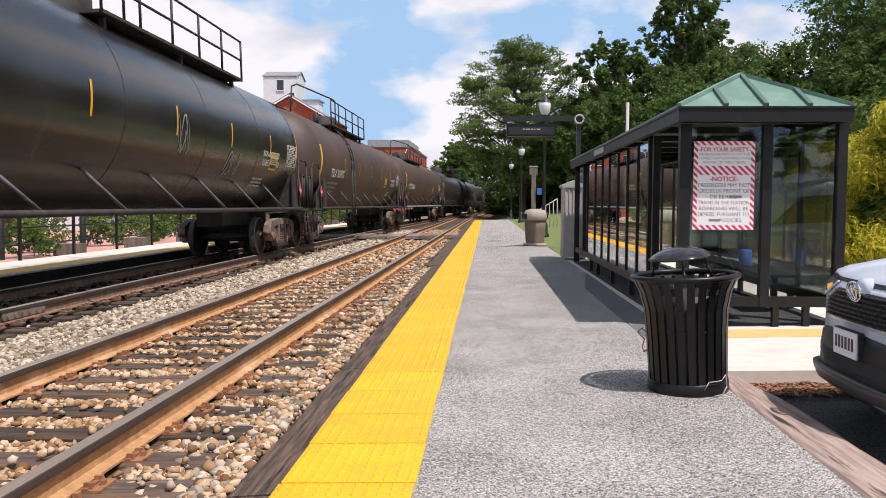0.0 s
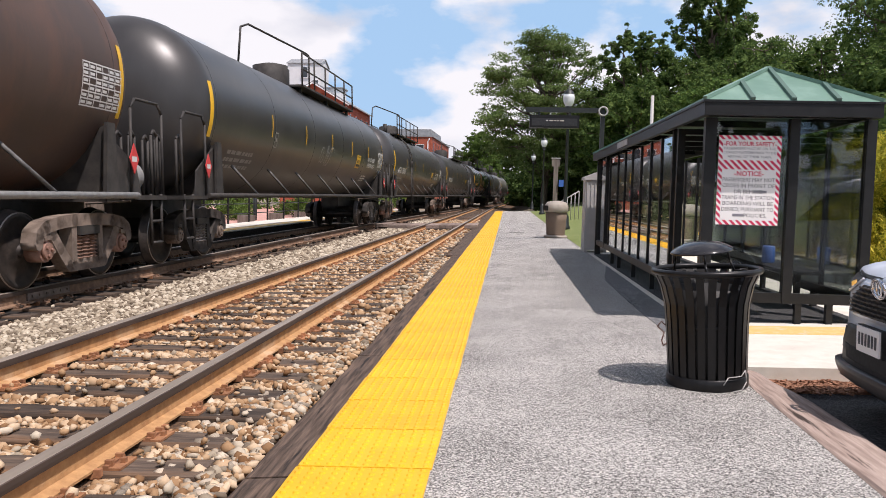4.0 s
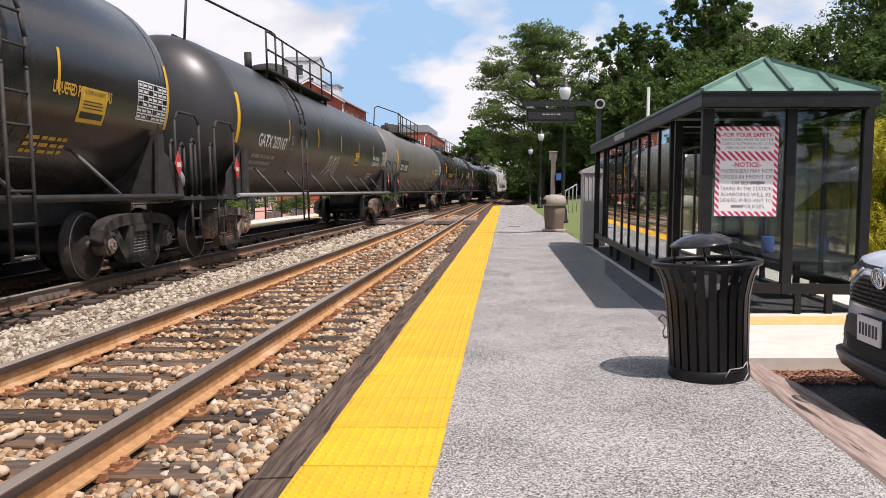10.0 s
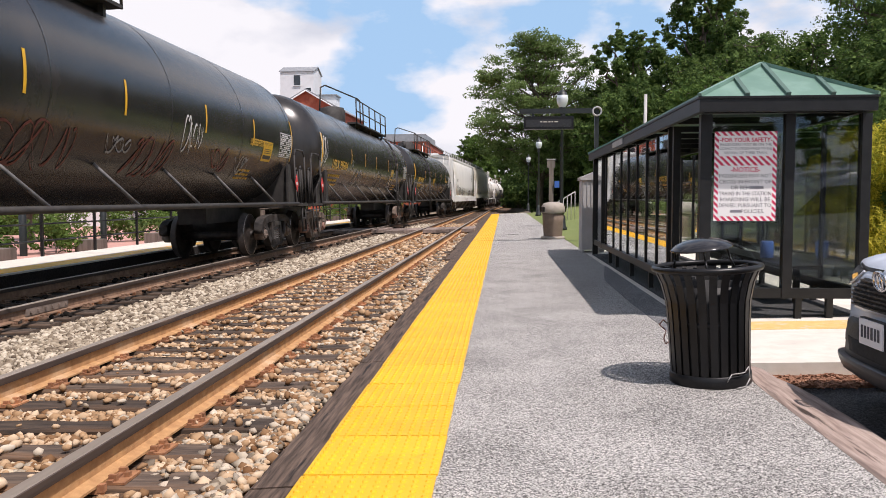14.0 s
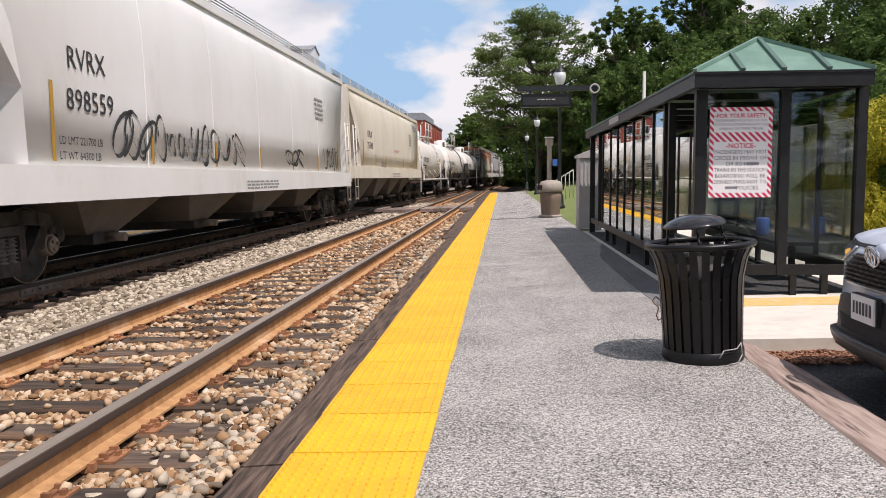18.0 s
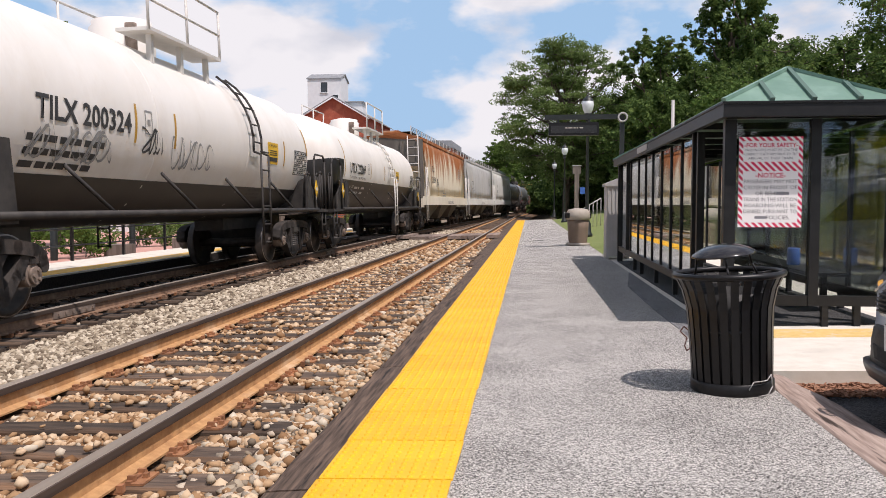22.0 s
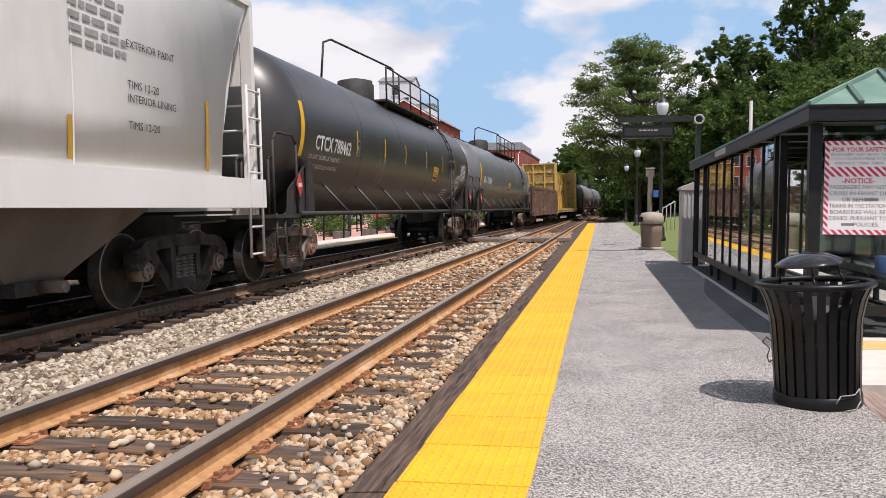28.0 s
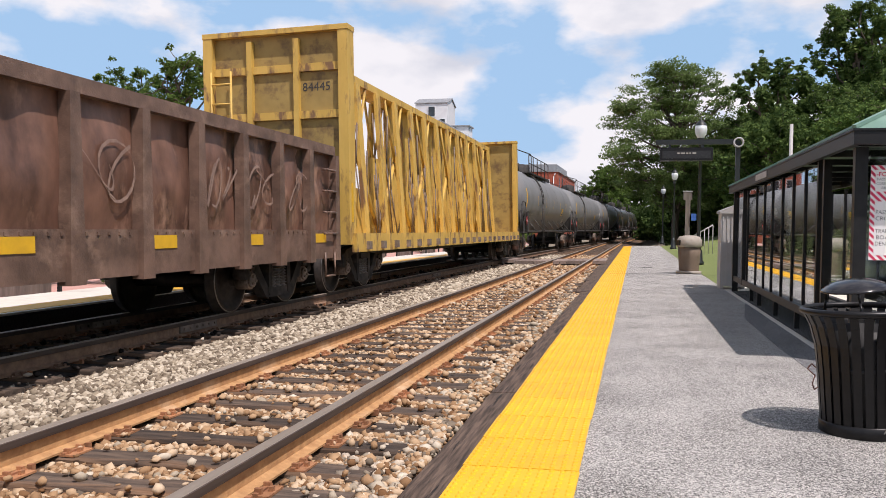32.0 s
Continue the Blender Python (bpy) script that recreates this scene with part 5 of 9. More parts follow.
    for y in spots:
        part("reflective_tape", arc_tape(r, zc, y, zc + (low if not white else -0.3), zc + (low + 0.46 if not white else 0.2)), M[tape], c)
    if seed == 16:
        part("reflective_tape", arc_tape(r, zc, -half + 1.36, 2.02, 3.02), M[tape], c)
    for e in ((-1, 1) if seed != 16 else (1,)):
        part("reflective_tape", head_tape(r, zc, half, e, zc - 0.52 if not white else zc, zc + 0.40 if not white else zc + 0.6), M[tape], c)
    # markings
    y0 = -5.05 if seed == 16 else -4.48 if white else -6.95 if utlx else -7.95 if seed == 2 else -7.5 if seed in (20, 21) else -7.35
    zm = zc - 0.36 if seed in (20, 21) else zc - 0.50 if not white else zc - 0.19
    if seed == 8:
        decal("number_panel", wrap(flat_rects(((-0.12, 2.3, -0.1, 0.46),)), y0, zm, r, zc), M["mark_black"], c, "black panel behind the number")
    if number:
        decal("lettering", wrap(stretch_text(number, 2.3 if seed == 2 else 2.08 if utlx else 1.98, big), y0, zm, r + 0.004, zc), M[ink], c)
    if seed == 16:
        decal("lettering", wrap(stretch_text("THE TANK CAR PEOPLE", 2.05, 0.10), y0, zm - 0.16, r + 0.004, zc), M[ink], c)
        decal("small_print", wrap(flat_rects(((0.62, 1.0, 0.165, 0.235), (1.1, 1.22, 0.165, 0.235), (1.5, 1.9, 0.165, 0.235), (0.62, 1.0, 0.005, 0.075), (1.1, 1.22, 0.005, 0.075), (1.5, 1.85, 0.005, 0.075))), y0 + 0.3, zm - 0.58, r + 0.004, zc), M["mark_white"], c)
        for words, z in (("LD LMT", 0.42), ("LT WT", 0.58)):
            decal("lettering", wrap(stretch_text(words, 0.5, 0.11), y0 + 0.3, zm - z, r + 0.004, zc), M["mark_white"], c)
    elif seed != 20:
        decal("small_print", wrap(flat_rects(small_print(rng, 3, 5, 1.5, 0.15)), y0 - 0.1, zm - 0.14, r, zc), M["mark_grey" if not white else "mark_black"] if ink != "mark_yellow" else M["mark_yellow"], c)
    decal("test_box", wrap(flat_rects(((0, 0.2, 0, 0.02), (0, 0.2, 0.3, 0.32), (0, 0.02, 0, 0.32), (0.18, 0.2, 0, 0.32), (0.06, 0.14, 0.12, 0.2))), y0 + (2.72 if utlx else 2.35), zm + 0.02, r, zc), M["mark_grey"], c)
    yd = half - 1.75 - (0.57 if seed == 20 else 0)
    if seed == 20:
        for i, words in enumerate(("LD LMT 162700 LB 73800 KG", "LT WT 100300 LB 45500 KG")):
            decal("lettering", wrap(stretch_text(words, 1.6, 0.115), y0 - 0.2, zm - 0.17 - 0.16 * i, r + 0.004, zc), M["mark_white"], c)
        for words, y, w, z in (("LIQUEFIED", 5.89, 0.68, 2.17), ("PETROLEUM GAS", 5.45, 1.12, 2.01), ("NON ODORIZED", 5.74, 1.05, 1.85)):
            decal("lettering", wrap(stretch_text(words, w, 0.185), y, z, r + 0.004, zc), M["mark_white"], c)
        for x, w, ink2 in ((0.0, 0.36, "faded_red"), (0.29, 0.38, "mark_white"), (0.6, 0.36, "faded_blue")):
            bm = bmesh.new()
            bm.faces.new([bm.verts.new(p) for p in ((x, 0.05, 0), (x + w * 0.7, 0.05, 0), (x + w, 0.36, 0), (x + w * 0.9, 0.52, 0), (x + w * 0.35, 0.5, 0))])
            bmesh.ops.triangulate(bm, faces=bm.faces[:])
            bmesh.ops.subdivide_edges(bm, edges=bm.edges[:], cuts=3, use_grid_fill=True)
            me = bpy.data.meshes.new("emblem")
            bm.to_mesh(me); bm.free()
            decal("emblem", wrap(me, 5.99, zc - 1.1, r + 0.002, zc), M[ink2], c, "plain red, white and blue emblem")
    decal("data_panel", wrap(flat_rects([(0, 0.92, 0.085 * i, 0.085 * i + 0.016) for i in range(7)] + [(0.15 * i, 0.15 * i + 0.014, 0, 0.526) for i in range(7)] + [(0.02 + 0.15 * k, 0.12 + 0.15 * k, 0.085 * i + 0.032, 0.085 * i + 0.066) for k in range(6) for i in range(6) if (i * 7 + k * 5 + seed) % 4]), yd, zc - 0.45, r, zc), M["mark_white" if not white else "mark_black"], c)
    decal("lettering", wrap(flat_rects(small_print(rng, 3, 4, 0.8, 0.09)), yd - 2.2, zc - 0.78, r, zc), M["mark_white" if not white else "mark_black"] if ink != "mark_yellow" else M["mark_yellow"], c)
    if no_odor:
        decal("lettering", wrap(stretch_text(no_odor, 1.3, 0.185), yd - 2.0, zc - 0.32, r, zc), M["mark_white"] if ink != "mark_yellow" else M["mark_yellow"], c)
    if no_odor.startswith("NO"):
        decal("lettering", wrap(stretch_text("LIQUEFIED PETROLEUM GAS", 1.33, 0.185), yd - 1.95, zc - 0.51, r, zc), M["mark_white"], c)
    zp = zc - (0.30 if white else 0.60)
    q = decal("warning_sticker", wrap(flat_rects(((0, 0.62, 0, 0.42),)), placard_at, zp, r, zc), M["placard"], c, "yellow warning sticker with bars of print")
    decal("small_print", wrap(flat_rects(((0.05, 0.57, 0.05, 0.13), (0.08, 0.54, 0.17, 0.185), (0.08, 0.54, 0.21, 0.225), (0.08, 0.5, 0.25, 0.265))), placard_at, zp + 0.002, r + 0.003, zc), M["mark_black"], q)
    decal("lettering", wrap(stretch_text("FOR CHEMICAL EMERGENCY", 0.52, 0.07), placard_at + 0.05, zp + 0.33, r + 0.003, zc), M["mark_black"], q)
    for i, (k, w, h, z, ink2) in enumerate(scrawl):
        decal("graffiti", wrap(scribble(seed * 7 + i, w, h, max(3, int(w / 0.26)), 0.032), -half + 2 * half * k, z, r + 0.002, zc), M[ink2], c, "spray-painted scrawl")
    if logo:
        # two sweeping peaks and a drop, in plain peach
        arcs = [[(0.0, -0.55), (0.42, 0.35), (0.72, 0.95), (0.98, 1.22), (1.2, 1.1), (1.42, 0.62), (1.2, 0.75), (1.02, 0.52), (0.86, 0.5), (0.7, 0.22), (0.5, -0.3), (0.28, -0.55)],
                [(1.42, 0.62), (1.66, 0.28), (1.78, -0.05), (1.72, -0.45), (1.6, -0.62), (1.38, -0.62), (1.55, -0.2), (1.5, 0.1), (1.38, 0.18), (1.28, 0.36)],
                [(0.98, 0.32), (1.12, 0.12), (1.14, -0.15), (1.0, -0.42), (0.86, -0.55), (0.95, -0.2), (0.9, 0.1)]]
        bm = bmesh.new()
        for pts in arcs:
            bmesh.ops.triangulate(bm, faces=[bm.faces.new([bm.verts.new((x * 2.45, (y + 0.62) * 1.24 - 1.18, 0)) for x, y in pts])])
        bmesh.ops.subdivide_edges(bm, edges=bm.edges[:], cuts=3, use_grid_fill=True)
        me = bpy.data.meshes.new("mesh"); bm.to_mesh(me); bm.free()
        decal("painted_emblem", wrap(me, -2.45, zc, r, zc), M["peach"], c, "peach-coloured sweeping emblem")
    return c


# -- covered hoppers --
def hopper_car(length, side, label, lines=(), bays=4, sill=None, post=None, seed=0, scrawl=(), stripes=6, bay_mat="hop_dark", ink="mark_black", end_mark=()):
    H = length / 2
    sill, post = sill or side, post or side
    rng = random.Random(seed)
    c = thing("covered_hopper", label, "hopper car", "freight cars of the train")
    zs = 1.36 if seed == 12 else 1.6          # top of the side sill
    sec = [(1.585, zs, H - 1.62), (1.605, 2.15, H - 1.58), (1.61, 2.75, H - 1.46), (1.60, 3.25, H - 1.2), (1.55, 3.76, H - 0.85), (1.46, 4.1, H - 0.42), (1.2, 4.3, H - 0.36), (0.6, 4.46, H - 0.34), (0.0, 4.5, H - 0.34)]
    full = sec + [(-a, b, d) for a, b, d in sec[-2::-1]]
    bm = bmesh.new()
    ys = [-1, -0.66, -0.33, 0, 0.33, 0.66, 1]
    rings = [[bm.verts.new((x, k * d, z)) for x, z, d in full] for k in ys]
    for a, b in zip(rings, rings[1:]):
        for i in range(len(full) - 1):
            f = bm.faces.new((a[i], a[i + 1], b[i + 1], b[i])); f.smooth = True
        bm.faces.new((a[-1], a[0], b[0], b[-1]))
    bm.faces.new(rings[0]); bm.faces.new(rings[-1][::-1])
    part("body", bm, M[side], c)
    for s in (-1, 1):
        bm = bmesh.new(); box(bm, min(s * 1.46, s * 1.64), max(s * 1.46, s * 1.64), -H + 0.36, H - 0.36, zs - 0.4, zs)
        part("side_sill", bm, M[sill], c)
        bm = bmesh.new(); box(bm, min(s * 1.40, s * 1.52), max(s * 1.40, s * 1.52), -H + 0.40, H - 0.40, 4.07, 4.2)
        part("top_chord", bm, M[side], c)
        # stiffeners along the side
        for i in range(1, stripes):
            y = -H + 1.9 + (2 * H - 3.8) * i / stripes
            bm = bmesh.new()
            prev = None
            for (x, z, d) in sec[:6]:
                q = [bm.verts.new((s * (x + 0.002), y - 0.012, z)), bm.verts.new((s * (x + 0.010), y, z)), bm.verts.new((s * (x + 0.002), y + 0.012, z))]
                if prev:
                    bm.faces.new((prev[0], prev[1], q[1], q[0])); bm.faces.new((prev[1], prev[2], q[2], q[1]))
                prev = q
            part("side_seam", bm, M[side], c)
    # hopper bays
    span = 2 * H - 5.0
    for i in range(bays):
        ya, yb = -span / 2 + span * i / bays, -span / 2 + span * (i + 1) / bays
        ym, w = (ya + yb) / 2, (yb - ya) / 2
        bm = bmesh.new()
        top = [bm.verts.new((x, ym + k * w * 0.99, zs - 0.11)) for x, k in ((-1.5, -1), (1.5, -1), (1.5, 1), (-1.5, 1))]
        bot = [bm.verts.new((x, ym + k * 0.42, 0.50)) for x, k in ((-0.95, -1), (0.95, -1), (0.95, 1), (-0.95, 1))]
        for j in range(4):
            bm.faces.new((top[j], top[(j + 1) % 4], bot[(j + 1) % 4], bot[j]))
        bm.faces.new(bot); bm.faces.new(top[::-1])
        b = part("bay", bm, M[bay_mat], c)
        bm = bmesh.new(); box(bm, -1.0, 1.0, ym - 0.35, ym + 0.35, 0.36, 0.5); part("outlet", bm, M["frame"], b)
        bm = bmesh.new(); rod(bm, (1.0, ym, 0.44), (1.28, ym, 0.44), 0.06, 12); part("outlet_cap", bm, M["bogie"], b)
    bm = bmesh.new(); box(bm, -0.25, 0.25, -H + 0.3, H - 0.3, 0.78, 1.17); part("centre_sill", bm, M["frame"], c)
    # ends: posts, cross bars, ladders
    for e in (-1, 1):
        y = e * (H - 0.42)
        for s in (-1, 1):
            bm = bmesh.new(); box(bm, min(s * 1.36, s * 1.52), max(s * 1.36, s * 1.52), y - 0.05, y + 0.05, 1.1, 4.12); part("corner_post", bm, M[post], c)
            bm = bmesh.new(); box(bm, s * 0.55 - 0.05, s * 0.55 + 0.05, y - 0.05, y + 0.05, 1.5, 4.08); part("end_post", bm, M[post], c)
            bm = bmesh.new()
            x = s * 1.62
            for d in (-0.26, 0.16):
                rod(bm, (x, y - e * (0.3 + d), 0.5), (x, y - e * (0.3 + d), 2.9), 0.022, 6)
            for i in range(7):
                z = 0.55 + i * 0.38
                rod(bm, (x, y - e * 0.04, z), (x, y - e * 0.46, z), 0.018, 6)
            part("side_ladder", bm, M["pale_pipe"], c)
            bm = bmesh.new()
            for d in (0.85, 1.32):
                rod(bm, (s * d, y + e * 0.1, 1.15), (s * d, y + e * 0.1, 4.3), 0.022, 6)
            for i in range(9):
                z = 1.25 + i * 0.36
                rod(bm, (s * 0.85, y + e * 0.1, z), (s * 1.32, y + e * 0.1, z), 0.018, 6)
            part("end_ladder", bm, M["pale_pipe"], c)
        bm = bmesh.new(); box(bm, -1.5, 1.5, y - 0.1, y + 0.1, 1.1, 1.5); part("end_sill", bm, M[sill], c)
        bm = bmesh.new(); box(bm, -1.45, 1.45, y - e * 1.0 - 0.45, y - e * 1.0 + 0.45, 1.12, 1.16); part("end_deck", bm, M["frame"], c)
        bm = bmesh.new(); plate(bm, [(-1.34, y - e * 0.02, 2.95), (1.34, y - e * 0.02, 2.95), (1.34, y - e * 0.02, 3.98), (0.9, y - e * 0.02, 4.26), (-0.9, y - e * 0.02, 4.26), (-1.34, y - e * 0.02, 3.98)], 0.03, Vector((0, -e, 0))); part("end_panel", bm, M[post], c)
        bogie(c, e * (H - 1.8), True)
    # roof walkway with upright mesh
    for s in (-1, 1):
        bm = bmesh.new()
        for z in (4.40, 4.46, 4.52, 4.58, 4.64, 4.70):
            box(bm, s * 0.99 - 0.006, s * 0.99 + 0.006, -H + 0.4, H - 0.4, z, z + 0.018)
        box(bm, min(s * 0.5, s * 0.98), max(s * 0.5, s * 0.98), -H + 0.4, H - 0.4, 4.47, 4.495)
        w = part("walkway_mesh", bm, M["mesh_dark"], c)
        n = int(length / 1.4)
        for i in range(n + 1):
            part("walkway_post", shared(("walkway_post", s), lambda bm: box(bm, s * 1.01 - 0.018, s * 1.01 + 0.018, -0.018, 0.018, 4.27, 4.73)), M["pale_pipe"], w, "", pose(0, -H + 0.4 + (2 * H - 0.8) * i / n, 0))
    bm = bmesh.new(); box(bm, -0.35, 0.35, -H + 0.8, H - 0.8, 4.49, 4.6); part("hatch_cover", bm, M[side], c)
    couplers(c, H - 0.05)
    # markings on a flat side
    def side_text(me, y, z):
        me = me.copy()
        for v in me.vertices:
            zz = z + v.co.y
            x = np.interp(zz, [p[1] for p in sec[:6]], [p[0] for p in sec[:6]])
            v.co = Vector((x + 0.012, y + v.co.x, zz))
        return me
    for tx, x, z, w, size in end_mark:
        me = stretch_text(tx, w, size)
        for v in me.vertices:
            v.co = Vector((x + v.co.x, -H + 0.39, z + v.co.y))
        decal("lettering", me, M[ink], c)
    for tx, y, z, w, size in lines:
        decal("lettering", side_text(stretch_text(tx, w, size, False), y, z), M["diamond" if tx.startswith("DO NOT") else ink], c)
    decal("small_print", side_text(flat_rects(small_print(rng, 3, 4, 1.1, 0.14)), -H + 5.6, 1.86), M["mark_grey"], c)
    decal("small_print", side_text(flat_rects(small_print(rng, 5, 4, 0.9, 0.12)), H - 4.6, 3.3), M["mark_grey"], c)
    bm = flat_rects(small_print(rng, 3, 8, 2.2, 0.06))
    for v in bm.vertices:
        v.co = Vector((1.645, -1.0 + v.co.x, zs - 0.18 + v.co.y))
    decal("small_print", bm, M["mark_grey"], c)
    if seed == 13:
        marks = flat_rects([(0.42 * k, 0.42 * k + 0.3, 0, 0.36) for k in range(4)])
        for v in marks.vertices:
            v.co.x -= v.co.y * 0.3
        decal("painted_emblem", side_text(marks, 6.3, 3.5), M["mark_grey"], c, "slanting grey emblem of plain blocks")
    for i in range(7):
        y = -H + 2.05 + (2 * H - 4.1) * i / 6
        z0, z9 = zs + 0.05, zs + (0.46 if 0 < i < 6 else 0.92)
        decal("reflective_tape", side_text(flat_rects(((0, 0.07, 0, z9 - z0),)), y, z0), M["amber"], c)
    for i, (y, w, h, z, ink2) in enumerate(scrawl):
        decal("graffiti", side_text(scribble(seed * 5 + i, w, h, max(3, int(w / 0.34)), 0.05), y, z), M[ink2], c, "spray-painted scrawl")
    return c


# -- gondola --
def gondola_car(length, label):
    H = length / 2
    c = thing("gondola_car", label, "gondola car", "freight cars of the train")
    H2 = H - 0.45
    for s in (-1, 1):
        bm = bmesh.new()
        # battered side: bays pressed outwards between the ribs
        n, m = 140, 9
        rg = random.Random(3 + s)
        rows = []
        ribs = 14
        swell = [rg.uniform(0.05, 0.09) for _ in range(ribs + 1)]
        dents = [(rg.uniform(-H2, H2), rg.uniform(1.3, 2.3), rg.uniform(0.12, 0.3), rg.uniform(0.02, 0.06)) for _ in range(46)]
        for i in range(n + 1):
            y = -H2 + 2 * H2 * i / n
            ph = (i / n * ribs) % 1
            col = []
            for j in range(m + 1):
                k = j / m
                bulge = swell[int(i / n * ribs)] * math.sin(math.pi * ph) ** 0.7 * math.sin(math.pi * min(1, k * 1.1)) + rg.uniform(-0.007, 0.007) - sum(q * math.exp(-((y - u) ** 2 + (1.16 + k * 1.24 - v) ** 2) / w ** 2) for u, v, w, q in dents)
                col.append(bm.verts.new((s * (1.42 + bulge), y, 1.16 + k * 1.24)))
            rows.append(col)
        for a, b in zip(rows, rows[1:]):
            for j in range(m):
                f = bm.faces.new((a[j], a[j + 1], b[j + 1], b[j])); f.smooth = True
        part("side_sheet", bm, M["gon"], c)
        bm = bmesh.new(); box(bm, min(s * 1.32, s * 1.37), max(s * 1.32, s * 1.37), -H2, H2, 1.0, 2.4); part("inner_sheet", bm, M["gon_frame"], c)
        bm = bmesh.new(); box(bm, min(s * 1.33, s * 1.52), max(s * 1.33, s * 1.52), -H2, H2, 2.38, 2.53); part("top_chord", bm, M["gon_frame"], c)
        bm = bmesh.new(); box(bm, min(s * 1.38, s * 1.5), max(s * 1.38, s * 1.5), -H2, H2, 0.70, 1.16); sill = part("side_sill", bm, M["gon_frame"], c)
        bm = bmesh.new()
        for i in range(int(length / 0.16)):
            y = -H2 + 0.1 + i * 0.16
            if y < H2 - 0.05:
                box(bm, min(s * 1.5, s * 1.512), max(s * 1.5, s * 1.512), y - 0.015, y + 0.015, 1.105, 1.135)
        part("rivets", bm, M["gon_frame"], sill)
        for i in range(ribs + 1):
            y = -H2 + 2 * H2 * i / ribs
            bm = bmesh.new()
            plate(bm, [(s * 1.43, y - 0.10, 0.66), (s * 1.43, y + 0.10, 0.66), (s * 1.43, y + 0.065, 2.38), (s * 1.43, y - 0.065, 2.38)], 0.13, Vector((s, 0, 0)))
            part("rib", bm, M["gon_frame"], c)
        for k in (0.4, 4.42, 5.35, 7.35, 9.35, 11.3, 13.4):
            y = -H2 + 2 * H2 * k / ribs
            bm = bmesh.new(); box(bm, min(s * 1.503, s * 1.509), max(s * 1.503, s * 1.509), y - 0.22, y + 0.22, 0.96, 1.10); part("reflective_tape", bm, M["reflector"], c)
    bm = bmesh.new(); box(bm, -1.36, 1.36, -H2, H2, 0.95, 1.02); part("floor", bm, M["gon_frame"], c)
    bm = bmesh.new(); box(bm, -0.25, 0.25, -H + 0.3, H - 0.3, 0.72, 0.95); part("centre_sill", bm, M["frame"], c)
    for e in (-1, 1):
        bm = bmesh.new(); box(bm, -1.4, 1.4, e * H2 - 0.04, e * H2 + 0.04, 0.95, 2.5)
        end = part("end_sheet", bm, M["gon_frame"], c)
        for i in range(4):
            z = 1.12 + i * 0.3
            bm = bmesh.new(); rod(bm, (-1.35, e * (H2 + 0.07), z), (1.35, e * (H2 + 0.07), z), 0.085, 10); part("corrugation", bm, M["gon_frame"], end)
        for s in (-1, 1):
            for i in range(4):
                z = 1.1 + i * 0.34
                bm = bmesh.new(); pipe(bm, [(s * 1.5, e * (H2 - 0.1), z), (s * 1.57, e * (H2 - 0.1), z), (s * 1.57, e * (H2 - 0.5), z), (s * 1.5, e * (H2 - 0.5), z)], 0.018, 6)
                part("grab_iron", bm, M["gon_frame"], c)
            bm = bmesh.new(); pipe(bm, [(s * 1.53, e * (H2 - 0.1), 0.8), (s * 1.53, e * (H2 - 0.1), 0.42), (s * 1.53, e * (H2 - 0.5), 0.42), (s * 1.53, e * (H2 - 0.5), 0.8)], 0.018, 6)
            part("step", bm, M["gon_frame"], c)
        bogie(c, e * (H - 1.8), True)
    couplers(c, H - 0.05)
    # worn lettering and chalk rings
    def flat(me, y, z):
        me = me.copy()
        for v in me.vertices:
            v.co = Vector((1.506, y + v.co.x, z + v.co.y))
        return me
    for tx, k, z, w, size in (("C", 0.86, 1.77, 0.18, 0.34), ("S", 1.28, 1.77, 0.2, 0.34), ("X", 2.2, 1.79, 0.2, 0.32), ("T", 2.47, 1.79, 0.2, 0.32), ("7", 0.8, 1.42, 0.18, 0.34), ("06", 1.22, 1.42, 0.44, 0.34), ("214", 2.2, 1.43, 0.52, 0.34)):
        decal("lettering", flat(stretch_text(tx, w, size), -H2 + k, z), M["chalk"], c)
    for i, (k, w) in enumerate(((3.3, 0.6), (4.35, 0.7), (5.4, 0.65), (6.45, 0.7), (8.55, 0.7), (10.65, 0.7), (11.7, 0.7), (13.0, 0.6))):
        decal("chalk_scrawl", flat(scribble(90 + i, w, 0.6, 2, 0.03), -H2 + k, 1.42), M["chalk_faint"], c, "faint chalk scrawl")
    me = letters("06214", 0.2).copy()
    for v in me.vertices:
        v.co = Vector((0.55 + v.co.x * 1.0, -H2 - 0.165, 2.2 + v.co.y))
    decal("lettering", me, M["mark_white"], c)
    return c


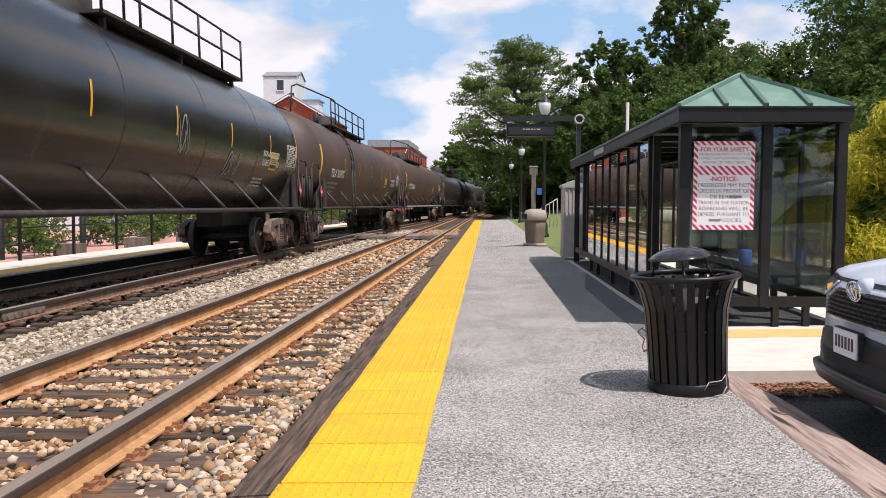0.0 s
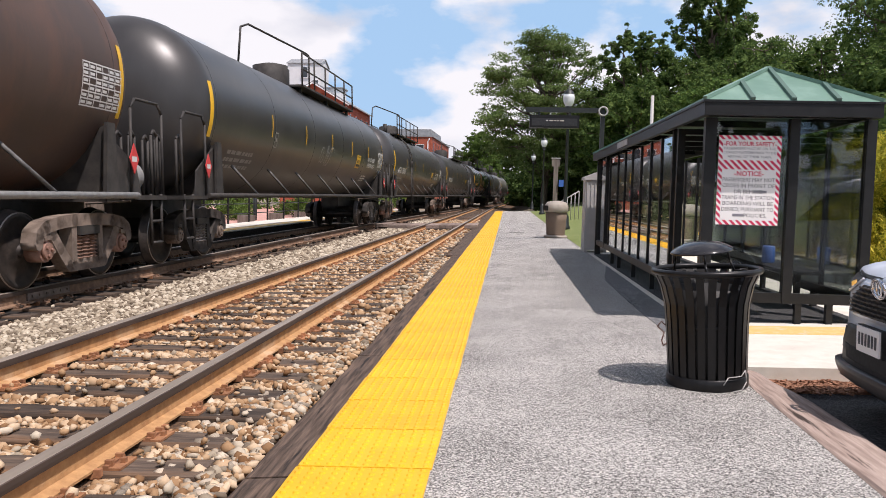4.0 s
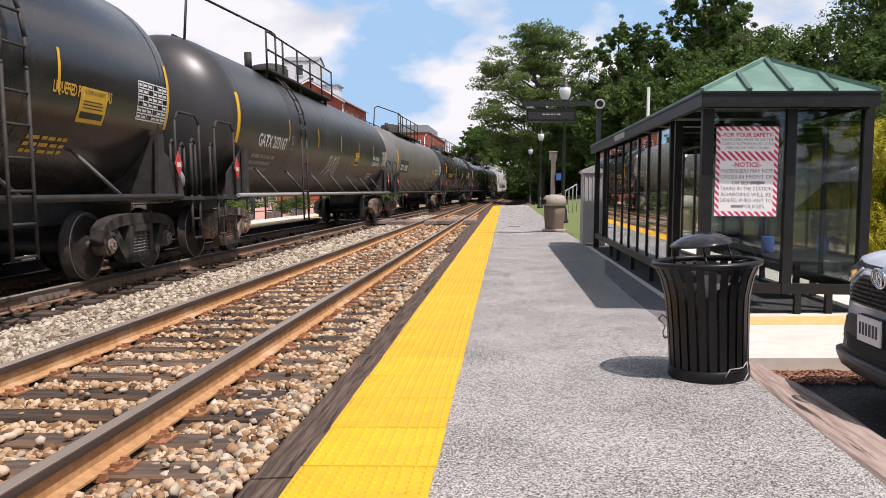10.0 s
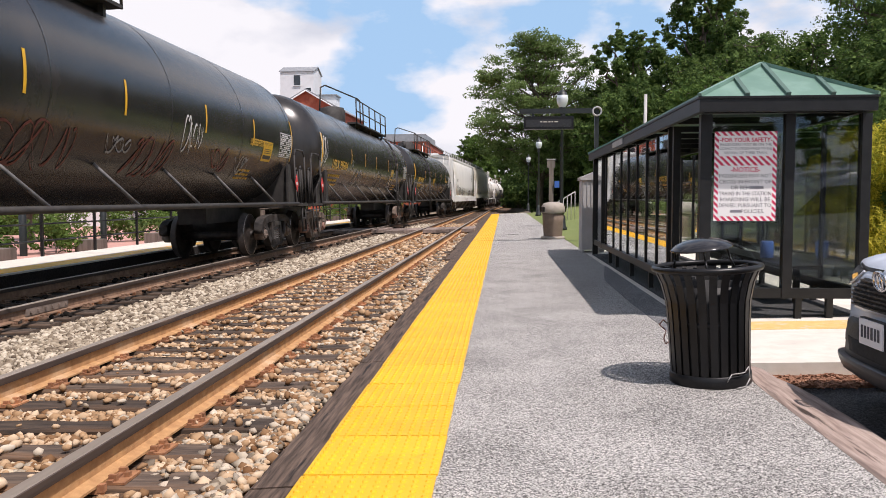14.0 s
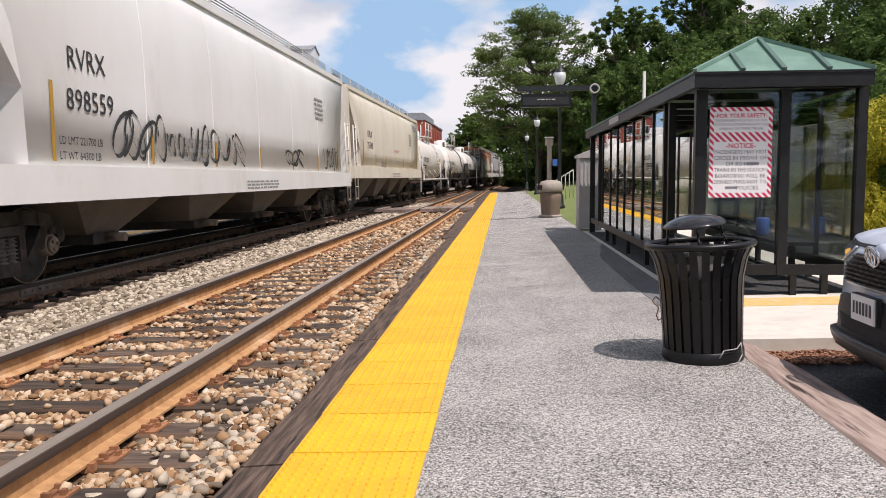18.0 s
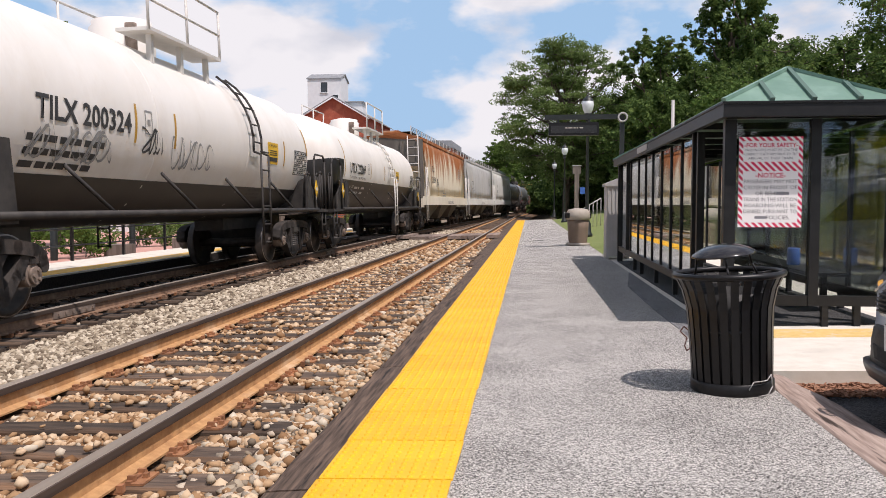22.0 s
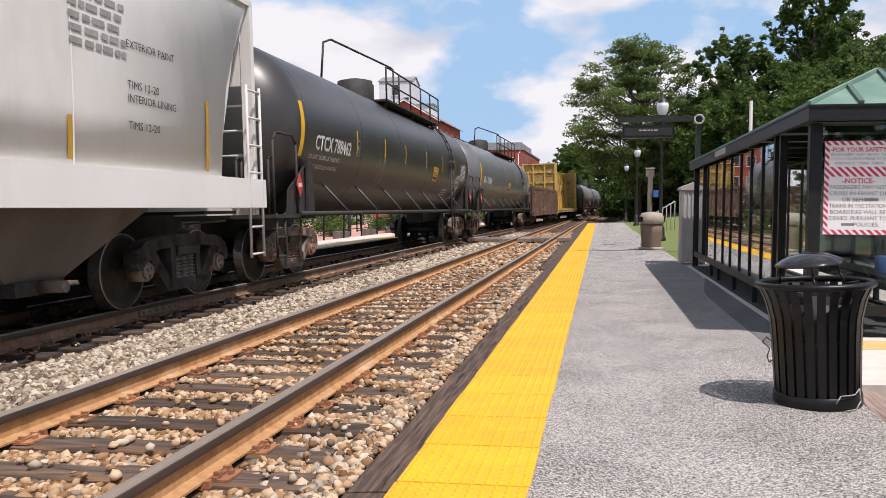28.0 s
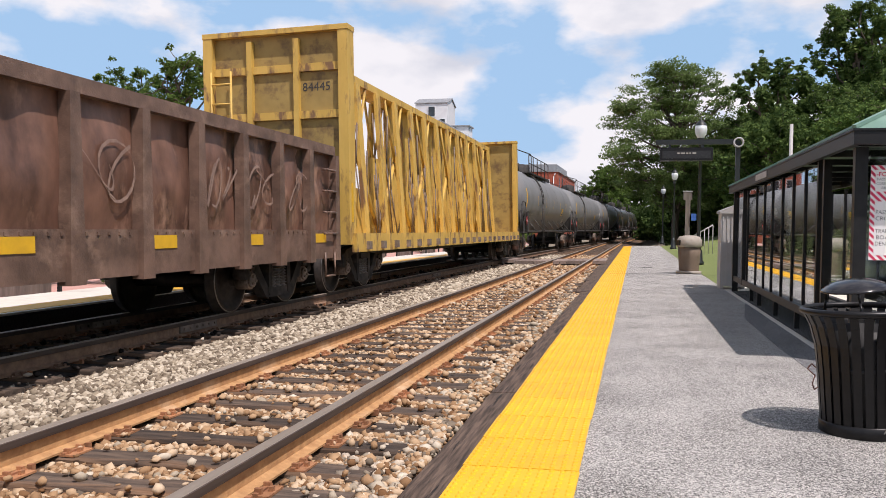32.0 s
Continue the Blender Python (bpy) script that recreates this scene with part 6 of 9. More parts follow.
# -- centre-beam flat car --
def centrebeam_car(length, label):
    H = length / 2
    H2 = H - 0.65
    Y, O = M["beam_yellow"], M["beam_ochre"]
    c = thing("centrebeam_car", label, "flat car", "freight cars of the train")
    bm = bmesh.new(); box(bm, -1.42, 1.42, -H2, H2, 0.92, 1.06); part("deck", bm, Y, c)
    for s in (-1, 1):
        bm = bmesh.new(); box(bm, min(s * 1.40, s * 1.48), max(s * 1.40, s * 1.48), -H2, H2, 0.76, 1.1); part("side_sill", bm, Y, c)
        for i in range(22):
            y = -H2 + 0.6 + (2 * H2 - 1.2) * i / 21
            bm = bmesh.new(); box(bm, min(s * 1.48, s * 1.55), max(s * 1.48, s * 1.55), y - 0.07, y + 0.07, 0.80, 0.95); part("winch", bm, M["bogie"], c)
    bm = bmesh.new(); box(bm, -0.25, 0.25, -H + 0.3, H - 0.3, 0.6, 0.92); part("centre_sill", bm, M["frame"], c)
    # middle truss
    bm = bmesh.new(); box(bm, -0.30, 0.30, -H2 + 0.12, H2 - 0.12, 4.42, 4.58); part("top_chord", bm, Y, c)
    n = 13
    for i in range(n + 1):
        y = -H2 + 0.5 + (2 * H2 - 1.0) * i / n
        for s in (-1, 1):
            bm = bmesh.new()
            plate(bm, [(s * 0.46, y - 0.14, 1.06), (s * 0.46, y + 0.14, 1.06), (s * 0.26, y + 0.14, 4.42), (s * 0.26, y - 0.14, 4.42)], 0.08, Vector((s, 0, 0)))
            part("upright", bm, Y, c)
    rg = random.Random(8)
    for i in range(n):
        y0 = -H2 + 0.5 + (2 * H2 - 1.0) * i / n
        y9 = y0 + (2 * H2 - 1.0) / n
        bm = bmesh.new()
        for s in (-1, 1):
            a, b = ((y0, 1.1), (y9, 2.9)) if i % 2 else ((y9, 1.1), (y0, 2.9))
            rod(bm, (s * 0.3, a[0], a[1]), (s * 0.27, b[0], b[1]), 0.05, 6)
            rod(bm, (s * 0.29, b[0], b[1]), (s * 0.26, (y0 + y9) / 2, 4.42), 0.035, 6)
        part("brace", bm, Y, c)
        if 2 <= i < n:
            bm = bmesh.new(); box(bm, -0.02, 0.02, y0 + 0.06, y9 - 0.06, 1.06, 4.41 if i > 3 else rg.uniform(1.9, 3.0)); part("web_panel", bm, Y, c)
    # straps hanging loose
    for i in range(46):
        y = -H2 + 0.8 + rg.uniform(0, 2 * H2 - 1.6)
        z = rg.uniform(2.2, 4.0)
        bm = bmesh.new(); pipe(bm, [(0.36, y, z), (0.40, y + rg.uniform(-0.3, 0.3), z * 0.6 + 0.4), (0.42, y + rg.uniform(-0.5, 0.5), 1.1)], 0.018, 4)
        part("strap", bm, M["bogie"], c)
    # bulkheads
    for e in (-1, 1):
        y = e * H2
        top = 4.72
        bm = bmesh.new(); box(bm, -1.27, 1.27, y - 0.03, y + 0.03, 1.0, top - 0.002); b = part("bulkhead", bm, O, c)
        for x in (-1.33, 1.33):
            bm = bmesh.new(); box(bm, x - 0.09, x + 0.09, y - 0.16, y + 0.16, 0.9, top); part("bulkhead_post", bm, Y, b)
        for x in (-0.5, 0.42):
            bm = bmesh.new(); box(bm, x - 0.05, x + 0.05, y + e * 0.03, y + e * 0.14, 1.0, top - 0.1) if e > 0 else box(bm, x - 0.05, x + 0.05, y - 0.14, y - 0.031, 1.0, top - 0.1); part("stiffener", bm, Y, b)
        for z in (1.5, 2.4, 3.25, 4.1):
            bm = bmesh.new(); box(bm, -1.24, 1.24, min(y + e * 0.031, y + e * 0.09), max(y + e * 0.031, y + e * 0.09), z - 0.07, z + 0.07); part("crossbar", bm, Y, b)
        bm = bmesh.new(); box(bm, -1.43, 1.43, y - 0.17, y + 0.17, top, top + 0.09); part("cap", bm, Y, b)
        bm = bmesh.new()
        for x in (-1.26, -0.86):
            rod(bm, (x, y + e * 0.16, 1.2), (x, y + e * 0.16, 4.1), 0.022, 6)
        for i in range(8):
            rod(bm, (-1.26, y + e * 0.16, 1.35 + i * 0.36), (-0.86, y + e * 0.16, 1.35 + i * 0.36), 0.018, 6)
        part("ladder", bm, Y, b)
        for s in (-1, 1):
            bm = bmesh.new(); box(bm, min(s * 1.421, s * 1.425), max(s * 1.421, s * 1.425), y - 0.05, y + 0.03, 1.3, 2.0); part("reflective_tape", bm, M["reflector"], b)
        bogie(c, e * (H - 1.95), True)
    me = letters("84445", 0.22).copy()
    for v in me.vertices:
        v.co = Vector((0.5 + v.co.x, -H2 - 0.035, 3.68 + v.co.y))
    decal("lettering", me, M["mark_black"], c)
    couplers(c, H - 0.05)
    return c


M["strut"] = mat("greyish_strut", (0.07, 0.07, 0.068), (0.17, 0.165, 0.16), 8, 0.6)
M["chalk_dim"] = mat("dim_chalk_scrawl", (0.07, 0.066, 0.062), (0.11, 0.105, 0.10), 9, 0.7)
M["faded_blue"] = mat("faded_blue_paint", (0.04, 0.10, 0.26), (0.03, 0.07, 0.16), 6, 0.5)
M["faded_red"] = mat("faded_red_spray", (0.20, 0.05, 0.035), (0.13, 0.04, 0.03), 6, 0.6)
M["chalk"] = mat("worn_white_lettering", (0.30, 0.22, 0.18), (0.44, 0.36, 0.31), 9, 0.7)
M["chalk_faint"] = mat("faint_chalk", (0.22, 0.14, 0.11), (0.32, 0.22, 0.17), 9, 0.7)

# car by car, from the front; each with its place along the train at the start
W, G, BK = "mark_white", "mark_grey", "mark_black"
ENDS = [3.0, 22.2, 42.9, 63.9, 84.1, 103.9, 124.1, 143.75, 164.0, 183.4, 202.9, 222.4, 241.8, 260.5, 278.6, 293.2, 307.25, 322.8, 339.5, 358.1, 377.9, 397.2, 416.5, 432.1, 452.5]
while len(ENDS) < 33:
    ENDS.append(ENDS[-1] + 19.9)
L = [b - a for a, b in zip(ENDS, ENDS[1:])]
makers = [
    lambda: tank_car(L[0], "tank_black", "glossy black tank car with yellow reflective tapes", "", W, 0, scrawl=((0.515, 0.5, 0.75, 2.0, G), (0.66, 0.8, 0.6, 1.75, G)), no_odor="NON-ODORIZED", placard_at=5.7, ladder_at=4.5),
    lambda: tank_car(L[1], "tank_brown", "rust-brown weathered tank car with white numbers", "TILX 303931", W, 1, scrawl=((0.55, 1.9, 0.7, 1.6, "chalk_dim"), (0.76, 0.45, 0.5, 1.95, "chalk_dim")), no_odor="NON-ODORIZED", placard_at=4.05),
    lambda: tank_car(L[2], "tank_brown", "brown weathered tank car with a white number", "CTCX 788454", W, 2, big=0.42, placard_at=4.0),
    lambda: tank_car(L[3], "tank_matt", "matt black tank car with yellow reflective tapes", "", W, 3, scrawl=((0.45, 1.4, 0.6, 1.9, G), (0.92, 0.7, 0.5, 1.7, W)), no_odor="NON-ODORIZED", ladder_at=4.5),
    lambda: tank_car(L[4], "tank_matt", "matt black tank car with a large white number", "MTZX 330060", W, 4, scrawl=((0.38, 1.0, 0.55, 1.5, "chalk_dim"), (0.515, 1.1, 0.75, 1.45, G)), no_odor="NON-ODORIZED"),
    lambda: tank_car(L[5], "tank_matt", "dull black tank car scrawled with grey graffiti", "CBTX 788220", W, 5, scrawl=((0.21, 2.6, 0.7, 1.45, G), (0.37, 1.7, 0.6, 1.7, G), (0.595, 0.6, 0.35, 2.05, W), (0.62, 2.7, 0.75, 1.45, G)), no_odor="NON-ODORIZED", ladder_at=4.7),
    lambda: tank_car(L[6], "tank_black", "black tank car with a peach emblem and yellow lettering", "UTLX 958182", "mark_yellow", 6, logo=True, no_odor="LIQUEFIED PETROLEUM GAS", ladder_at=4.45, placard_at=5.9),
    lambda: tank_car(L[7], "tank_matt", "dark grey tank car with a white number", "GATX 203167", W, 7, scrawl=((0.437, 1.4, 0.75, 1.58, W), (0.452, 1.1, 0.6, 1.66, W)), no_odor="NON-ODORIZED", placard_at=2.47),
    lambda: tank_car(L[8], "tank_grey", "weathered grey tank car with a white number panel", "CTCX 787063", W, 8, scrawl=((0.60, 1.5, 0.75, 1.5, W), (0.03, 0.7, 0.6, 1.6, G)), placard_at=4.05, no_odor="NON-ODORIZED"),
    lambda: tank_car(L[9], "tank_black", "black tank car with yellow lettering and graffiti", "UTLX 956726", "mark_yellow", 9, ladder_at=-3.5, placard_at=6.1, scrawl=((0.28, 0.9, 0.4, 2.25, G), (0.37, 1.5, 0.8, 1.5, "faded_red"), (0.49, 0.6, 0.3, 1.8, G), (0.53, 1.2, 0.8, 1.5, "faded_red"), (0.615, 0.8, 0.6, 1.95, W), (0.69, 0.8, 0.5, 1.7, "faded_red"), (0.76, 0.7, 0.4, 1.7, G)), no_odor="LIQUEFIED PETROLEUM GAS"),
    lambda: tank_car(L[10], "tank_black", "black tank car with white graffiti at its end", "UTLX 955604", "mark_yellow", 10, ladder_at=4.45, scrawl=((0.035, 0.7, 0.95, 2.1, W), (0.30, 1.6, 0.7, 1.6, G), (0.52, 1.4, 0.8, 1.55, G), (0.70, 1.2, 0.9, 1.6, W))),
    lambda: tank_car(L[11], "tank_black", "black tank car with yellow lettering and scrawls", "UTLX 957482", "mark_yellow", 11, ladder_at=-3.4, placard_at=-0.75, scrawl=((0.055, 0.7, 0.55, 1.7, G), (0.22, 1.3, 0.5, 1.55, W), (0.345, 1.0, 0.5, 1.65, G), (0.44, 1.2, 0.6, 1.5, W), (0.57, 0.8, 0.35, 1.85, G), (0.66, 1.5, 0.6, 1.6, "faded_red"), (0.78, 0.9, 0.75, 1.6, W)), no_odor="LIQUEFIED PETROLEUM GAS"),
    lambda: hopper_car(L[12], "hop_white", "white covered hopper with black graffiti along its side", (("RVRX", -6.92, 2.46, 0.87, 0.36), ("898559", -6.98, 1.99, 1.08, 0.36), ("LD LMT 221700 LB", -7.16, 1.6, 0.95, 0.13), ("LT WT 64300 LB", -7.16, 1.43, 0.9, 0.13)), 4, seed=12, end_mark=(("RVRX", 0.3, 3.62, 0.55, 0.26), ("898559", 0.3, 3.34, 0.75, 0.26)), scrawl=((-5.86, 1.42, 0.72, 1.42, BK), (-4.3, 0.6, 0.4, 1.5, BK), (-3.55, 1.3, 0.65, 1.42, BK), (-2.2, 1.2, 0.6, 1.42, BK), (2.02, 1.3, 0.5, 1.42, BK), (5.6, 1.75, 0.66, 1.4, BK))),
    lambda: hopper_car(L[13], "hop_beige", "beige covered hopper with black numbers", (("GPLX", -6.16, 2.65, 0.95, 0.33), ("75598", -6.25, 2.25, 1.1, 0.33), ("DO NOT HAMMER ON CAR", -0.43, 2.27, 1.46, 0.17)), 4, seed=13),
    lambda: tank_car(L[14], "tank_white", "short white tank car with amber tapes and pale rails", "UTLX 222017", BK, 14, white=True, big=0.36, placard_at=2.25),
    lambda: tank_car(L[15], "tank_white", "white tank car with a black lower half", "TILX 200324", BK, 15, white=True, under="band_black", big=0.36, scrawl=((0.14, 1.6, 0.5, 1.66, G), (0.33, 0.5, 0.35, 1.9, BK), (0.40, 1.5, 0.6, 1.68, G)), placard_at=2.8),
    lambda: tank_car(L[16], "tank_white", "clean white tank car with a black lower half", "UTLX 222069", BK, 16, white=True, under="band_black", big=0.40, placard_at=2.0),
    lambda: hopper_car(L[17], "hop_rust", "cream covered hopper streaked with orange rust", (("TILX", -6.1, 2.75, 0.75, 0.40), ("516549", -6.1, 2.25, 1.15, 0.40)), 3, seed=17, post="hop_dark", sill="hop_beige", scrawl=((-4.7, 0.5, 0.5, 2.0, BK),)),
    lambda: hopper_car(L[18], "hop_grey", "grey covered hopper with ribbed sides", (("CPCN", -6.5, 2.58, 0.85, 0.34), ("817205", -6.5, 2.14, 1.1, 0.34)), 3, seed=18, sill="hop_light", stripes=12),
    lambda: hopper_car(L[19], "hop_light", "light grey covered hopper with black numbers", (("TILX", -6.85, 2.72, 0.64, 0.33), ("624253", -6.88, 2.29, 1.02, 0.33), ("LD LMT 218800", -7.0, 2.02, 0.95, 0.13), ("LT WT 67200", -7.03, 1.85, 0.9, 0.13), ("EXTERIOR PAINT", 6.2, 2.86, 0.95, 0.12), ("TIMS 12-20", 6.2, 2.44, 0.6, 0.12), ("INTERIOR LINING", 6.2, 2.3, 0.95, 0.12), ("TIMS 12-20", 6.2, 2.02, 0.6, 0.12)), 4, seed=19, sill="hop_white"),
    lambda: tank_car(L[20], "tank_matt", "dull black tank car with a white number", "CTCX 788462", W, 20, scrawl=((0.30, 0.8, 0.8, 1.7, G),), ladder_at=4.5, placard_at=2.3),
    lambda: tank_car(L[21], "tank_slate", "slate grey tank car with white lettering", "TILX 302484", W, 21, no_odor="NOT ODORIZED", ladder_at=4.45, placard_at=-0.27),
    lambda: gondola_car(L[22], "battered brown gondola car with rusty ribbed sides"),
    lambda: centrebeam_car(L[23], "worn yellow centre-beam flat car with tall bulkheads"),
]
tail = ["tank_pale", "tank_pale", "tank_pale", "tank_matt", "tank_matt", "tank_slate", "tank_black", "tank_slate"]
for i, k in enumerate(tail):
    makers.append(lambda i=i, k=k: tank_car(L[24 + i], k, {"tank_pale": "pale grey tank car with plain sides", "tank_slate": "slate grey tank car far down the train", "tank_black": "black tank car far down the train", "tank_matt": "dull black tank car far down the train"}[k], "", W, 24 + i))
for i, make in enumerate(makers):
    CARS.append((make(), (ENDS[i] + ENDS[i + 1]) / 2, L[i]))


# ---- passenger shelter ----
def shelter():
    s = thing("passenger_shelter", "dark framed glazed passenger shelter with a green hipped roof", "shelter")
    X0, X9, Y0, Y9 = 2.125, 3.69, 8.40, 17.75
    XM, ZG, ZB, ZR, ZT = 2.928, 0.07, 0.285, 0.385, 2.10   # middle post, pad, bottom rail, top of the glass
    def bar(name, *b):
        bm = bmesh.new(); box(bm, *b); return part(name, bm, M["shelter"], s)
    # posts
    for x in (X0, XM, X9 - 0.04):
        for y in (Y0, Y9):
            bar("post", x - (0.055 if x == X0 else 0.045), x + (0.055 if x == X0 else 0.045), y - 0.045, y + 0.045, ZB if x == XM else ZG - 0.03, ZT)
    for y in (9.72, 10.0, Y9 - 1.35):
        bar("post", X0 - 0.04, X0 + 0.04, y - 0.035, y + 0.035, ZB, ZT)
    bars = [10.81, 11.58, 12.37, 13.22, 13.99, 14.86, 15.94]
    for y in bars:
        bar("mullion", X0 - 0.022, X0 + 0.022, y - 0.02, y + 0.02, ZR, ZT - 0.03)
    for y in [9.4, 10.4, 11.4, 12.4, 13.4, 14.4, 15.4, 16.4]:
        bar("mullion", X9 - 0.062, X9 - 0.018, y - 0.025, y + 0.025, ZR, ZT - 0.03)
    # rails
    bar("bottom_rail", X0 + 0.056, XM - 0.046, Y0 - 0.035, Y0 + 0.035, ZB, ZR)
    bar("bottom_rail", XM + 0.046, X9 - 0.086, Y0 - 0.035, Y0 + 0.035, ZB, ZR)
    bar("bottom_rail", X0 - 0.035, X0 + 0.035, 10.036, Y9 - 1.39, ZB, ZR)
    bar("bottom_rail", X0 - 0.035, X0 + 0.035, Y9 - 1.31, Y9 - 0.046, ZB, ZR)
    bar("bottom_rail", X9 - 0.075, X9 - 0.005, Y0 + 0.046, Y9 - 0.046, ZB, ZR)
    bar("bottom_rail", X0 + 0.056, XM - 0.046, Y9 - 0.035, Y9 + 0.035, ZB, ZR)
    for y in (11.2, 12.8, 14.4, 15.3):
        bar("foot", X0 - 0.03, X0 + 0.03, y - 0.03, y + 0.03, ZG - 0.03, ZB)
    for x in (2.45, 3.05, 3.35):
        bar("foot", x - 0.03, x + 0.03, Y0 - 0.03, Y0 + 0.03, ZG - 0.03, ZB)
    for y in (9.6, 11.4, 13.2, 15, 16.6):
        bar("foot", X9 - 0.07, X9 - 0.01, y - 0.03, y + 0.03, ZG - 0.03, ZB)
    # glass
    def pane(*b):
        bm = bmesh.new(); box(bm, *b)
        g = part("pane", bm, M["glass"], s); g.visible_shadow = False
    pane(X0 + 0.056, XM - 0.046, Y0 - 0.004, Y0 + 0.004, ZR + 0.001, ZT - 0.001)
    pane(XM + 0.046, X9 - 0.086, Y0 - 0.004, Y0 + 0.004, ZR + 0.001, ZT - 0.001)
    edges = [10.036] + bars + [Y9 - 1.386]
    for a, b in zip(edges, edges[1:]):
        pane(X0 - 0.004, X0 + 0.004, a + (0.021 if a in bars else 0), b - (0.021 if b in bars else 0), ZR + 0.001, ZT - 0.03)
    pane(X0 - 0.004, X0 + 0.004, Y9 - 1.314, Y9 - 0.046, ZR + 0.001, ZT - 0.001)
    ey = [Y0 + 0.046, 9.4, 10.4, 11.4, 12.4, 13.4, 14.4, 15.4, 16.4, Y9 - 0.046]
    for a, b in zip(ey, ey[1:]):
        pane(X9 - 0.044, X9 - 0.036, a + (0.026 if a != ey[0] else 0), b - (0.026 if b != ey[-1] else 0), ZR + 0.001, ZT - 0.03)
    pane(X0 + 0.056, XM - 0.046, Y9 - 0.004, Y9 + 0.004, ZR + 0.001, ZT - 0.001)
    # fascia
    x0, x9, y0, y9, z0, z9 = 1.995, 3.64, 8.12, 18.0, 2.10, 2.235
    for b in ((x0, x9, y0, y0 + 0.06, z0, z9), (x0, x9, y9 - 0.06, y9, z0, z9), (x0, x0 + 0.06, y0 + 0.061, y9 - 0.061, z0, z9), (x9 - 0.06, x9, y0 + 0.061, y9 - 0.061, z0, z9)):
        bar("fascia", *b)
    bar("eave_trim", x0 - 0.012, x9 + 0.012, y0 - 0.012, y0 - 0.001, z0 + 0.125, z9 + 0.01)
    bar("eave_trim", x0 - 0.012, x0 - 0.001, y0, y9, z0 + 0.125, z9 + 0.01)
    for i in range(9):
        y = 8.6 + i * 1.13
        bar("roof_beam", x0 + 0.07, x9 - 0.07, y - 0.03, y + 0.03, 2.13, 2.2)
    # hipped roof: four slopes
    xm, ya, yb, zr = (x0 + x9) / 2, 8.93, 17.2, 2.655
    A, B, C, D = (x0, y0, z9), (x9, y0, z9), (x9, y9, z9), (x0, y9, z9)
    P, Q = (xm, ya, zr), (xm, yb, zr)
    for face in ((A, B, P), (B, C, Q, P), (C, D, Q), (D, A, P, Q)):
        bm = bmesh.new(); plate(bm, face, 0.012)
        part("roof_panel", bm, M["roof"], s)
    ribs = [(A, P), (B, P), (C, Q), (D, Q), (P, Q)]
    for k in (0.27, 0.5, 0.75):
        p = Vector(A).lerp(Vector(B), k)
        j = k / ((xm - x0) / (x9 - x0))
        top = Vector(A).lerp(Vector(P), j) if j <= 1 else Vector(B).lerp(Vector(P), (1 - k) / (1 - (xm - x0) / (x9 - x0)))
        top.x = p.x + (top.x - p.x) * 1.0
        ribs.append((p, top))
    for i, (a, b) in enumerate(ribs):
        bm = bmesh.new()
        a, b = Vector(a) + Vector((0, 0, 0.014)), Vector(b) + Vector((0, 0, 0.014))
        q = (b - a).to_track_quat("Y", "Z").to_matrix().to_4x4()
        box(bm, -0.022, 0.022, 0, (b - a).length, -0.005, 0.028, Matrix.Translation(a) @ q)
        part("roof_rib", bm, M["roof" if i < 5 else "roof_rib"], s)
    # dark floor sheet, added for the shade under the shelter's roof
    bm = bmesh.new(); plate(bm, [(2.06, 8.46, 0.062), (3.72, 8.46, 0.111), (3.72, 17.7, 0.111), (2.06, 17.7, 0.062)], 0.008); part("floor", bm, M["lot"], s, "dark floor sheet standing for the shade inside the shelter")
    # bench
    bench = part("bench", box(bmesh.new(), 3.2, 3.58, 9.2, 13.8, 0.50, 0.54), M["shelter"], s)
    for y in (9.4, 11.5, 13.6):
        bm = bmesh.new(); box(bm, 3.36, 3.42, y - 0.03, y + 0.03, 0.06, 0.499); part("leg", bm, M["shelter"], bench)
    # what stands inside: a drum, a folded chair frame, a box on the back panes
    for y, z, w in ((11.6, 1.45, 0.3), (13.1, 1.4, 0.24)):
        bm = bmesh.new(); box(bm, X9 - 0.11, X9 - 0.08, y - w / 2, y + w / 2, z - 0.2, z + 0.2); part("poster", bm, M["white"], s, "pale notice on the back panes")
    # small plate on the fascia
    bm = bmesh.new(); box(bm, x0 - 0.014, x0 - 0.002, 13.0, 14.1, 2.13, 2.22)
    part("name_plate", bm, M["grey_box"], s, "small grey plate on the fascia")
    return s
shelter()


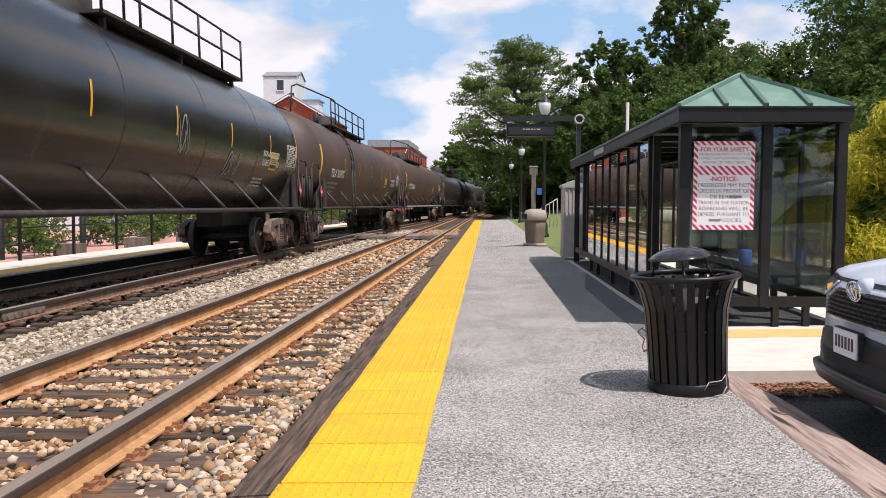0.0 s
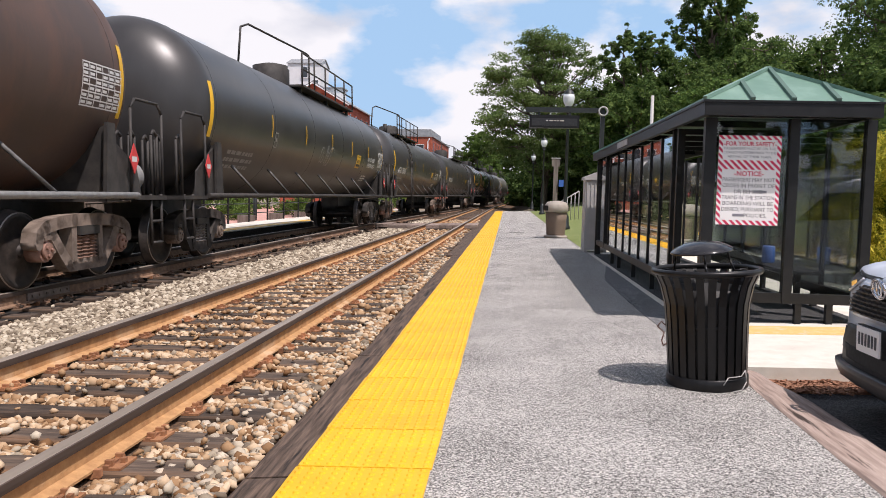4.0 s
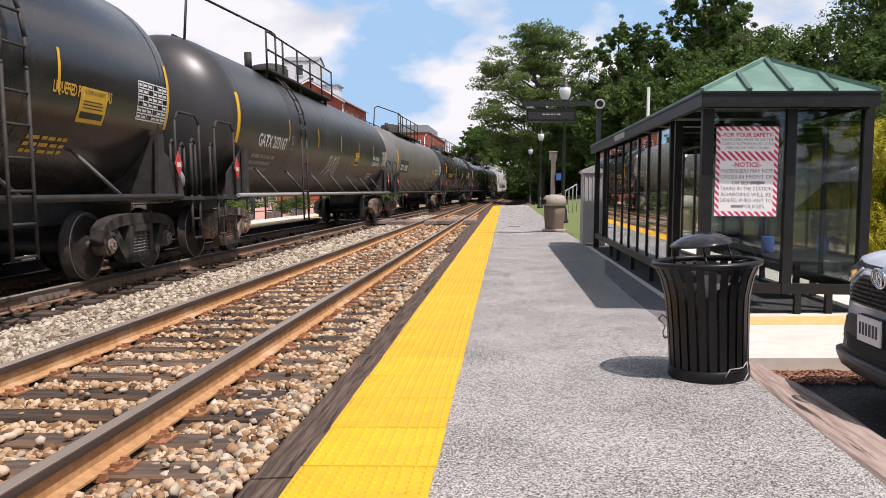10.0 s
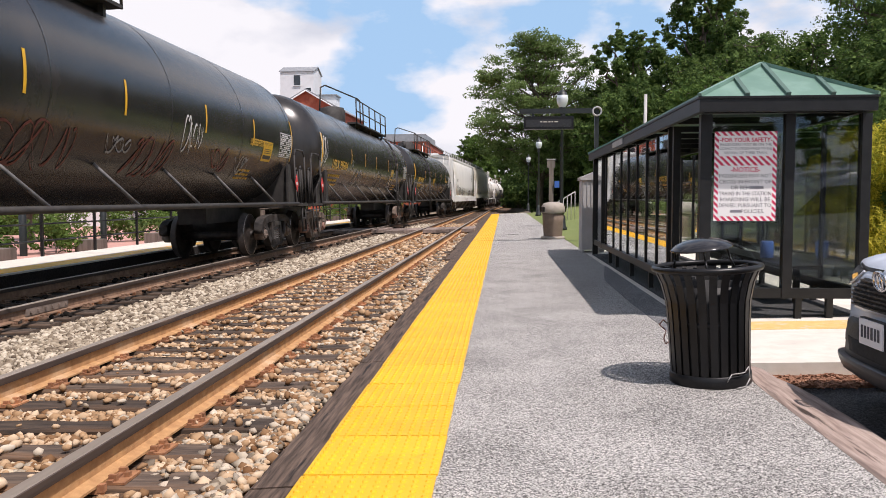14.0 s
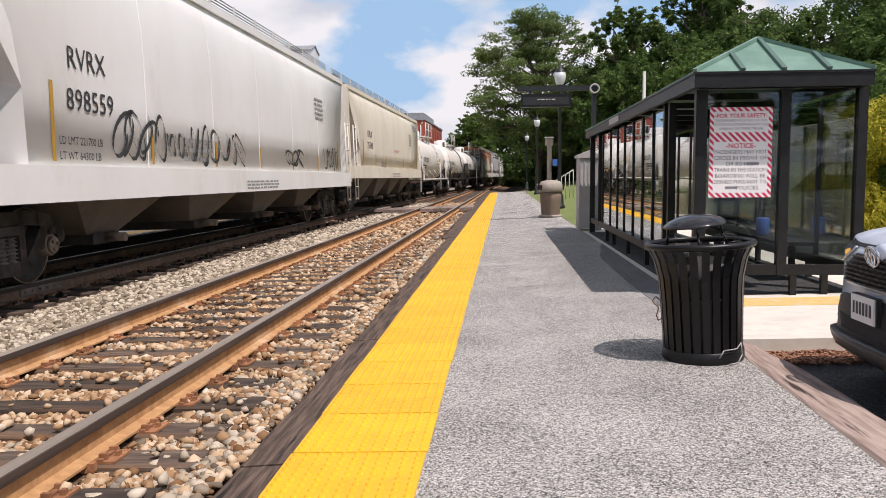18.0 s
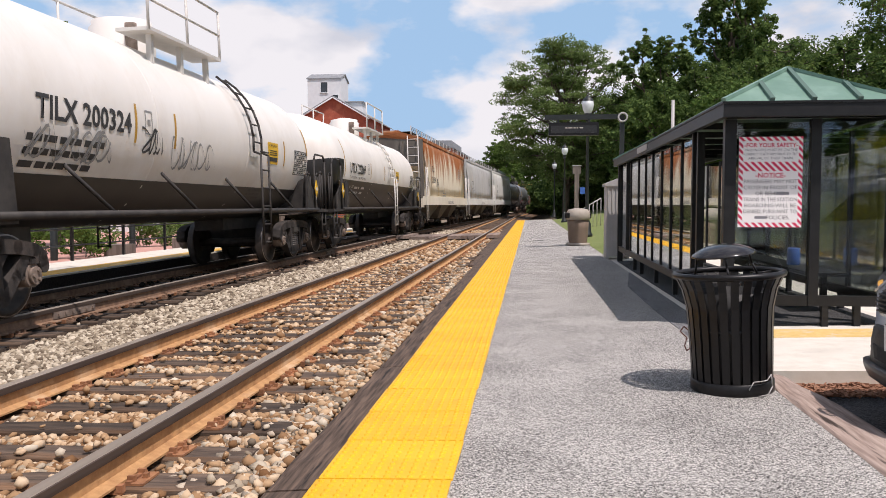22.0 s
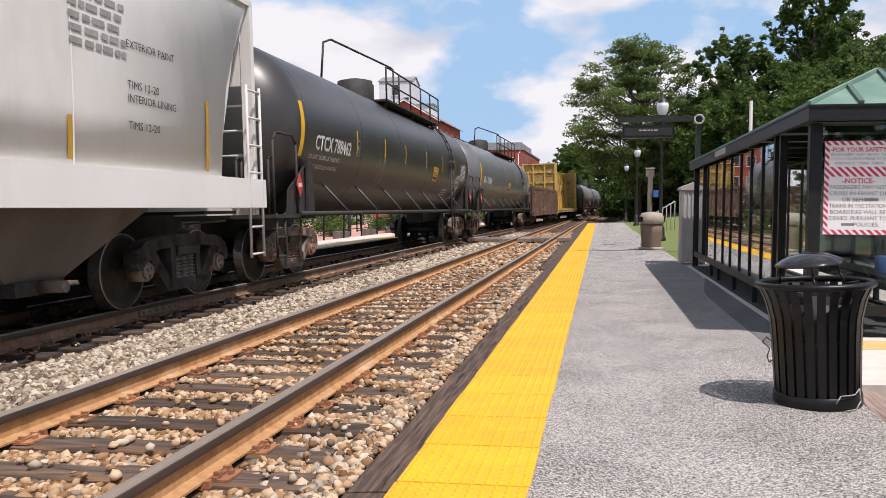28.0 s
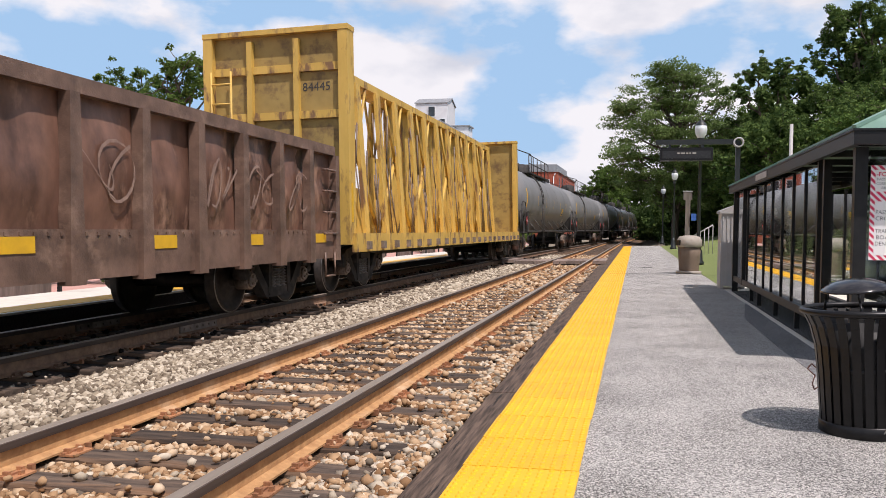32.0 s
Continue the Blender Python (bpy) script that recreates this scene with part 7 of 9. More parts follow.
# ---- notice on the shelter's end pane ----
def notice():
    n = thing("safety_notice", "white safety notice with a crimson striped border", "notice")
    x0, x9, z0, z9, y = 2.212, 2.812, 1.051, 1.932, 8.392
    bm = bmesh.new(); box(bm, x0, x9, y - 0.004, y, z0, z9)
    part("board", bm, M["white"], n)
    # diagonal stripes, cut to the board
    p = 0.064
    k = int(((x9 - x0) + (z9 - z0)) / p) + 1
    bm = bmesh.new()
    for i in range(k):
        s = i * p
        # band of points with s <= (z9 - z) + (x9 - x) <= s + p / 2
        pts = []
        W, H = x9 - x0, z9 - z0
        def at(v):
            """Where the line u + w = v enters and leaves the board, u from the right edge, w from the top."""
            a = (min(v, W), v - min(v, W)); b = (v - min(v, H), min(v, H))
            return a, b
        if s + p / 2 > W + H:
            continue
        (a1, b1), (a2, b2) = at(s), at(s + p / 2)
        poly = [a1, b1]
        if b1[1] < H < s + p / 2 and b2[1] >= H and b1[0] == 0:
            poly.append((0, H))
        poly += [b2, a2]
        if a1[1] == 0 and a2[1] > 0:
            poly.append((W, 0))
        pts = [(x9 - u, y - 0.0045, z9 - w) for u, w in poly]
        clean = [q for j, q in enumerate(pts) if (Vector(q) - Vector(pts[j - 1])).length > 1e-5]
        if len(clean) > 2:
            bm.faces.new([bm.verts.new(q) for q in clean])
    part("striped_border", bm, M["red"], n, "crimson diagonal stripes")
    for a, b in ((1.689, 1.892), (1.097, 1.598)):
        bm = bmesh.new(); box(bm, x0 + 0.04, x9 - 0.04, y - 0.0065, y - 0.005, a, b)
        part("panel", bm, M["white"], n)
    def line(text, z, size, material, bold=False):
        me = letters(text, size, bold).copy()
        w = max(v.co.x for v in me.vertices)
        f = min(1.0, 0.505 / w)
        for v in me.vertices:
            v.co = Vector(((x0 + x9) / 2 + (v.co.x - w / 2) * f, y - 0.0075, z + v.co.y))
        me.materials.clear(); me.materials.append(material)
        part("lettering", me, material, n)
        return w * f
    line("-FOR YOUR SAFETY-", 1.831, 0.058, M["red"], True)
    for i, tx in enumerate(("PASSENGERS MUST BE ON THE", "CORRECT PLATFORM PRIOR TO THE", "ARRIVAL OF THEIR TRAIN.")):
        line(tx, 1.792 - i * 0.040, 0.036, M["grey_ink"])
    line("-NOTICE-", 1.536, 0.066, M["red"], True)
    for i, tx in enumerate(("PASSENGERS MAY NOT", "CROSS IN FRONT OF", "OR BEHIND        ", "TRAINS IN THE STATION", "BOARDING WILL BE", "DENIED, PURSUANT TO", "          POLICIES.")):
        line(tx, 1.480 - i * 0.0585, 0.054, M["ink"])
    bm = bmesh.new(); box(bm, 2.57, 2.69, y - 0.0085, y - 0.0072, 1.368, 1.394); part("bar", bm, M["grey_ink"], n)
    bm = bmesh.new(); box(bm, 2.37, 2.48, y - 0.0085, y - 0.0072, 1.134, 1.160); part("bar", bm, M["grey_ink"], n)
notice()


# ---- slatted litter bin ----
def litter_bin():
    b = thing("litter_bin", "black slatted steel litter bin with a domed rain lid", "litter bin")
    b.matrix_basis = SITE @ pose(1.497, 5.75, 0, 0, -1.2, 0)
    prof = [(0.252, 0.03), (0.258, 0.2), (0.264, 0.4), (0.274, 0.56), (0.302, 0.68), (0.345, 0.775)]
    n = 26
    def slat(bm):
        rows = []
        for (r, z) in prof:
            w = math.tan(math.pi / n) * r * 0.74 if z < 0.6 else math.tan(math.pi / n) * 0.274 * 0.74
            rows.append([bm.verts.new((r - 0.005, -w, z)), bm.verts.new((r - 0.005, w, z)), bm.verts.new((r + 0.003, w, z)), bm.verts.new((r + 0.003, -w, z))])
        for a, c in zip(rows, rows[1:]):
            for i in range(4):
                bm.faces.new((a[i], a[(i + 1) % 4], c[(i + 1) % 4], c[i]))
        bm.faces.new(rows[0]); bm.faces.new(rows[-1][::-1])
        return bm
    me = shared("bin_slat", slat)
    for i in range(n):
        part("slat", me, M["black_metal"], b, "", pose(0, 0, 0, 0, 0, 360 / n * i))
    part("base_ring", lathe(bmesh.new(), [(0.235, 0.0), (0.263, 0.0), (0.268, 0.01), (0.266, 0.075), (0.258, 0.08), (0.235, 0.07)], 40, closed=True), M["black_metal"], b)
    part("rim", lathe(bmesh.new(), [(0.326, 0.765), (0.338, 0.752), (0.356, 0.758), (0.364, 0.775), (0.356, 0.791), (0.338, 0.795), (0.326, 0.785)], 44, closed=True), M["black_metal"], b)
    part("band", lathe(bmesh.new(), [(0.254, 0.40), (0.259, 0.40), (0.259, 0.43), (0.254, 0.43)], 40, closed=True), M["black_metal"], b)
    part("liner", lathe(bmesh.new(), [(0, 0.04), (0.238, 0.04), (0.248, 0.5), (0.256, 0.66), (0.246, 0.66), (0.228, 0.05), (0, 0.05)], 32), M["liner"], b, "dark plastic liner")
    lid = part("rain_lid", lathe(bmesh.new(), [(0, 0.062), (0.06, 0.058), (0.12, 0.045), (0.17, 0.024), (0.2, 0.004), (0.207, -0.008), (0.2, -0.01), (0.17, 0.012), (0.085, 0.042), (0, 0.052)], 36), M["black_gloss"], b, "domed glossy rain lid")
    lid.matrix_basis = pose(-0.03, 0, 0.91, 3, -4.5, 0)
    for a in (20, 140, 260):
        c, s = math.cos(radians(a)), math.sin(radians(a))
        bm = bmesh.new(); pipe(bm, [(0.19 * c - 0.03, 0.19 * s, 0.91 + 0.015 * c), (0.205 * c - 0.02, 0.205 * s, 0.83), (0.23 * c - 0.01, 0.23 * s, 0.76), (0.33 * c, 0.33 * s, 0.77)], 0.008)
        part("lid_rod", bm, M["black_metal"], b)
    bm = bmesh.new()
    pts = [(0.21 + 0.02 * math.sin(i), -0.24 - 0.012 * math.sin(i * 2.1), 0.02 + 0.12 * abs(math.sin(i * 0.55))) for i in range(9)]
    pipe(bm, [(0.04, -0.272, 0.05), (0.07, -0.272, 0.1), (0.13, -0.25, 0.1), (0.165, -0.225, 0.1), (0.2, -0.19, 0.13), (0.21, -0.18, 0.05), (0.17, -0.225, 0.008), (0.1, -0.27, 0.008)], 0.004, 5)
    part("tether_wire", bm, M["grey_box"], b, "loose grey tether wire")
    bm = bmesh.new()
    pipe(bm, [(-0.27, 0.02, 0.40), (-0.30, 0.0, 0.43), (-0.33, -0.02, 0.40), (-0.29, -0.04, 0.36), (-0.30, 0.0, 0.30), (-0.285, 0.02, 0.26), (-0.265, 0.0, 0.28)], 0.004, 5)
    part("tether_wire", bm, M["copper"], b, "loose brown wire")
litter_bin()


# ---- parked car ----
def nose_x(y):
    """Plan of the car's nose: how far the front lies behind its foremost point, by distance from the middle."""
    return 0.55 - 0.53 * max(0.0, 1 - (min(abs(y), 0.925) / 0.925) ** 3) ** 0.4545


LEAN = ((0.20, 0.14), (0.27, 0.03), (0.36, 0.0), (0.50, 0.012), (0.64, 0.03), (0.78, 0.035), (0.88, 0.06), (0.93, 0.10), (0.96, 0.16))


def on_nose(y, z, off=0.0):
    """A point on the car's front skin, moved forwards by off."""
    return Vector((nose_x(y) + float(np.interp(z, [a for a, _ in LEAN], [b for _, b in LEAN])) - off, y, z))


def nose_patch(outline, off, depth=0.02):
    """A panel that follows the front skin inside an outline of (y, z), with a rim turned back into the body."""
    bm = bmesh.new()
    cy, cz = sum(p[0] for p in outline) / len(outline), sum(p[1] for p in outline) / len(outline)
    edge = []
    for (y0, z0), (y9, z9) in zip(outline, outline[1:] + outline[:1]):
        edge += [(y0 + (y9 - y0) * i / 5, z0 + (z9 - z0) * i / 5) for i in range(5)]
    rings = [[bm.verts.new(on_nose(cy + (y - cy) * k, cz + (z - cz) * k, off)) for y, z in edge] for k in (1.0, 0.8, 0.6, 0.4, 0.2)]
    rings.insert(0, [bm.verts.new(on_nose(y, z, off - depth)) for y, z in edge])
    mid = bm.verts.new(on_nose(cy, cz, off))
    n = len(edge)
    for a, b in zip(rings, rings[1:]):
        for i in range(n):
            bm.faces.new((a[i], a[(i + 1) % n], b[(i + 1) % n], b[i])).smooth = True
    for i in range(n):
        bm.faces.new((rings[-1][i], rings[-1][(i + 1) % n], mid)).smooth = True
    return bm


def parked_car():
    c = thing("parked_car", "silver-blue sport utility car parked nose-in at the kerb", "car")
    c.matrix_basis = SITE @ pose(2.16, 4.83, -0.12)
    def ring(bm, x, pts):
        r = [bm.verts.new((x, y, z)) for y, z in pts]
        return r + [bm.verts.new((x, -y, z)) for y, z in pts[::-1] if y > 1e-6]
    st = [
        (0.50, [(0.86, 0.25), (0.90, 0.42), (0.91, 0.62), (0.89, 0.84), (0.80, 0.92), (0.45, 0.95), (0.0, 0.96)]),
        (0.75, [(0.90, 0.25), (0.925, 0.42), (0.925, 0.64), (0.91, 0.88), (0.80, 1.00), (0.45, 1.02), (0.0, 1.03)]),
        (1.25, [(0.90, 0.25), (0.925, 0.42), (0.925, 0.66), (0.915, 0.93), (0.81, 1.06), (0.45, 1.09), (0.0, 1.10)]),
        (1.42, [(0.90, 0.25), (0.925, 0.42), (0.925, 0.66), (0.92, 0.96), (0.81, 1.10), (0.45, 1.13), (0.0, 1.14)]),
        (2.0, [(0.90, 0.25), (0.925, 0.42), (0.925, 0.66), (0.92, 1.00), (0.80, 1.36), (0.66, 1.60), (0.0, 1.64)]),
        (2.6, [(0.90, 0.25), (0.925, 0.42), (0.925, 0.66), (0.92, 1.02), (0.80, 1.40), (0.66, 1.65), (0.0, 1.69)]),
        (3.7, [(0.90, 0.27), (0.925, 0.42), (0.925, 0.66), (0.92, 1.04), (0.78, 1.40), (0.64, 1.63), (0.0, 1.67)]),
        (4.25, [(0.88, 0.30), (0.91, 0.45), (0.91, 0.68), (0.90, 1.06), (0.74, 1.36), (0.60, 1.54), (0.0, 1.58)]),
        (4.52, [(0.84, 0.36), (0.87, 0.5), (0.87, 0.7), (0.84, 1.02), (0.66, 1.20), (0.4, 1.24), (0.0, 1.25)]),
        (4.6, [(0.70, 0.42), (0.75, 0.5), (0.75, 0.7), (0.70, 0.95), (0.5, 1.05), (0.3, 1.08), (0.0, 1.09)]),
    ]
    bm = bmesh.new()
    rings = [ring(bm, x, p) for x, p in st]
    k = len(rings[0])
    for a, b in zip(rings, rings[1:]):
        for i in range(k):
            f = bm.faces.new((a[i], a[(i + 1) % k], b[(i + 1) % k], b[i])); f.smooth = True
    bm.faces.new(rings[0][::-1]); bm.faces.new(rings[-1])
    body = part("body", bm, M["car_paint"], c)
    # front skin, from under the bumper up to the bonnet's edge
    bm = bmesh.new()
    rows = []
    for z in (0.22, 0.27, 0.33, 0.42, 0.52, 0.62, 0.70, 0.78, 0.84, 0.88, 0.905):
        rows.append([bm.verts.new(on_nose(0.925 * math.sin(math.pi / 2 * i / 14), z)) for i in range(-14, 15)])
    for a, b in zip(rows, rows[1:]):
        for i in range(28):
            bm.faces.new((a[i], a[i + 1], b[i + 1], b[i])).smooth = True
    part("front_skin", bm, M["car_paint"], c)
    # bonnet: a raised panel with two creases
    bm = bmesh.new()
    rows = []
    for dx, z, w, k in ((0.085, 0.925, 0.80, 1.0), (0.10, 0.945, 0.82, 1.0), (0.17, 0.965, 0.83, 0.95), (0.34, 0.992, 0.84, 0.8), (0.62, 1.04, 0.84, 0.55), (1.0, 1.085, 0.84, 0.3), (1.38, 1.125, 0.82, 0.1)):
        row = []
        for i in range(-10, 11):
            q = i / 10
            crease = 0.022 * math.exp(-((abs(q) - 0.62) / 0.09) ** 2)
            row.append(bm.verts.new((dx + nose_x(w * q) * k, w * q, z + crease - 0.045 * abs(q) ** 5)))
        rows.append(row)
    for a, b in zip(rows, rows[1:]):
        for i in range(20):
            bm.faces.new((a[i], a[i + 1], b[i + 1], b[i])).smooth = True
    part("bonnet", bm, M["car_paint"], c)
    # dark slot under the bonnet, black lower bumper, lip
    part("bonnet_gap", nose_patch([(-0.60, 0.935), (-0.40, 0.905), (0, 0.898), (0.40, 0.905), (0.60, 0.935), (0.3, 0.938), (-0.3, 0.938)], 0.004), M["car_black"], c, "black slot under the bonnet")
    bumper = part("front_bumper", nose_patch([(-0.90, 0.24), (0.90, 0.24), (0.905, 0.44), (0.66, 0.46), (0.46, 0.615), (0, 0.64), (-0.46, 0.615), (-0.66, 0.46), (-0.905, 0.44)], 0.012), M["car_black"], c, "black plastic lower bumper")
    part("bumper_lip", nose_patch([(-0.80, 0.30), (0.80, 0.30), (0.86, 0.355), (0.55, 0.385), (0, 0.39), (-0.55, 0.385), (-0.86, 0.355)], 0.05, 0.05), M["grille"], bumper)
    part("air_intake", nose_patch([(-0.40, 0.42), (0.40, 0.42), (0.46, 0.50), (-0.46, 0.50)], 0.016), M["rubber"], bumper)
    # grille with its frame and staggered bars
    hexa = [(-0.40, 0.695), (0.40, 0.695), (0.435, 0.735), (0.425, 0.785), (0.29, 0.868), (-0.29, 0.868), (-0.425, 0.785), (-0.435, 0.735)]
    part("grille_surround", nose_patch([(y * 1.09, 0.78 + (z - 0.78) * 1.22) for y, z in hexa], 0.006), M["car_paint"], c)
    g = part("grille", nose_patch(hexa, 0.014), M["rubber"], c, "black mesh grille")
    for i in range(7):
        z = 0.707 + i * 0.0245
        w = float(np.interp(z, (0.695, 0.735, 0.785, 0.868), (0.40, 0.435, 0.425, 0.29))) - 0.012
        bm = bmesh.new()
        n = 22
        for j in range(n):
            y = -w + 2 * w * (j + 0.5) / n
            p = on_nose(y, z, 0.016)
            hgt = 0.010 if (i + j) % 2 else 0.005
            box(bm, p.x - 0.014, p.x, y - w / n * 0.95, y + w / n * 0.95, z - hgt / 2, z + hgt / 2)
        part("grille_bar", bm, M["grille"], g)
    # badge: plain chrome rings
    m = Matrix.Translation(on_nose(0, 0.875, 0.05)) @ pose(0, 0, 0, 0, 80, 0)
    part("badge", lathe(bmesh.new(), [(0.064, -0.004), (0.08, -0.010), (0.086, 0.0), (0.08, 0.010), (0.064, 0.006)], 30, m @ Matrix.Diagonal((0.72, 1.0, 1, 1)), closed=True), M["chrome"], c, "plain chrome ring badge")
    part("badge_bar", lathe(bmesh.new(), [(0.022, -0.004), (0.034, -0.008), (0.040, 0.0), (0.034, 0.008), (0.022, 0.004)], 20, m @ Matrix.Diagonal((1.45, 0.8, 1, 1)), closed=True), M["chrome"], c)
    part("badge_plinth", lathe(bmesh.new(), [(0, 0.016), (0.055, 0.013), (0.075, -0.002), (0.08, -0.05)], 24, Matrix.Translation(on_nose(0, 0.885, 0.012)) @ pose(0, 0, 0, 0, -90, 0) @ Matrix.Diagonal((0.8, 1.1, 1, 1))), M["car_paint"], c)
    # plate
    p = on_nose(0, 0.58, 0.04)
    pl = part("number_plate", box(bmesh.new(), p.x - 0.01, p.x, -0.10, 0.18, 0.505, 0.65), M["white"], c, "white number plate with dark bars")
    for y, w in ((-0.06, 0.022), (-0.02, 0.02), (0.02, 0.024), (0.06, 0.02), (0.10, 0.022), (0.14, 0.02)):
        part("bar", box(bmesh.new(), p.x - 0.013, p.x - 0.0105, y - w / 2, y + w / 2, 0.545, 0.615), M["ink"], pl)
    part("plate_holder", box(bmesh.new(), p.x + 0.001, p.x + 0.03, -0.11, 0.19, 0.50, 0.655), M["car_black"], pl)
    for s in (-1, 1):
        h = part("headlight", nose_patch([(s * y, z) for y, z in ((0.345, 0.905), (0.44, 0.845), (0.60, 0.80), (0.82, 0.795), (0.905, 0.84), (0.90, 0.90), (0.70, 0.905))], 0.008), M["car_black"], c, "dark slanted headlight with a bright rim")
        bm = bmesh.new()
        pipe(bm, [on_nose(s * y, z, 0.014) for y, z in ((0.345, 0.90), (0.44, 0.845), (0.52, 0.82), (0.60, 0.80), (0.70, 0.796), (0.80, 0.795))], 0.007, 6)
        part("light_strip", bm, M["lens"], h)
        for y in (0.52, 0.66):
            q = on_nose(s * y, 0.858, -0.006)
            part("projector", lathe(bmesh.new(), [(0, 0.012), (0.014, 0.010), (0.022, 0.0), (0.024, -0.02)], 18, Matrix.Translation(q) @ pose(0, 0, 0, 0, -90, s * 12)), M["lens"], h)
        for i in range(6):
            q = on_nose(s * (0.42 + 0.02 * i), 0.874 - 0.004 * i, 0.012)
            part("facet", box(bmesh.new(), q.x - 0.004, q.x, q.y - 0.008, q.y + 0.008, q.z - 0.02, q.z + 0.012), M["chrome"], h)
        part("fog_lamp_surround", nose_patch([(s * y, z) for y, z in ((0.60, 0.53), (0.70, 0.475), (0.86, 0.46), (0.88, 0.52), (0.80, 0.56), (0.66, 0.57))], 0.008), M["car_black"], c)
        bm = bmesh.new()
        plate(bm, [(1.75, s * 0.915, 1.06), (4.1, s * 0.90, 1.10), (3.9, s * 0.76, 1.45), (2.2, s * 0.79, 1.42)], 0.012, Vector((0, s, 0.25)))
        part("side_window", bm, M["dark_glass"], c)
        mi = bmesh.new()
        lathe(mi, [(0, -0.09), (0.07, -0.08), (0.10, -0.02), (0.09, 0.06), (0, 0.09)], 14, Matrix.Translation((1.62, s * 1.02, 1.13)) @ pose(0, 0, 0, 0, 90, 0) @ Matrix.Diagonal((0.8, 1.1, 1, 1)))
        part("mirror", mi, M["car_paint"], c)
    bm = bmesh.new(); plate(bm, [(1.47, -0.74, 1.14), (1.47, 0.74, 1.14), (2.0, 0.66, 1.585), (2.0, -0.66, 1.585)], 0.012, Vector((-0.6, 0, 0.6)))
    part("windscreen", bm, M["dark_glass"], c)
    for s in (-1, 1):
        bm = bmesh.new(); pipe(bm, [(2.0, s * 0.62, 1.66), (2.2, s * 0.63, 1.72), (3.6, s * 0.62, 1.71), (3.8, s * 0.61, 1.65)], 0.018, 6)
        part("roof_rail", bm, M["chrome"], c)
    for x in (0.93, 3.62):
        for s in (-1, 1):
            w = part("wheel", lathe(bmesh.new(), [(0.22, -0.11), (0.33, -0.115), (0.352, -0.09), (0.352, 0.09), (0.33, 0.115), (0.22, 0.11)], 32, Matrix.Translation((x, s * 0.82, 0.352)) @ pose(0, 0, 0, 90, 0, 0), closed=True), M["rubber"], c)
            part("rim", lathe(bmesh.new(), [(0, 0.08), (0.06, 0.085), (0.2, 0.07), (0.225, 0.1), (0.225, -0.1), (0, -0.08)], 20, Matrix.Translation((x, s * 0.82, 0.352)) @ pose(0, 0, 0, 90 if s < 0 else -90, 0, 0)), M["chrome"], w)
            part("wheel_arch", lathe(bmesh.new(), [(0.365, -0.02), (0.43, -0.02), (0.43, 0.02), (0.365, 0.02)], 32, Matrix.Translation((x, s * 0.915, 0.36)) @ pose(0, 0, 0, 90, 0, 0), closed=True), M["car_black"], c)
parked_car()


# ---- lamp posts ----
def street_lamp(x, y, first=[]):
    if first:
        return copy_thing(first[0], stand(pose(x, y, 0)))
    t = thing("street_lamp", "dark green post-top lamp with an acorn globe", "street lamp", "lamp posts along the platform", at=pose(x, y, 0))
    part("base", lathe(bmesh.new(), [(0, 0), (0.22, 0), (0.22, 0.1), (0.17, 0.16), (0.15, 0.5), (0.10, 0.6), (0.085, 0.75), (0, 0.75)], 16), M["post"], t)
    part("shaft", lathe(bmesh.new(), [(0.07, 0.74), (0.05, 4.35), (0.08, 4.4), (0.1, 4.48), (0.06, 4.52), (0.12, 4.62), (0.13, 4.66), (0, 4.66)], 12), M["post"], t)
    part("globe", lathe(bmesh.new(), [(0.11, 4.65), (0.19, 4.8), (0.22, 4.98), (0.2, 5.12), (0.0, 5.14)], 16), M["lamp_glass"], t, "frosted acorn globe")
    part("cap", lathe(bmesh.new(), [(0.21, 5.11), (0.17, 5.2), (0.09, 5.28), (0.03, 5.33), (0.02, 5.45), (0, 5.46), ], 16), M["post"], t)
    first.append(t)
    return t
for x, y in ((2.32, 31.0), (2.55, 56.0), (2.5, 77.0)):
    street_lamp(x, y)


# ---- hanging train display on its bracket post ----
def display():
    t = thing("train_display", "black electronic train display hung from a bracket post", "information display")
    t.matrix_basis = Matrix.Translation(SITE @ Vector((2.8, 23.4, 0)) - Vector((2.8, 23.4, 0)) + Vector((-0.06, 0, 0)))
    y, xp = 23.4, 2.80
    part("post", box(bmesh.new(), xp - 0.06, xp + 0.06, y - 0.06, y + 0.06, -0.03, 3.72), M["post"], t)
    part("arm", box(bmesh.new(), 0.62, xp - 0.062, y - 0.04, y + 0.04, 3.62, 3.76), M["post"], t)
    part("post_cap", lathe(bmesh.new(), [(0.14, -0.07), (0.14, 0.07), (0.10, 0.07), (0.10, -0.07)], 20, Matrix.Translation((xp, y - 0.09, 3.66)) @ pose(0, 0, 0, 90, 0, 0), closed=True), M["grey_box"], t, "pale ring on the post's head")
    d = part("display_box", box(bmesh.new(), 0.74, 2.14, y - 0.13, y + 0.13, 3.17, 3.53), M["black_metal"], t)
    part("screen", box(bmesh.new(), 0.80, 2.08, y - 0.136, y - 0.131, 3.23, 3.44), M["screen"], d, "dark dot-matrix screen")
    for a, b in ((1.20, 1.26), (1.29, 1.40), (1.43, 1.49), (1.52, 1.56), (1.60, 1.70)):
        bm = bmesh.new(); box(bm, a, b, y - 0.139, y - 0.1365, 3.36, 3.39); part("lit_bar", bm, M["dots"], d)
    for x in (1.0, 1.88):
        part("hanger", box(bmesh.new(), x - 0.03, x + 0.03, y - 0.03, y + 0.03, 3.531, 3.619), M["post"], t)
display()


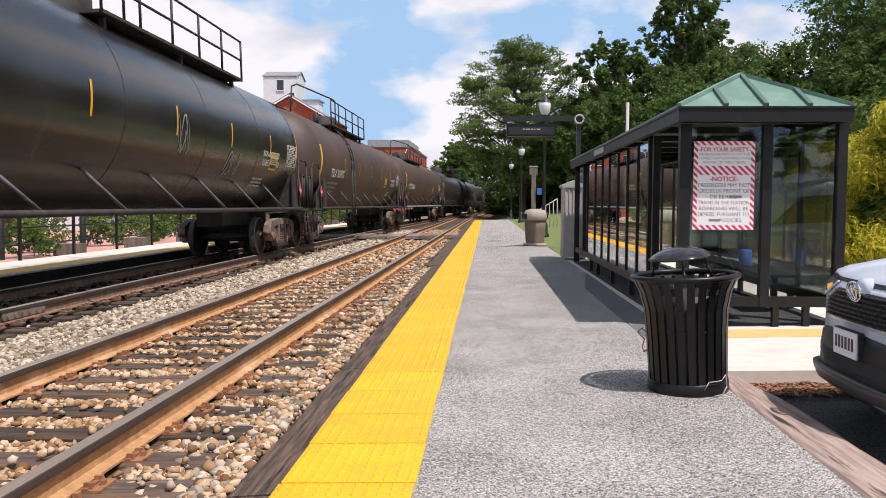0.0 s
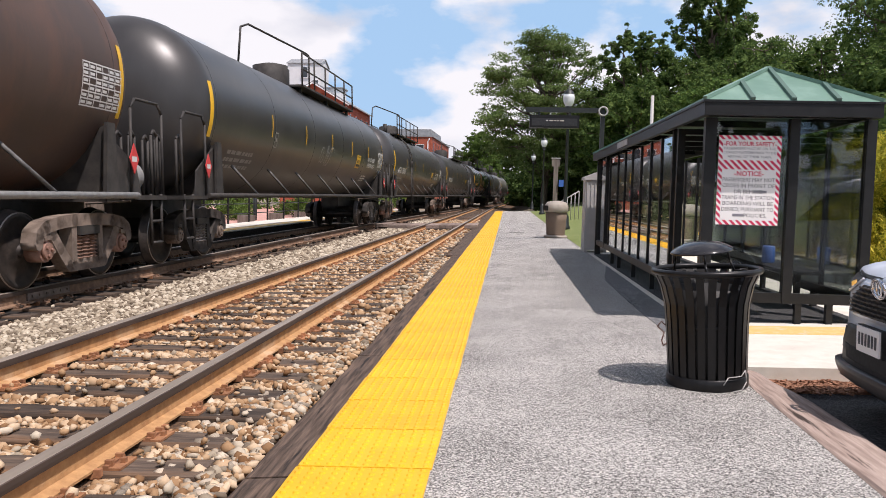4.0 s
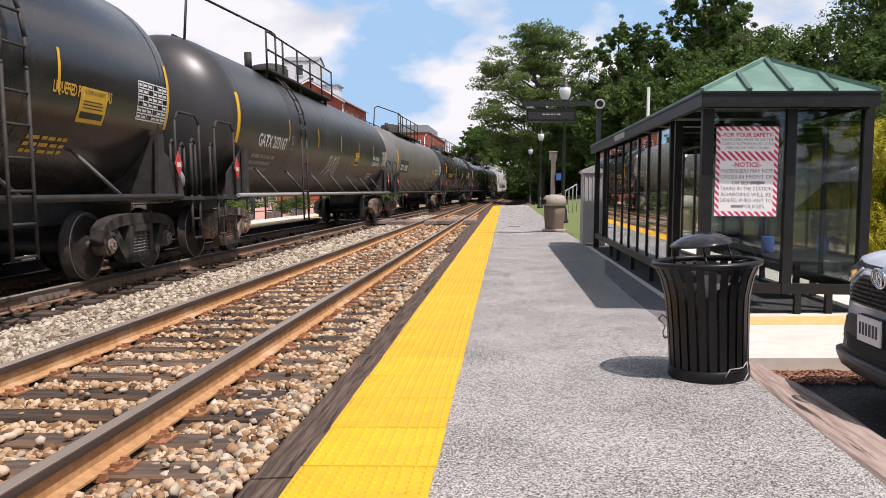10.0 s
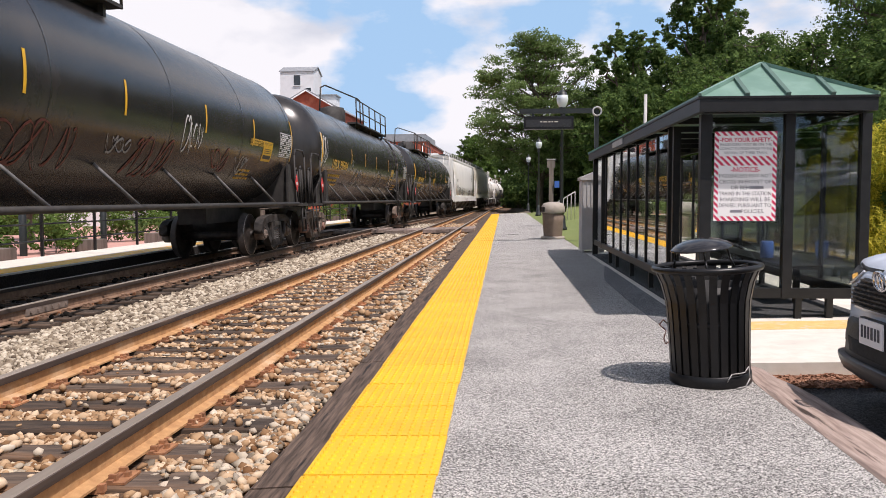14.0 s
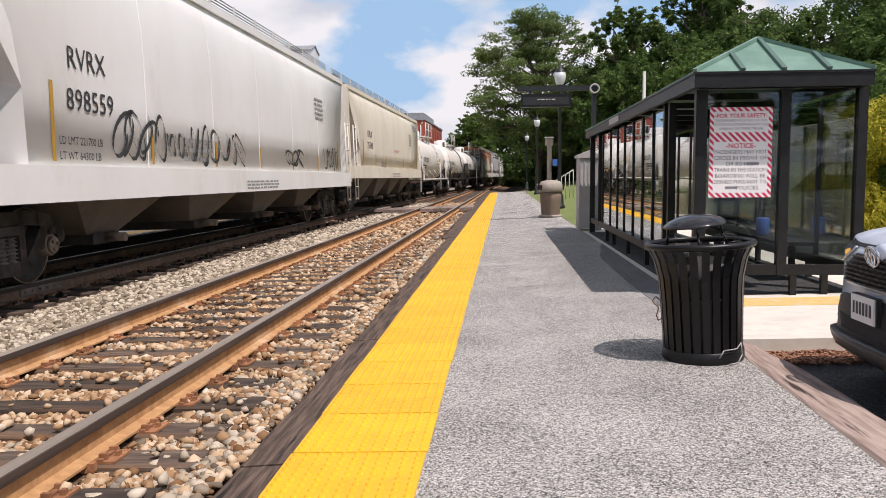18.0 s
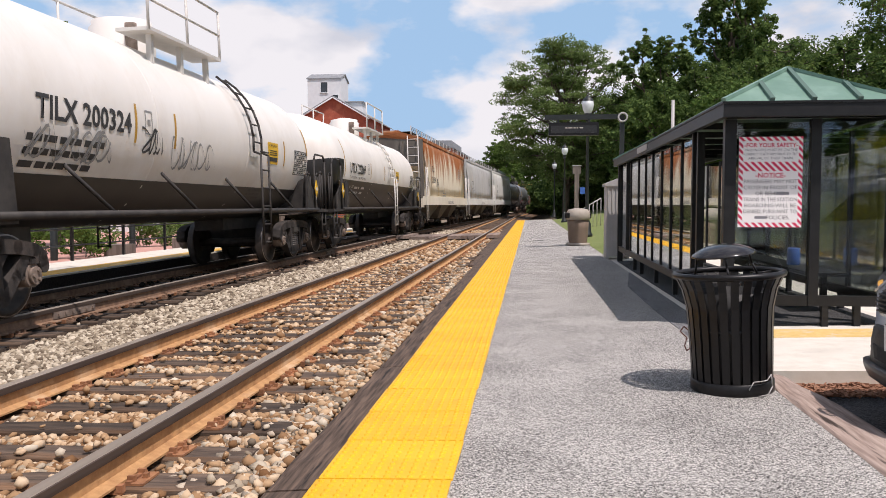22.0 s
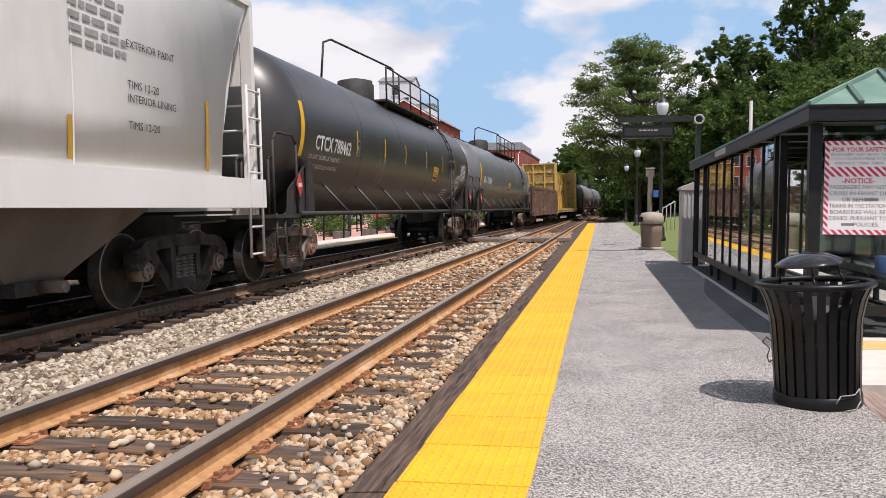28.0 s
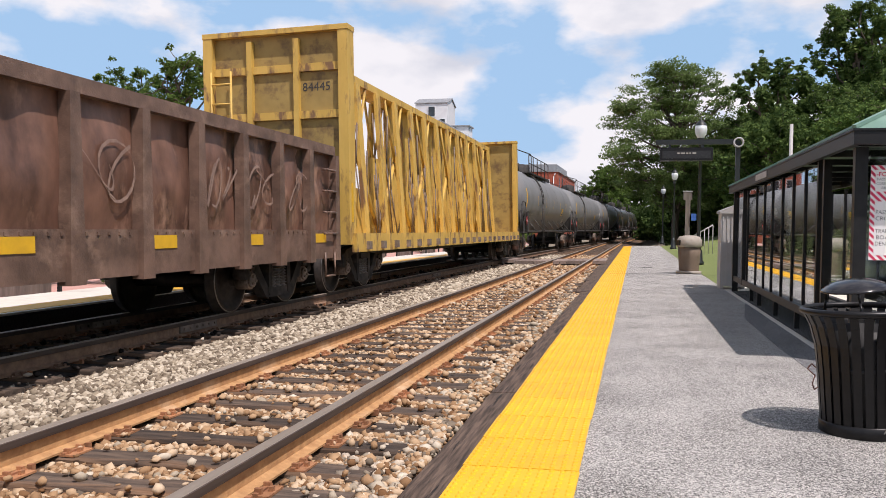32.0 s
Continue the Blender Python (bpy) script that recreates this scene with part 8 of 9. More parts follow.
# ---- beige bin, cabinet, wooden pole, far mast ----
def beige_bin():
    t = thing("litter_bin", "round brown litter bin with a pale beige hooded lid", "litter bin", at=pose(1.62, 24.9, 0))
    part("foot", lathe(bmesh.new(), [(0, 0), (0.36, 0), (0.36, 0.07), (0.3, 0.08), (0, 0.08)], 24), M["beige_lid"], t)
    part("drum", lathe(bmesh.new(), [(0.28, 0.08), (0.31, 0.5), (0.33, 0.78), (0, 0.78)], 24), M["beige"], t)
    part("lid", lathe(bmesh.new(), [(0.34, 0.78), (0.37, 0.80), (0.36, 0.98), (0.29, 1.09), (0.1, 1.13), (0, 1.13)], 24), M["beige_lid"], t)
    for a in (200, 20):
        bm = bmesh.new(); box(bm, 0.30, 0.375, -0.14, 0.14, 0.83, 0.98, pose(0, 0, 0, 0, 0, a)); part("flap", bm, M["black_metal"], t)
beige_bin()


def cabinet():
    t = thing("utility_cabinet", "tall grey metal cabinet with a pitched cap", "cabinet", at=pose(2.12, 18.75, -0.03))
    part("body", box(bmesh.new(), -0.26, 0.26, -0.32, 0.32, 0.08, 1.66), M["grey_box"], t)
    for x in (-0.22, 0.22):
        part("foot", box(bmesh.new(), x - 0.03, x + 0.03, -0.3, 0.3, 0, 0.08), M["grey_box"], t)
    bm = bmesh.new()
    plate(bm, [(-0.30, -0.36, 1.66), (0.30, -0.36, 1.66), (0.30, -0.36, 1.72), (0, -0.36, 1.84), (-0.30, -0.36, 1.72)], 0.72, Vector((0, 1, 0)))
    part("cap", bm, M["grey_box"], t)
    for i in range(6):
        part("rib", box(bmesh.new(), -0.23 + i * 0.088, -0.21 + i * 0.088, -0.34, -0.321, 0.12, 1.6), M["grey_box"], t)
    part("handle", box(bmesh.new(), 0.17, 0.2, -0.35, -0.321, 0.85, 1.0), M["black_metal"], t)
cabinet()


def wood_pole():
    t = thing("call_post", "grey weathered post with a call box and a tilted plate", "post", at=pose(2.25, 36.5, 0))
    part("shaft", box(bmesh.new(), -0.10, 0.10, -0.10, 0.10, 0, 2.6), M["wood_pole"], t)
    part("head", box(bmesh.new(), -0.19, 0.17, -0.08, 0.08, 2.6, 2.95), M["wood_pole"], t)
    part("cap", box(bmesh.new(), -0.21, 0.19, -0.1, 0.1, 2.951, 2.99), M["grey_box"], t)
    part("blue_box", box(bmesh.new(), 0.14, 0.35, -0.2, -0.05, 1.7, 2.0), M["blue"], t, "small blue call box")
wood_pole()

mast = thing("utility_pole", "slim pale grey pole standing among the trees", "pole", at=pose(10.4, 59.5, 0.6))
part("shaft", lathe(bmesh.new(), [(0.16, 0), (0.11, 7.9), (0, 7.9)], 10), M["grey_box"], mast)

rail = thing("step_rail", "pale metal handrail of a stair beyond the bin", "handrail", at=pose(2.75, 41, 0.05))
bm = bmesh.new()
pipe(bm, [(0, 0, 0.9), (1.0, 0.3, 1.5)], 0.03); part("top_rail", bm, M["grey_box"], rail)
for i in range(6):
    bm = bmesh.new(); rod(bm, (i * 0.2, i * 0.06, 0.0), (i * 0.2, i * 0.06, 0.9 + i * 0.12), 0.018); part("baluster", bm, M["grey_box"], rail)

# litter on the platform
bm = bmesh.new()
for i in range(5):
    box(bm, -0.2 + i * 0.08, -0.14 + i * 0.08, -0.12 + (i % 2) * 0.1, 0.06 + (i % 2) * 0.09, 0.0, 0.012)
tagged(part("flattened_litter", bm, M["tar"], None, "", SITE @ pose(0.46, 28.6, 0.001)), "dark scrap lying flat on the platform", "litter")

# bark mulch against the pad
bm = bmesh.new()
rng = random.Random(3)
plate(bm, [(2.06, 6.0, -0.13), (3.6, 5.96, -0.13), (6.0, 5.96, -0.13), (6.0, 6.21, -0.13), (2.06, 6.32, -0.13)], 0.03)
for i in range(900):
    x, y = rng.uniform(2.07, 4.2), rng.uniform(5.86, 6.26)
    m = pose(x, y, -0.095 + rng.uniform(0, 0.012), rng.uniform(-25, 25), rng.uniform(-25, 25), rng.uniform(0, 180))
    a, w = rng.uniform(0.012, 0.03), rng.uniform(0.005, 0.011)
    box(bm, -a, a, -w, w, 0, 0.006, m)
lay(tagged(part("bark_mulch", bm, M["mulch"]), "strip of red-brown bark mulch beside the pad", "mulch", kind="stuff"))

can = thing("drinks_can", "bright blue tin standing on the shelter's bench", "tin", at=pose(3.3, 10.2, 0.46))
part("tin", lathe(bmesh.new(), [(0, 0), (0.07, 0), (0.075, 0.01), (0.075, 0.19), (0.065, 0.205), (0, 0.205)], 18), M["blue"], can)


# ---- trees, shrubs, hedges ----
def leaves(n, clumps, size, rng, flat=0.35, thin=0.55, hang=0.0):
    """Small leaf quads scattered through clumps of (centre, radii)."""
    c = np.array([k[0] for k in clumps], float)
    r = np.array([k[1] for k in clumps], float)
    w = r.prod(1) ** 0.67
    pick = rng.choice(len(c), n, p=w / w.sum())
    d = rng.normal(size=(n, 3)); d /= np.linalg.norm(d, axis=1, keepdims=True)
    rad = rng.uniform(0, 1, n) ** 0.42
    p = c[pick] + d * r[pick] * rad[:, None]
    nor = d * 0.7 + rng.normal(size=(n, 3)) * 0.6 + np.array([0, 0, flat * 2])
    nor /= np.linalg.norm(nor, axis=1, keepdims=True)
    t = rng.normal(size=(n, 3))
    t[:, 2] -= hang * 3
    t -= (t * nor).sum(1, keepdims=True) * nor
    t /= np.linalg.norm(t, axis=1, keepdims=True)
    b = np.cross(nor, t)
    s = size * rng.uniform(0.6, 1.3, n)[:, None]
    v = np.stack([p - t * s, p + b * s * thin + nor * s * 0.12, p + t * s, p - b * s * thin + nor * s * 0.12], 1)
    return v.reshape(-1, 3), np.arange(4 * n).reshape(-1, 4)


def limb(bm, a, b, r0, r9, rng, bend=0.12):
    pts = [Vector(a)]
    n = 4
    for i in range(1, n + 1):
        k = i / n
        p = Vector(a).lerp(Vector(b), k)
        if i < n:
            s = (Vector(b) - Vector(a)).length * bend
            p += Vector((rng.uniform(-s, s), rng.uniform(-s, s), rng.uniform(-s, s) * 0.5))
        pts.append(p)
    for i in range(n):
        rod(bm, pts[i], pts[i + 1], r0 + (r9 - r0) * i / n, 7, r0 + (r9 - r0) * (i + 1) / n, caps=False)


def tree(kind, x, y, z, h, r, seed, leaf, label, n=12000, size=0.2, low=0.2, layers=False, boughs=26, sub=9, open_crown=0.0, dense=False):
    """A trunk with limbs that end in boughs; every bough carries small clumps of leaves, with gaps between them."""
    pr = random.Random(seed * 31 + int(abs(x) * 7 + y))
    rg = np.random.default_rng(seed * 7 + int(abs(x) * 10 + y) % 997)
    t = thing("tree", label, "tree", "trees around the station", at=pose(x, y, z))
    bm = bmesh.new()
    lean = Vector((pr.uniform(-0.04, 0.04) * h, pr.uniform(-0.04, 0.04) * h, 0.6 * h))
    limb(bm, (0, 0, -0.4), lean, 0.022 * h, 0.012 * h, pr, 0.03)
    clumps = []
    for i in range(boughs):
        k = (i + pr.uniform(0.1, 0.9)) / boughs
        a = i * 2.39996 + pr.uniform(-0.5, 0.5)
        env = math.sin(math.pi * min(0.97, 0.17 + 0.78 * k)) ** (0.6 if not layers else 0.75)
        q = env * r * (pr.uniform(0.55, 0.9) if i % 4 else pr.uniform(0.05, 0.4)) * pr.uniform(0.85, 1.12)
        br = r * pr.uniform(0.2, 0.36) * (1 - 0.35 * k)
        c = Vector((q * math.cos(a), q * math.sin(a), h * (low + (0.95 - low) * k) + pr.uniform(-0.02, 0.03) * h))
        base = lean * min(1.0, max(0.3, (c.z / h - 0.16) / 0.6))
        limb(bm, base, c, 0.007 * h, 0.0025 * h, pr)
        for m in range(sub):
            d = Vector((pr.gauss(0, 0.62), pr.gauss(0, 0.62), pr.gauss(0, 0.28 if layers else 0.45))) * br
            cr = br * (pr.uniform(0.28, 0.56) if dense else pr.uniform(0.3, 0.58)) * (1 - 0.3 * open_crown)
            p = c + d
            if p.z < 0.5:
                p.z = 0.5
            clumps.append((tuple(p), (cr * (1.35 if layers else 1), cr * (1.35 if layers else 1), cr * (0.42 if layers else 0.7))))
            if m < 3:
                limb(bm, c, p, 0.0025 * h, 0.001 * h, pr)
    part("trunk", bm, M["bark"], t)
    v, f = leaves(n, clumps, size, rg)
    if dense:
        # larger leaves deep in the crown close it against the sky
        core = [(tuple(q * 0.86 for q in k[0][:2]) + (k[0][2] * 0.96,), tuple(1.1 * q for q in k[1])) for k in clumps]
        v2, f2 = leaves(n // 7, core, size * 2.6, rg)
        v, f = np.concatenate([v, v2]), np.concatenate([f, f2 + len(v)])
    part("crown", soup(v, f, M[leaf]), M[leaf], t)
    return t


tree("locust", 3.9, 84, -0.4, 18.8, 7.3, 1, "leaf_locust", "tall airy light green locust tree with layered branches", 80000, 0.13, 0.26, True, 70, 12, 0.15)
tree("round", -8.0, 220, -0.3, 19.5, 7.6, 2, "leaf_mid", "rounded green tree beyond the bend of the track", 30000, 0.34, 0.02, False, 90)
tree("round", 0.5, 300, -0.5, 24.0, 9.0, 5, "leaf_mid", "rounded green tree far beyond the bend of the track", 16000, 0.5, 0.02, False, 60)
tree("round", -15.5, 92, -0.3, 9.6, 3.0, 3, "leaf_dark", "bushy dark green tree beside the brick mill", 8000, 0.17, 0.1)
dark = [(8.5, 108, 11, 5.5, 0.02), (5.6, 118, 10, 4.0, 0.0), (13.5, 104, 13, 6.0, 0.02), (10.5, 92, 12, 5.5, 0.05), (15, 84, 13, 6, 0.05), (11.5, 72, 11.5, 5, 0.08),
        (17, 76, 14.5, 6, 0.1), (22.5, 72, 15.5, 6.5, 0.1), (32.0, 66, 16, 6.5, 0.1), (22, 58, 12.5, 5.5, 0.06), (27, 54, 14, 6, 0.06), (33, 58, 17, 7, 0.1), (16.5, 62, 10.5, 4.6, 0.05),
        (22.5, 42, 17, 6.2, 0.08), (28, 44, 18, 6.5, 0.1), (18.2, 34, 10, 4.2, 0.03), (24, 33, 14, 5.5, 0.05), (14.5, 30, 6.5, 3.2, 0.0), (20, 90, 15, 7, 0.05),
        (8.6, 138, 13, 5, 0.0), (7.2, 127, 11, 4, 0.0), (13, 150, 16, 6, 0.0), (10.5, 172, 17, 6, 0.0), (15, 195, 20, 8, 0.0), (14, 235, 22, 8, 0.0), (9, 152, 12, 4, 0.0), (14.5, 97, 15.5, 5.5, 0.0), (18.5, 69, 13.5, 5, 0.0), (11, 84, 14, 4.5, 0.0)]
for i, (x, y, h, r, low) in enumerate(dark):
    tree("dark", x, y, 0.1 + (x - 4) * 0.055 if x > 4 else 0, h * (0.9 if y > 50 else 1.0), r, 10 + i, "leaf_dark" if i % 4 else "leaf_wood", "dense dark green broadleaf tree on the bank", 22000 if y > 50 else 40000, 0.135 if y > 50 else 0.085, low, False, 46, 13, 0.0, True)
tree("tall", 19.6, 80, 1.0, 22.0, 5.4, 31, "leaf_dark", "very tall tree with an open ragged crown", 36000, 0.125, 0.4, False, 30, 9, 0.25, True)
tree("tall", 12.2, 78, 0.6, 16.8, 4.6, 32, "leaf_dark", "tall tree with a ragged flat top", 28000, 0.125, 0.45, False, 26, 9, 0.25, True)
# thick undergrowth that closes the view past the platform
for i, (x, y, w) in enumerate(((4.3, 96, 2.4), (6.8, 100, 3.0), (9.5, 98, 3.0), (4.9, 106, 2.2), (6.4, 112, 3), (8.8, 120, 3.5), (9.6, 134, 3.8), (12, 112, 3.5), (2.6, 118, 2.6), (4.2, 126, 2.8), (6.0, 138, 3.2), (2.2, 134, 2.6))):
    rg = np.random.default_rng(50 + i)
    t = thing("shrub", "dark undergrowth at the edge of the wood", "shrub", "undergrowth", at=pose(x, y, -0.1))
    cl = [((rg.uniform(-w, w) * 0.7, rg.uniform(-w, w) * 0.7, rg.uniform(0.4, 4.4)), (1.3, 1.3, 1.1)) for _ in range(20)]
    v, f = leaves(5000, cl, 0.24, rg)
    part("foliage", soup(v, f, M["leaf_dark"]), M["leaf_dark"], t)
    for k in range(3):
        bm = bmesh.new(); limb(bm, (0, 0, -0.1), cl[k][0], 0.05, 0.01, random.Random(i * 9 + k)); part("stem", bm, M["bark"], t)


# dark evergreen shrubs that close the view behind the shelter
for i, (x, y, h) in enumerate(((8.6, 17.0, 2.9), (7.2, 18.6, 2.5), (9.8, 19.4, 3.3), (8.2, 21.0, 3.0), (10.6, 22.2, 3.6), (7.6, 23.6, 2.4), (9.4, 25.0, 3.2), (12.2, 17.4, 3.6), (12.6, 21.0, 3.8), (11.6, 26.0, 3.6), (14.5, 24.0, 4.2), (8.8, 28.0, 2.6))):
    rg = np.random.default_rng(300 + i)
    t = thing("shrub", "dense dark evergreen shrub behind the shelter", "shrub", "evergreen shrubs", at=pose(x, y, 0.02 + 0.12 * (x - 6.4)))
    cl = [((rg.uniform(-1, 1), rg.uniform(-1, 1), h * (0.1 + 0.8 * k / 21)), (0.62 * (1.25 - k / 34), 0.62 * (1.25 - k / 34), 0.42)) for k in range(22)]
    v, f = leaves(7000, cl, 0.055, rg, 0.2)
    v2, f2 = leaves(900, cl, 0.16, rg)
    part("foliage", soup(np.concatenate([v, v2]), np.concatenate([f, f2 + len(v)]), M["leaf_dark"]), M["leaf_dark"], t)
    for k in range(3):
        bm = bmesh.new(); limb(bm, (0, 0, -0.1), cl[k * 5 + 3][0], 0.04, 0.01, random.Random(i * 7 + k)); part("stem", bm, M["bark"], t)


# golden thread-leaf cypress beside the shelter
def golden_bush(x, y, r, h, seed):
    rg = np.random.default_rng(seed)
    t = thing("shrub", "golden yellow-green thread-leaf cypress shrub", "shrub", "golden shrubs", at=pose(x, y, 0))
    cl = []
    for i in range(95):
        a, k = rg.uniform(0, 2 * np.pi), (i + 0.5) / 95
        rr = r * (1 - 0.62 * k ** 1.8) * rg.uniform(0.55, 1.0)
        cl.append(((rr * math.cos(a), rr * math.sin(a), 0.12 + (h - 0.35) * k), (0.34, 0.34, 0.26)))
    v, f = leaves(34000, cl, 0.06, rg, 0.25, 0.17, 0.45)
    part("foliage", soup(v, f, M["leaf_gold"]), M["leaf_gold"], t)
    inner = [((0, 0, h * 0.3), (r * 0.7, r * 0.7, h * 0.33)), ((0, 0, h * 0.62), (r * 0.45, r * 0.45, h * 0.25))]
    v, f = leaves(3000, inner, 0.13, rg)
    part("inner_foliage", soup(v, f, M["leaf_mid"]), M["leaf_mid"], t)
    for k in range(4):
        bm = bmesh.new(); limb(bm, (0, 0, -0.05), cl[k * 15][0], 0.05, 0.012, random.Random(seed + k)); part("stem", bm, M["bark"], t)
golden_bush(6.35, 12.2, 1.25, 2.75, 71)
golden_bush(7.9, 11.4, 1.3, 2.6, 72)
golden_bush(6.5, 14.9, 1.2, 2.4, 73)

# shrubs and small trees behind the far platform
rg0 = random.Random(77)
for i in range(44):
    y = 7 + i * 1.75 + rg0.uniform(-0.6, 0.6)
    x = far_edge(y) - rg0.uniform(3.6, 6.2)
    h = rg0.uniform(0.6, 1.8)
    rg = np.random.default_rng(80 + i)
    t = thing("shrub", "small leafy shrub in the bed behind the far platform", "shrub", "shrubs behind the far platform", at=pose(x, y, 0.22))
    cl = [((rg.uniform(-0.6, 0.6), rg.uniform(-0.9, 0.9), rg.uniform(0.15, h)), (0.35, 0.35, 0.28)) for _ in range(9)]
    v, f = leaves(1100, cl, 0.065, rg)
    part("foliage", soup(v, f, M["leaf_mid" if i % 3 else "leaf_locust"]), M["leaf_mid" if i % 3 else "leaf_locust"], t)
    for k in range(2):
        bm = bmesh.new(); limb(bm, (0, 0, -0.05), cl[k][0], 0.02, 0.006, random.Random(i * 5 + k)); part("stem", bm, M["bark"], t)
tree("small", -18.9, 31, 0.0, 9.3, 2.7, 41, "leaf_mid", "young feathery tree behind the far platform", 20000, 0.085, 0.2, False, 44, 9, 0.2)
tree("small", -22.6, 32, 0.0, 9.1, 2.7, 42, "leaf_mid", "young feathery tree beside the car park", 20000, 0.085, 0.2, False, 44, 9, 0.2)
for i, (x, y) in enumerate(((-26, 60), (-30, 44), (-34, 30), (-27, 78), (-36, 20), (-40, 60))):
    tree("hedge", x, y, -0.1, 5.2, 4.2, 43 + i % 2, "leaf_mid", "low spreading tree across the tracks", 6000, 0.17, 0.05)

# unseen trees added behind the car park, to keep bright sky out of the panes
for i, (x, y) in enumerate(((-24, -44), (-15, -48), (-6, -42), (2, -46), (9, -40), (16, -45), (24, -38), (31, -32), (35, -22), (38, -10), (39, 2), (-32, -36))):
    tree("dark", x, y, -0.4, 13 + (i * 5) % 4, 6.2, 60 + i, "leaf_dark", "unseen dark green tree, added behind the car park to dim reflections", 3500, 0.42, 0.02, False, 24, 6)


# ---- the far side: paving, fence, brick buildings ----
bm = bmesh.new()
ys = strip(-30, 110, 10)
rows = [[bm.verts.new((far_edge(y) - 2.36, y, 0.2)), bm.verts.new((far_edge(y) - 7.5, y, 0.22)), bm.verts.new((far_edge(y) - 40, y, -0.05))] for y in ys]
for r, q in zip(rows, rows[1:]):
    bm.faces.new((r[0], r[1], q[1], q[0])); bm.faces.new((r[1], r[2], q[2], q[1]))
lay(tagged(part("forecourt", bm, M["pink_paving"]), "pinkish brick-paved forecourt behind the far platform", "paving", kind="structure"))

fence = thing("fence", "black three-rail metal fence behind the far platform", "fence", at=Matrix())
fence.matrix_basis = Matrix.Translation(SITE @ Vector((-10.5, 25, 0.3)) - Vector((-10.5, 25, 0.3)))
post = shared("fence_post", lambda bm: box(bm, -0.03, 0.03, -0.03, 0.03, 0, 1.25))
fy = [6 + i * 2.3 for i in range(24)]
for a, b in zip(fy, fy[1:]):
    part("post", post, M["black_metal"], fence, "", pose(far_edge(a) - 2.28, a, 0.30))
    for z in (0.36, 0.74, 1.16):
        bm = bmesh.new()
        rod(bm, (far_edge(a) - 2.28, a + 0.031, 0.30 + z), (far_edge(b) - 2.28, b - 0.031, 0.30 + z), 0.022, 6)
        part("rail", bm, M["black_metal"], fence)
for y in (19.5, 23.5, 37, 51):
    t = thing("bollard_post", "dark round post behind the far platform's fence", "post", "dark posts", at=pose(far_edge(y) - 4.0, y, 0.2))
    part("shaft", lathe(bmesh.new(), [(0.09, 0), (0.09, 2.6), (0, 2.6)], 12), M["post"], t)
for i in range(12):
    y = 9 + i * 4.1
    t = tagged(part("planter_block", box(bmesh.new(), -0.28, 0.28, -0.35, 0.35, 0, 0.32), M["wood_pole"], None, "", stand(pose(far_edge(y) - 3.2, y, 0.2))), "grey weathered timber block beside the shrubs", "timber block", "timber blocks")

# bikes and railings read as thin dark hoops
for i in range(7):
    y = 9.5 + i * 1.1
    t = thing("bike_rack", "black metal hoop stand in the forecourt", "bike rack", "bike hoops", at=pose(far_edge(y) - 8.0, y, 0.15))
    bm = bmesh.new()
    pipe(bm, [(-0.35, 0, 0), (-0.35, 0, 0.7), (-0.2, 0, 0.9), (0.2, 0, 0.9), (0.35, 0, 0.7), (0.35, 0, 0)], 0.03, 6)
    part("hoop", bm, M["black_metal"], t)


def window(parent, x, y, z, w, h, face, frame="silo_white"):
    """A framed window set 6 cm into a wall; face is the yaw of the wall."""
    m = pose(x, y, z, 0, 0, face)
    f = part("window", box(bmesh.new(), -w / 2, w / 2, -0.05, 0.02, -h / 2, h / 2), M["dark_glass"], parent, "", m)
    for b in ((-w / 2 - 0.08, -w / 2, -0.08, 0.02, -h / 2, h / 2), (w / 2, w / 2 + 0.08, -0.08, 0.02, -h / 2, h / 2), (-w / 2 - 0.08, w / 2 + 0.08, -0.08, 0.02, h / 2, h / 2 + 0.08)):
        part("window_frame", box(bmesh.new(), *b), M[frame], f)
    part("sill", box(bmesh.new(), -w / 2 - 0.12, w / 2 + 0.12, -0.14, 0.02, -h / 2 - 0.12, -h / 2), M[frame], f)


def gabled(name, label, x, y, w, d, eave, ridge, wall, roof, face=0):
    """A gabled block: gable end towards -y, before it is turned by face."""
    t = thing(name, label, "building", at=pose(x, y, 0, 0, 0, face))
    bm = bmesh.new()
    plate(bm, [(-w / 2, 0, -0.3), (w / 2, 0, -0.3), (w / 2, 0, eave), (0, 0, ridge), (-w / 2, 0, eave)], d, Vector((0, 1, 0)))
    part("wall", bm, M[wall], t)
    for s in (-1, 1):
        bm = bmesh.new()
        k = (ridge - eave) / (w / 2)
        plate(bm, [(s * (w / 2 + 0.4), -0.35, eave - 0.4 * k + 0.02), (0, -0.35, ridge + 0.02), (0, d + 0.35, ridge + 0.02), (s * (w / 2 + 0.4), d + 0.35, eave - 0.4 * k + 0.02)], 0.14)
        part("roof", bm, M[roof], t)
        bm = bmesh.new()
        a, b = Vector((s * (w / 2 + 0.4), -0.38, eave - 0.4 * k - 0.12)), Vector((0, -0.38, ridge - 0.1))
        rod(bm, a, b, 0.09, 6)
        part("bargeboard", bm, M["silo_white"], t)
    return t


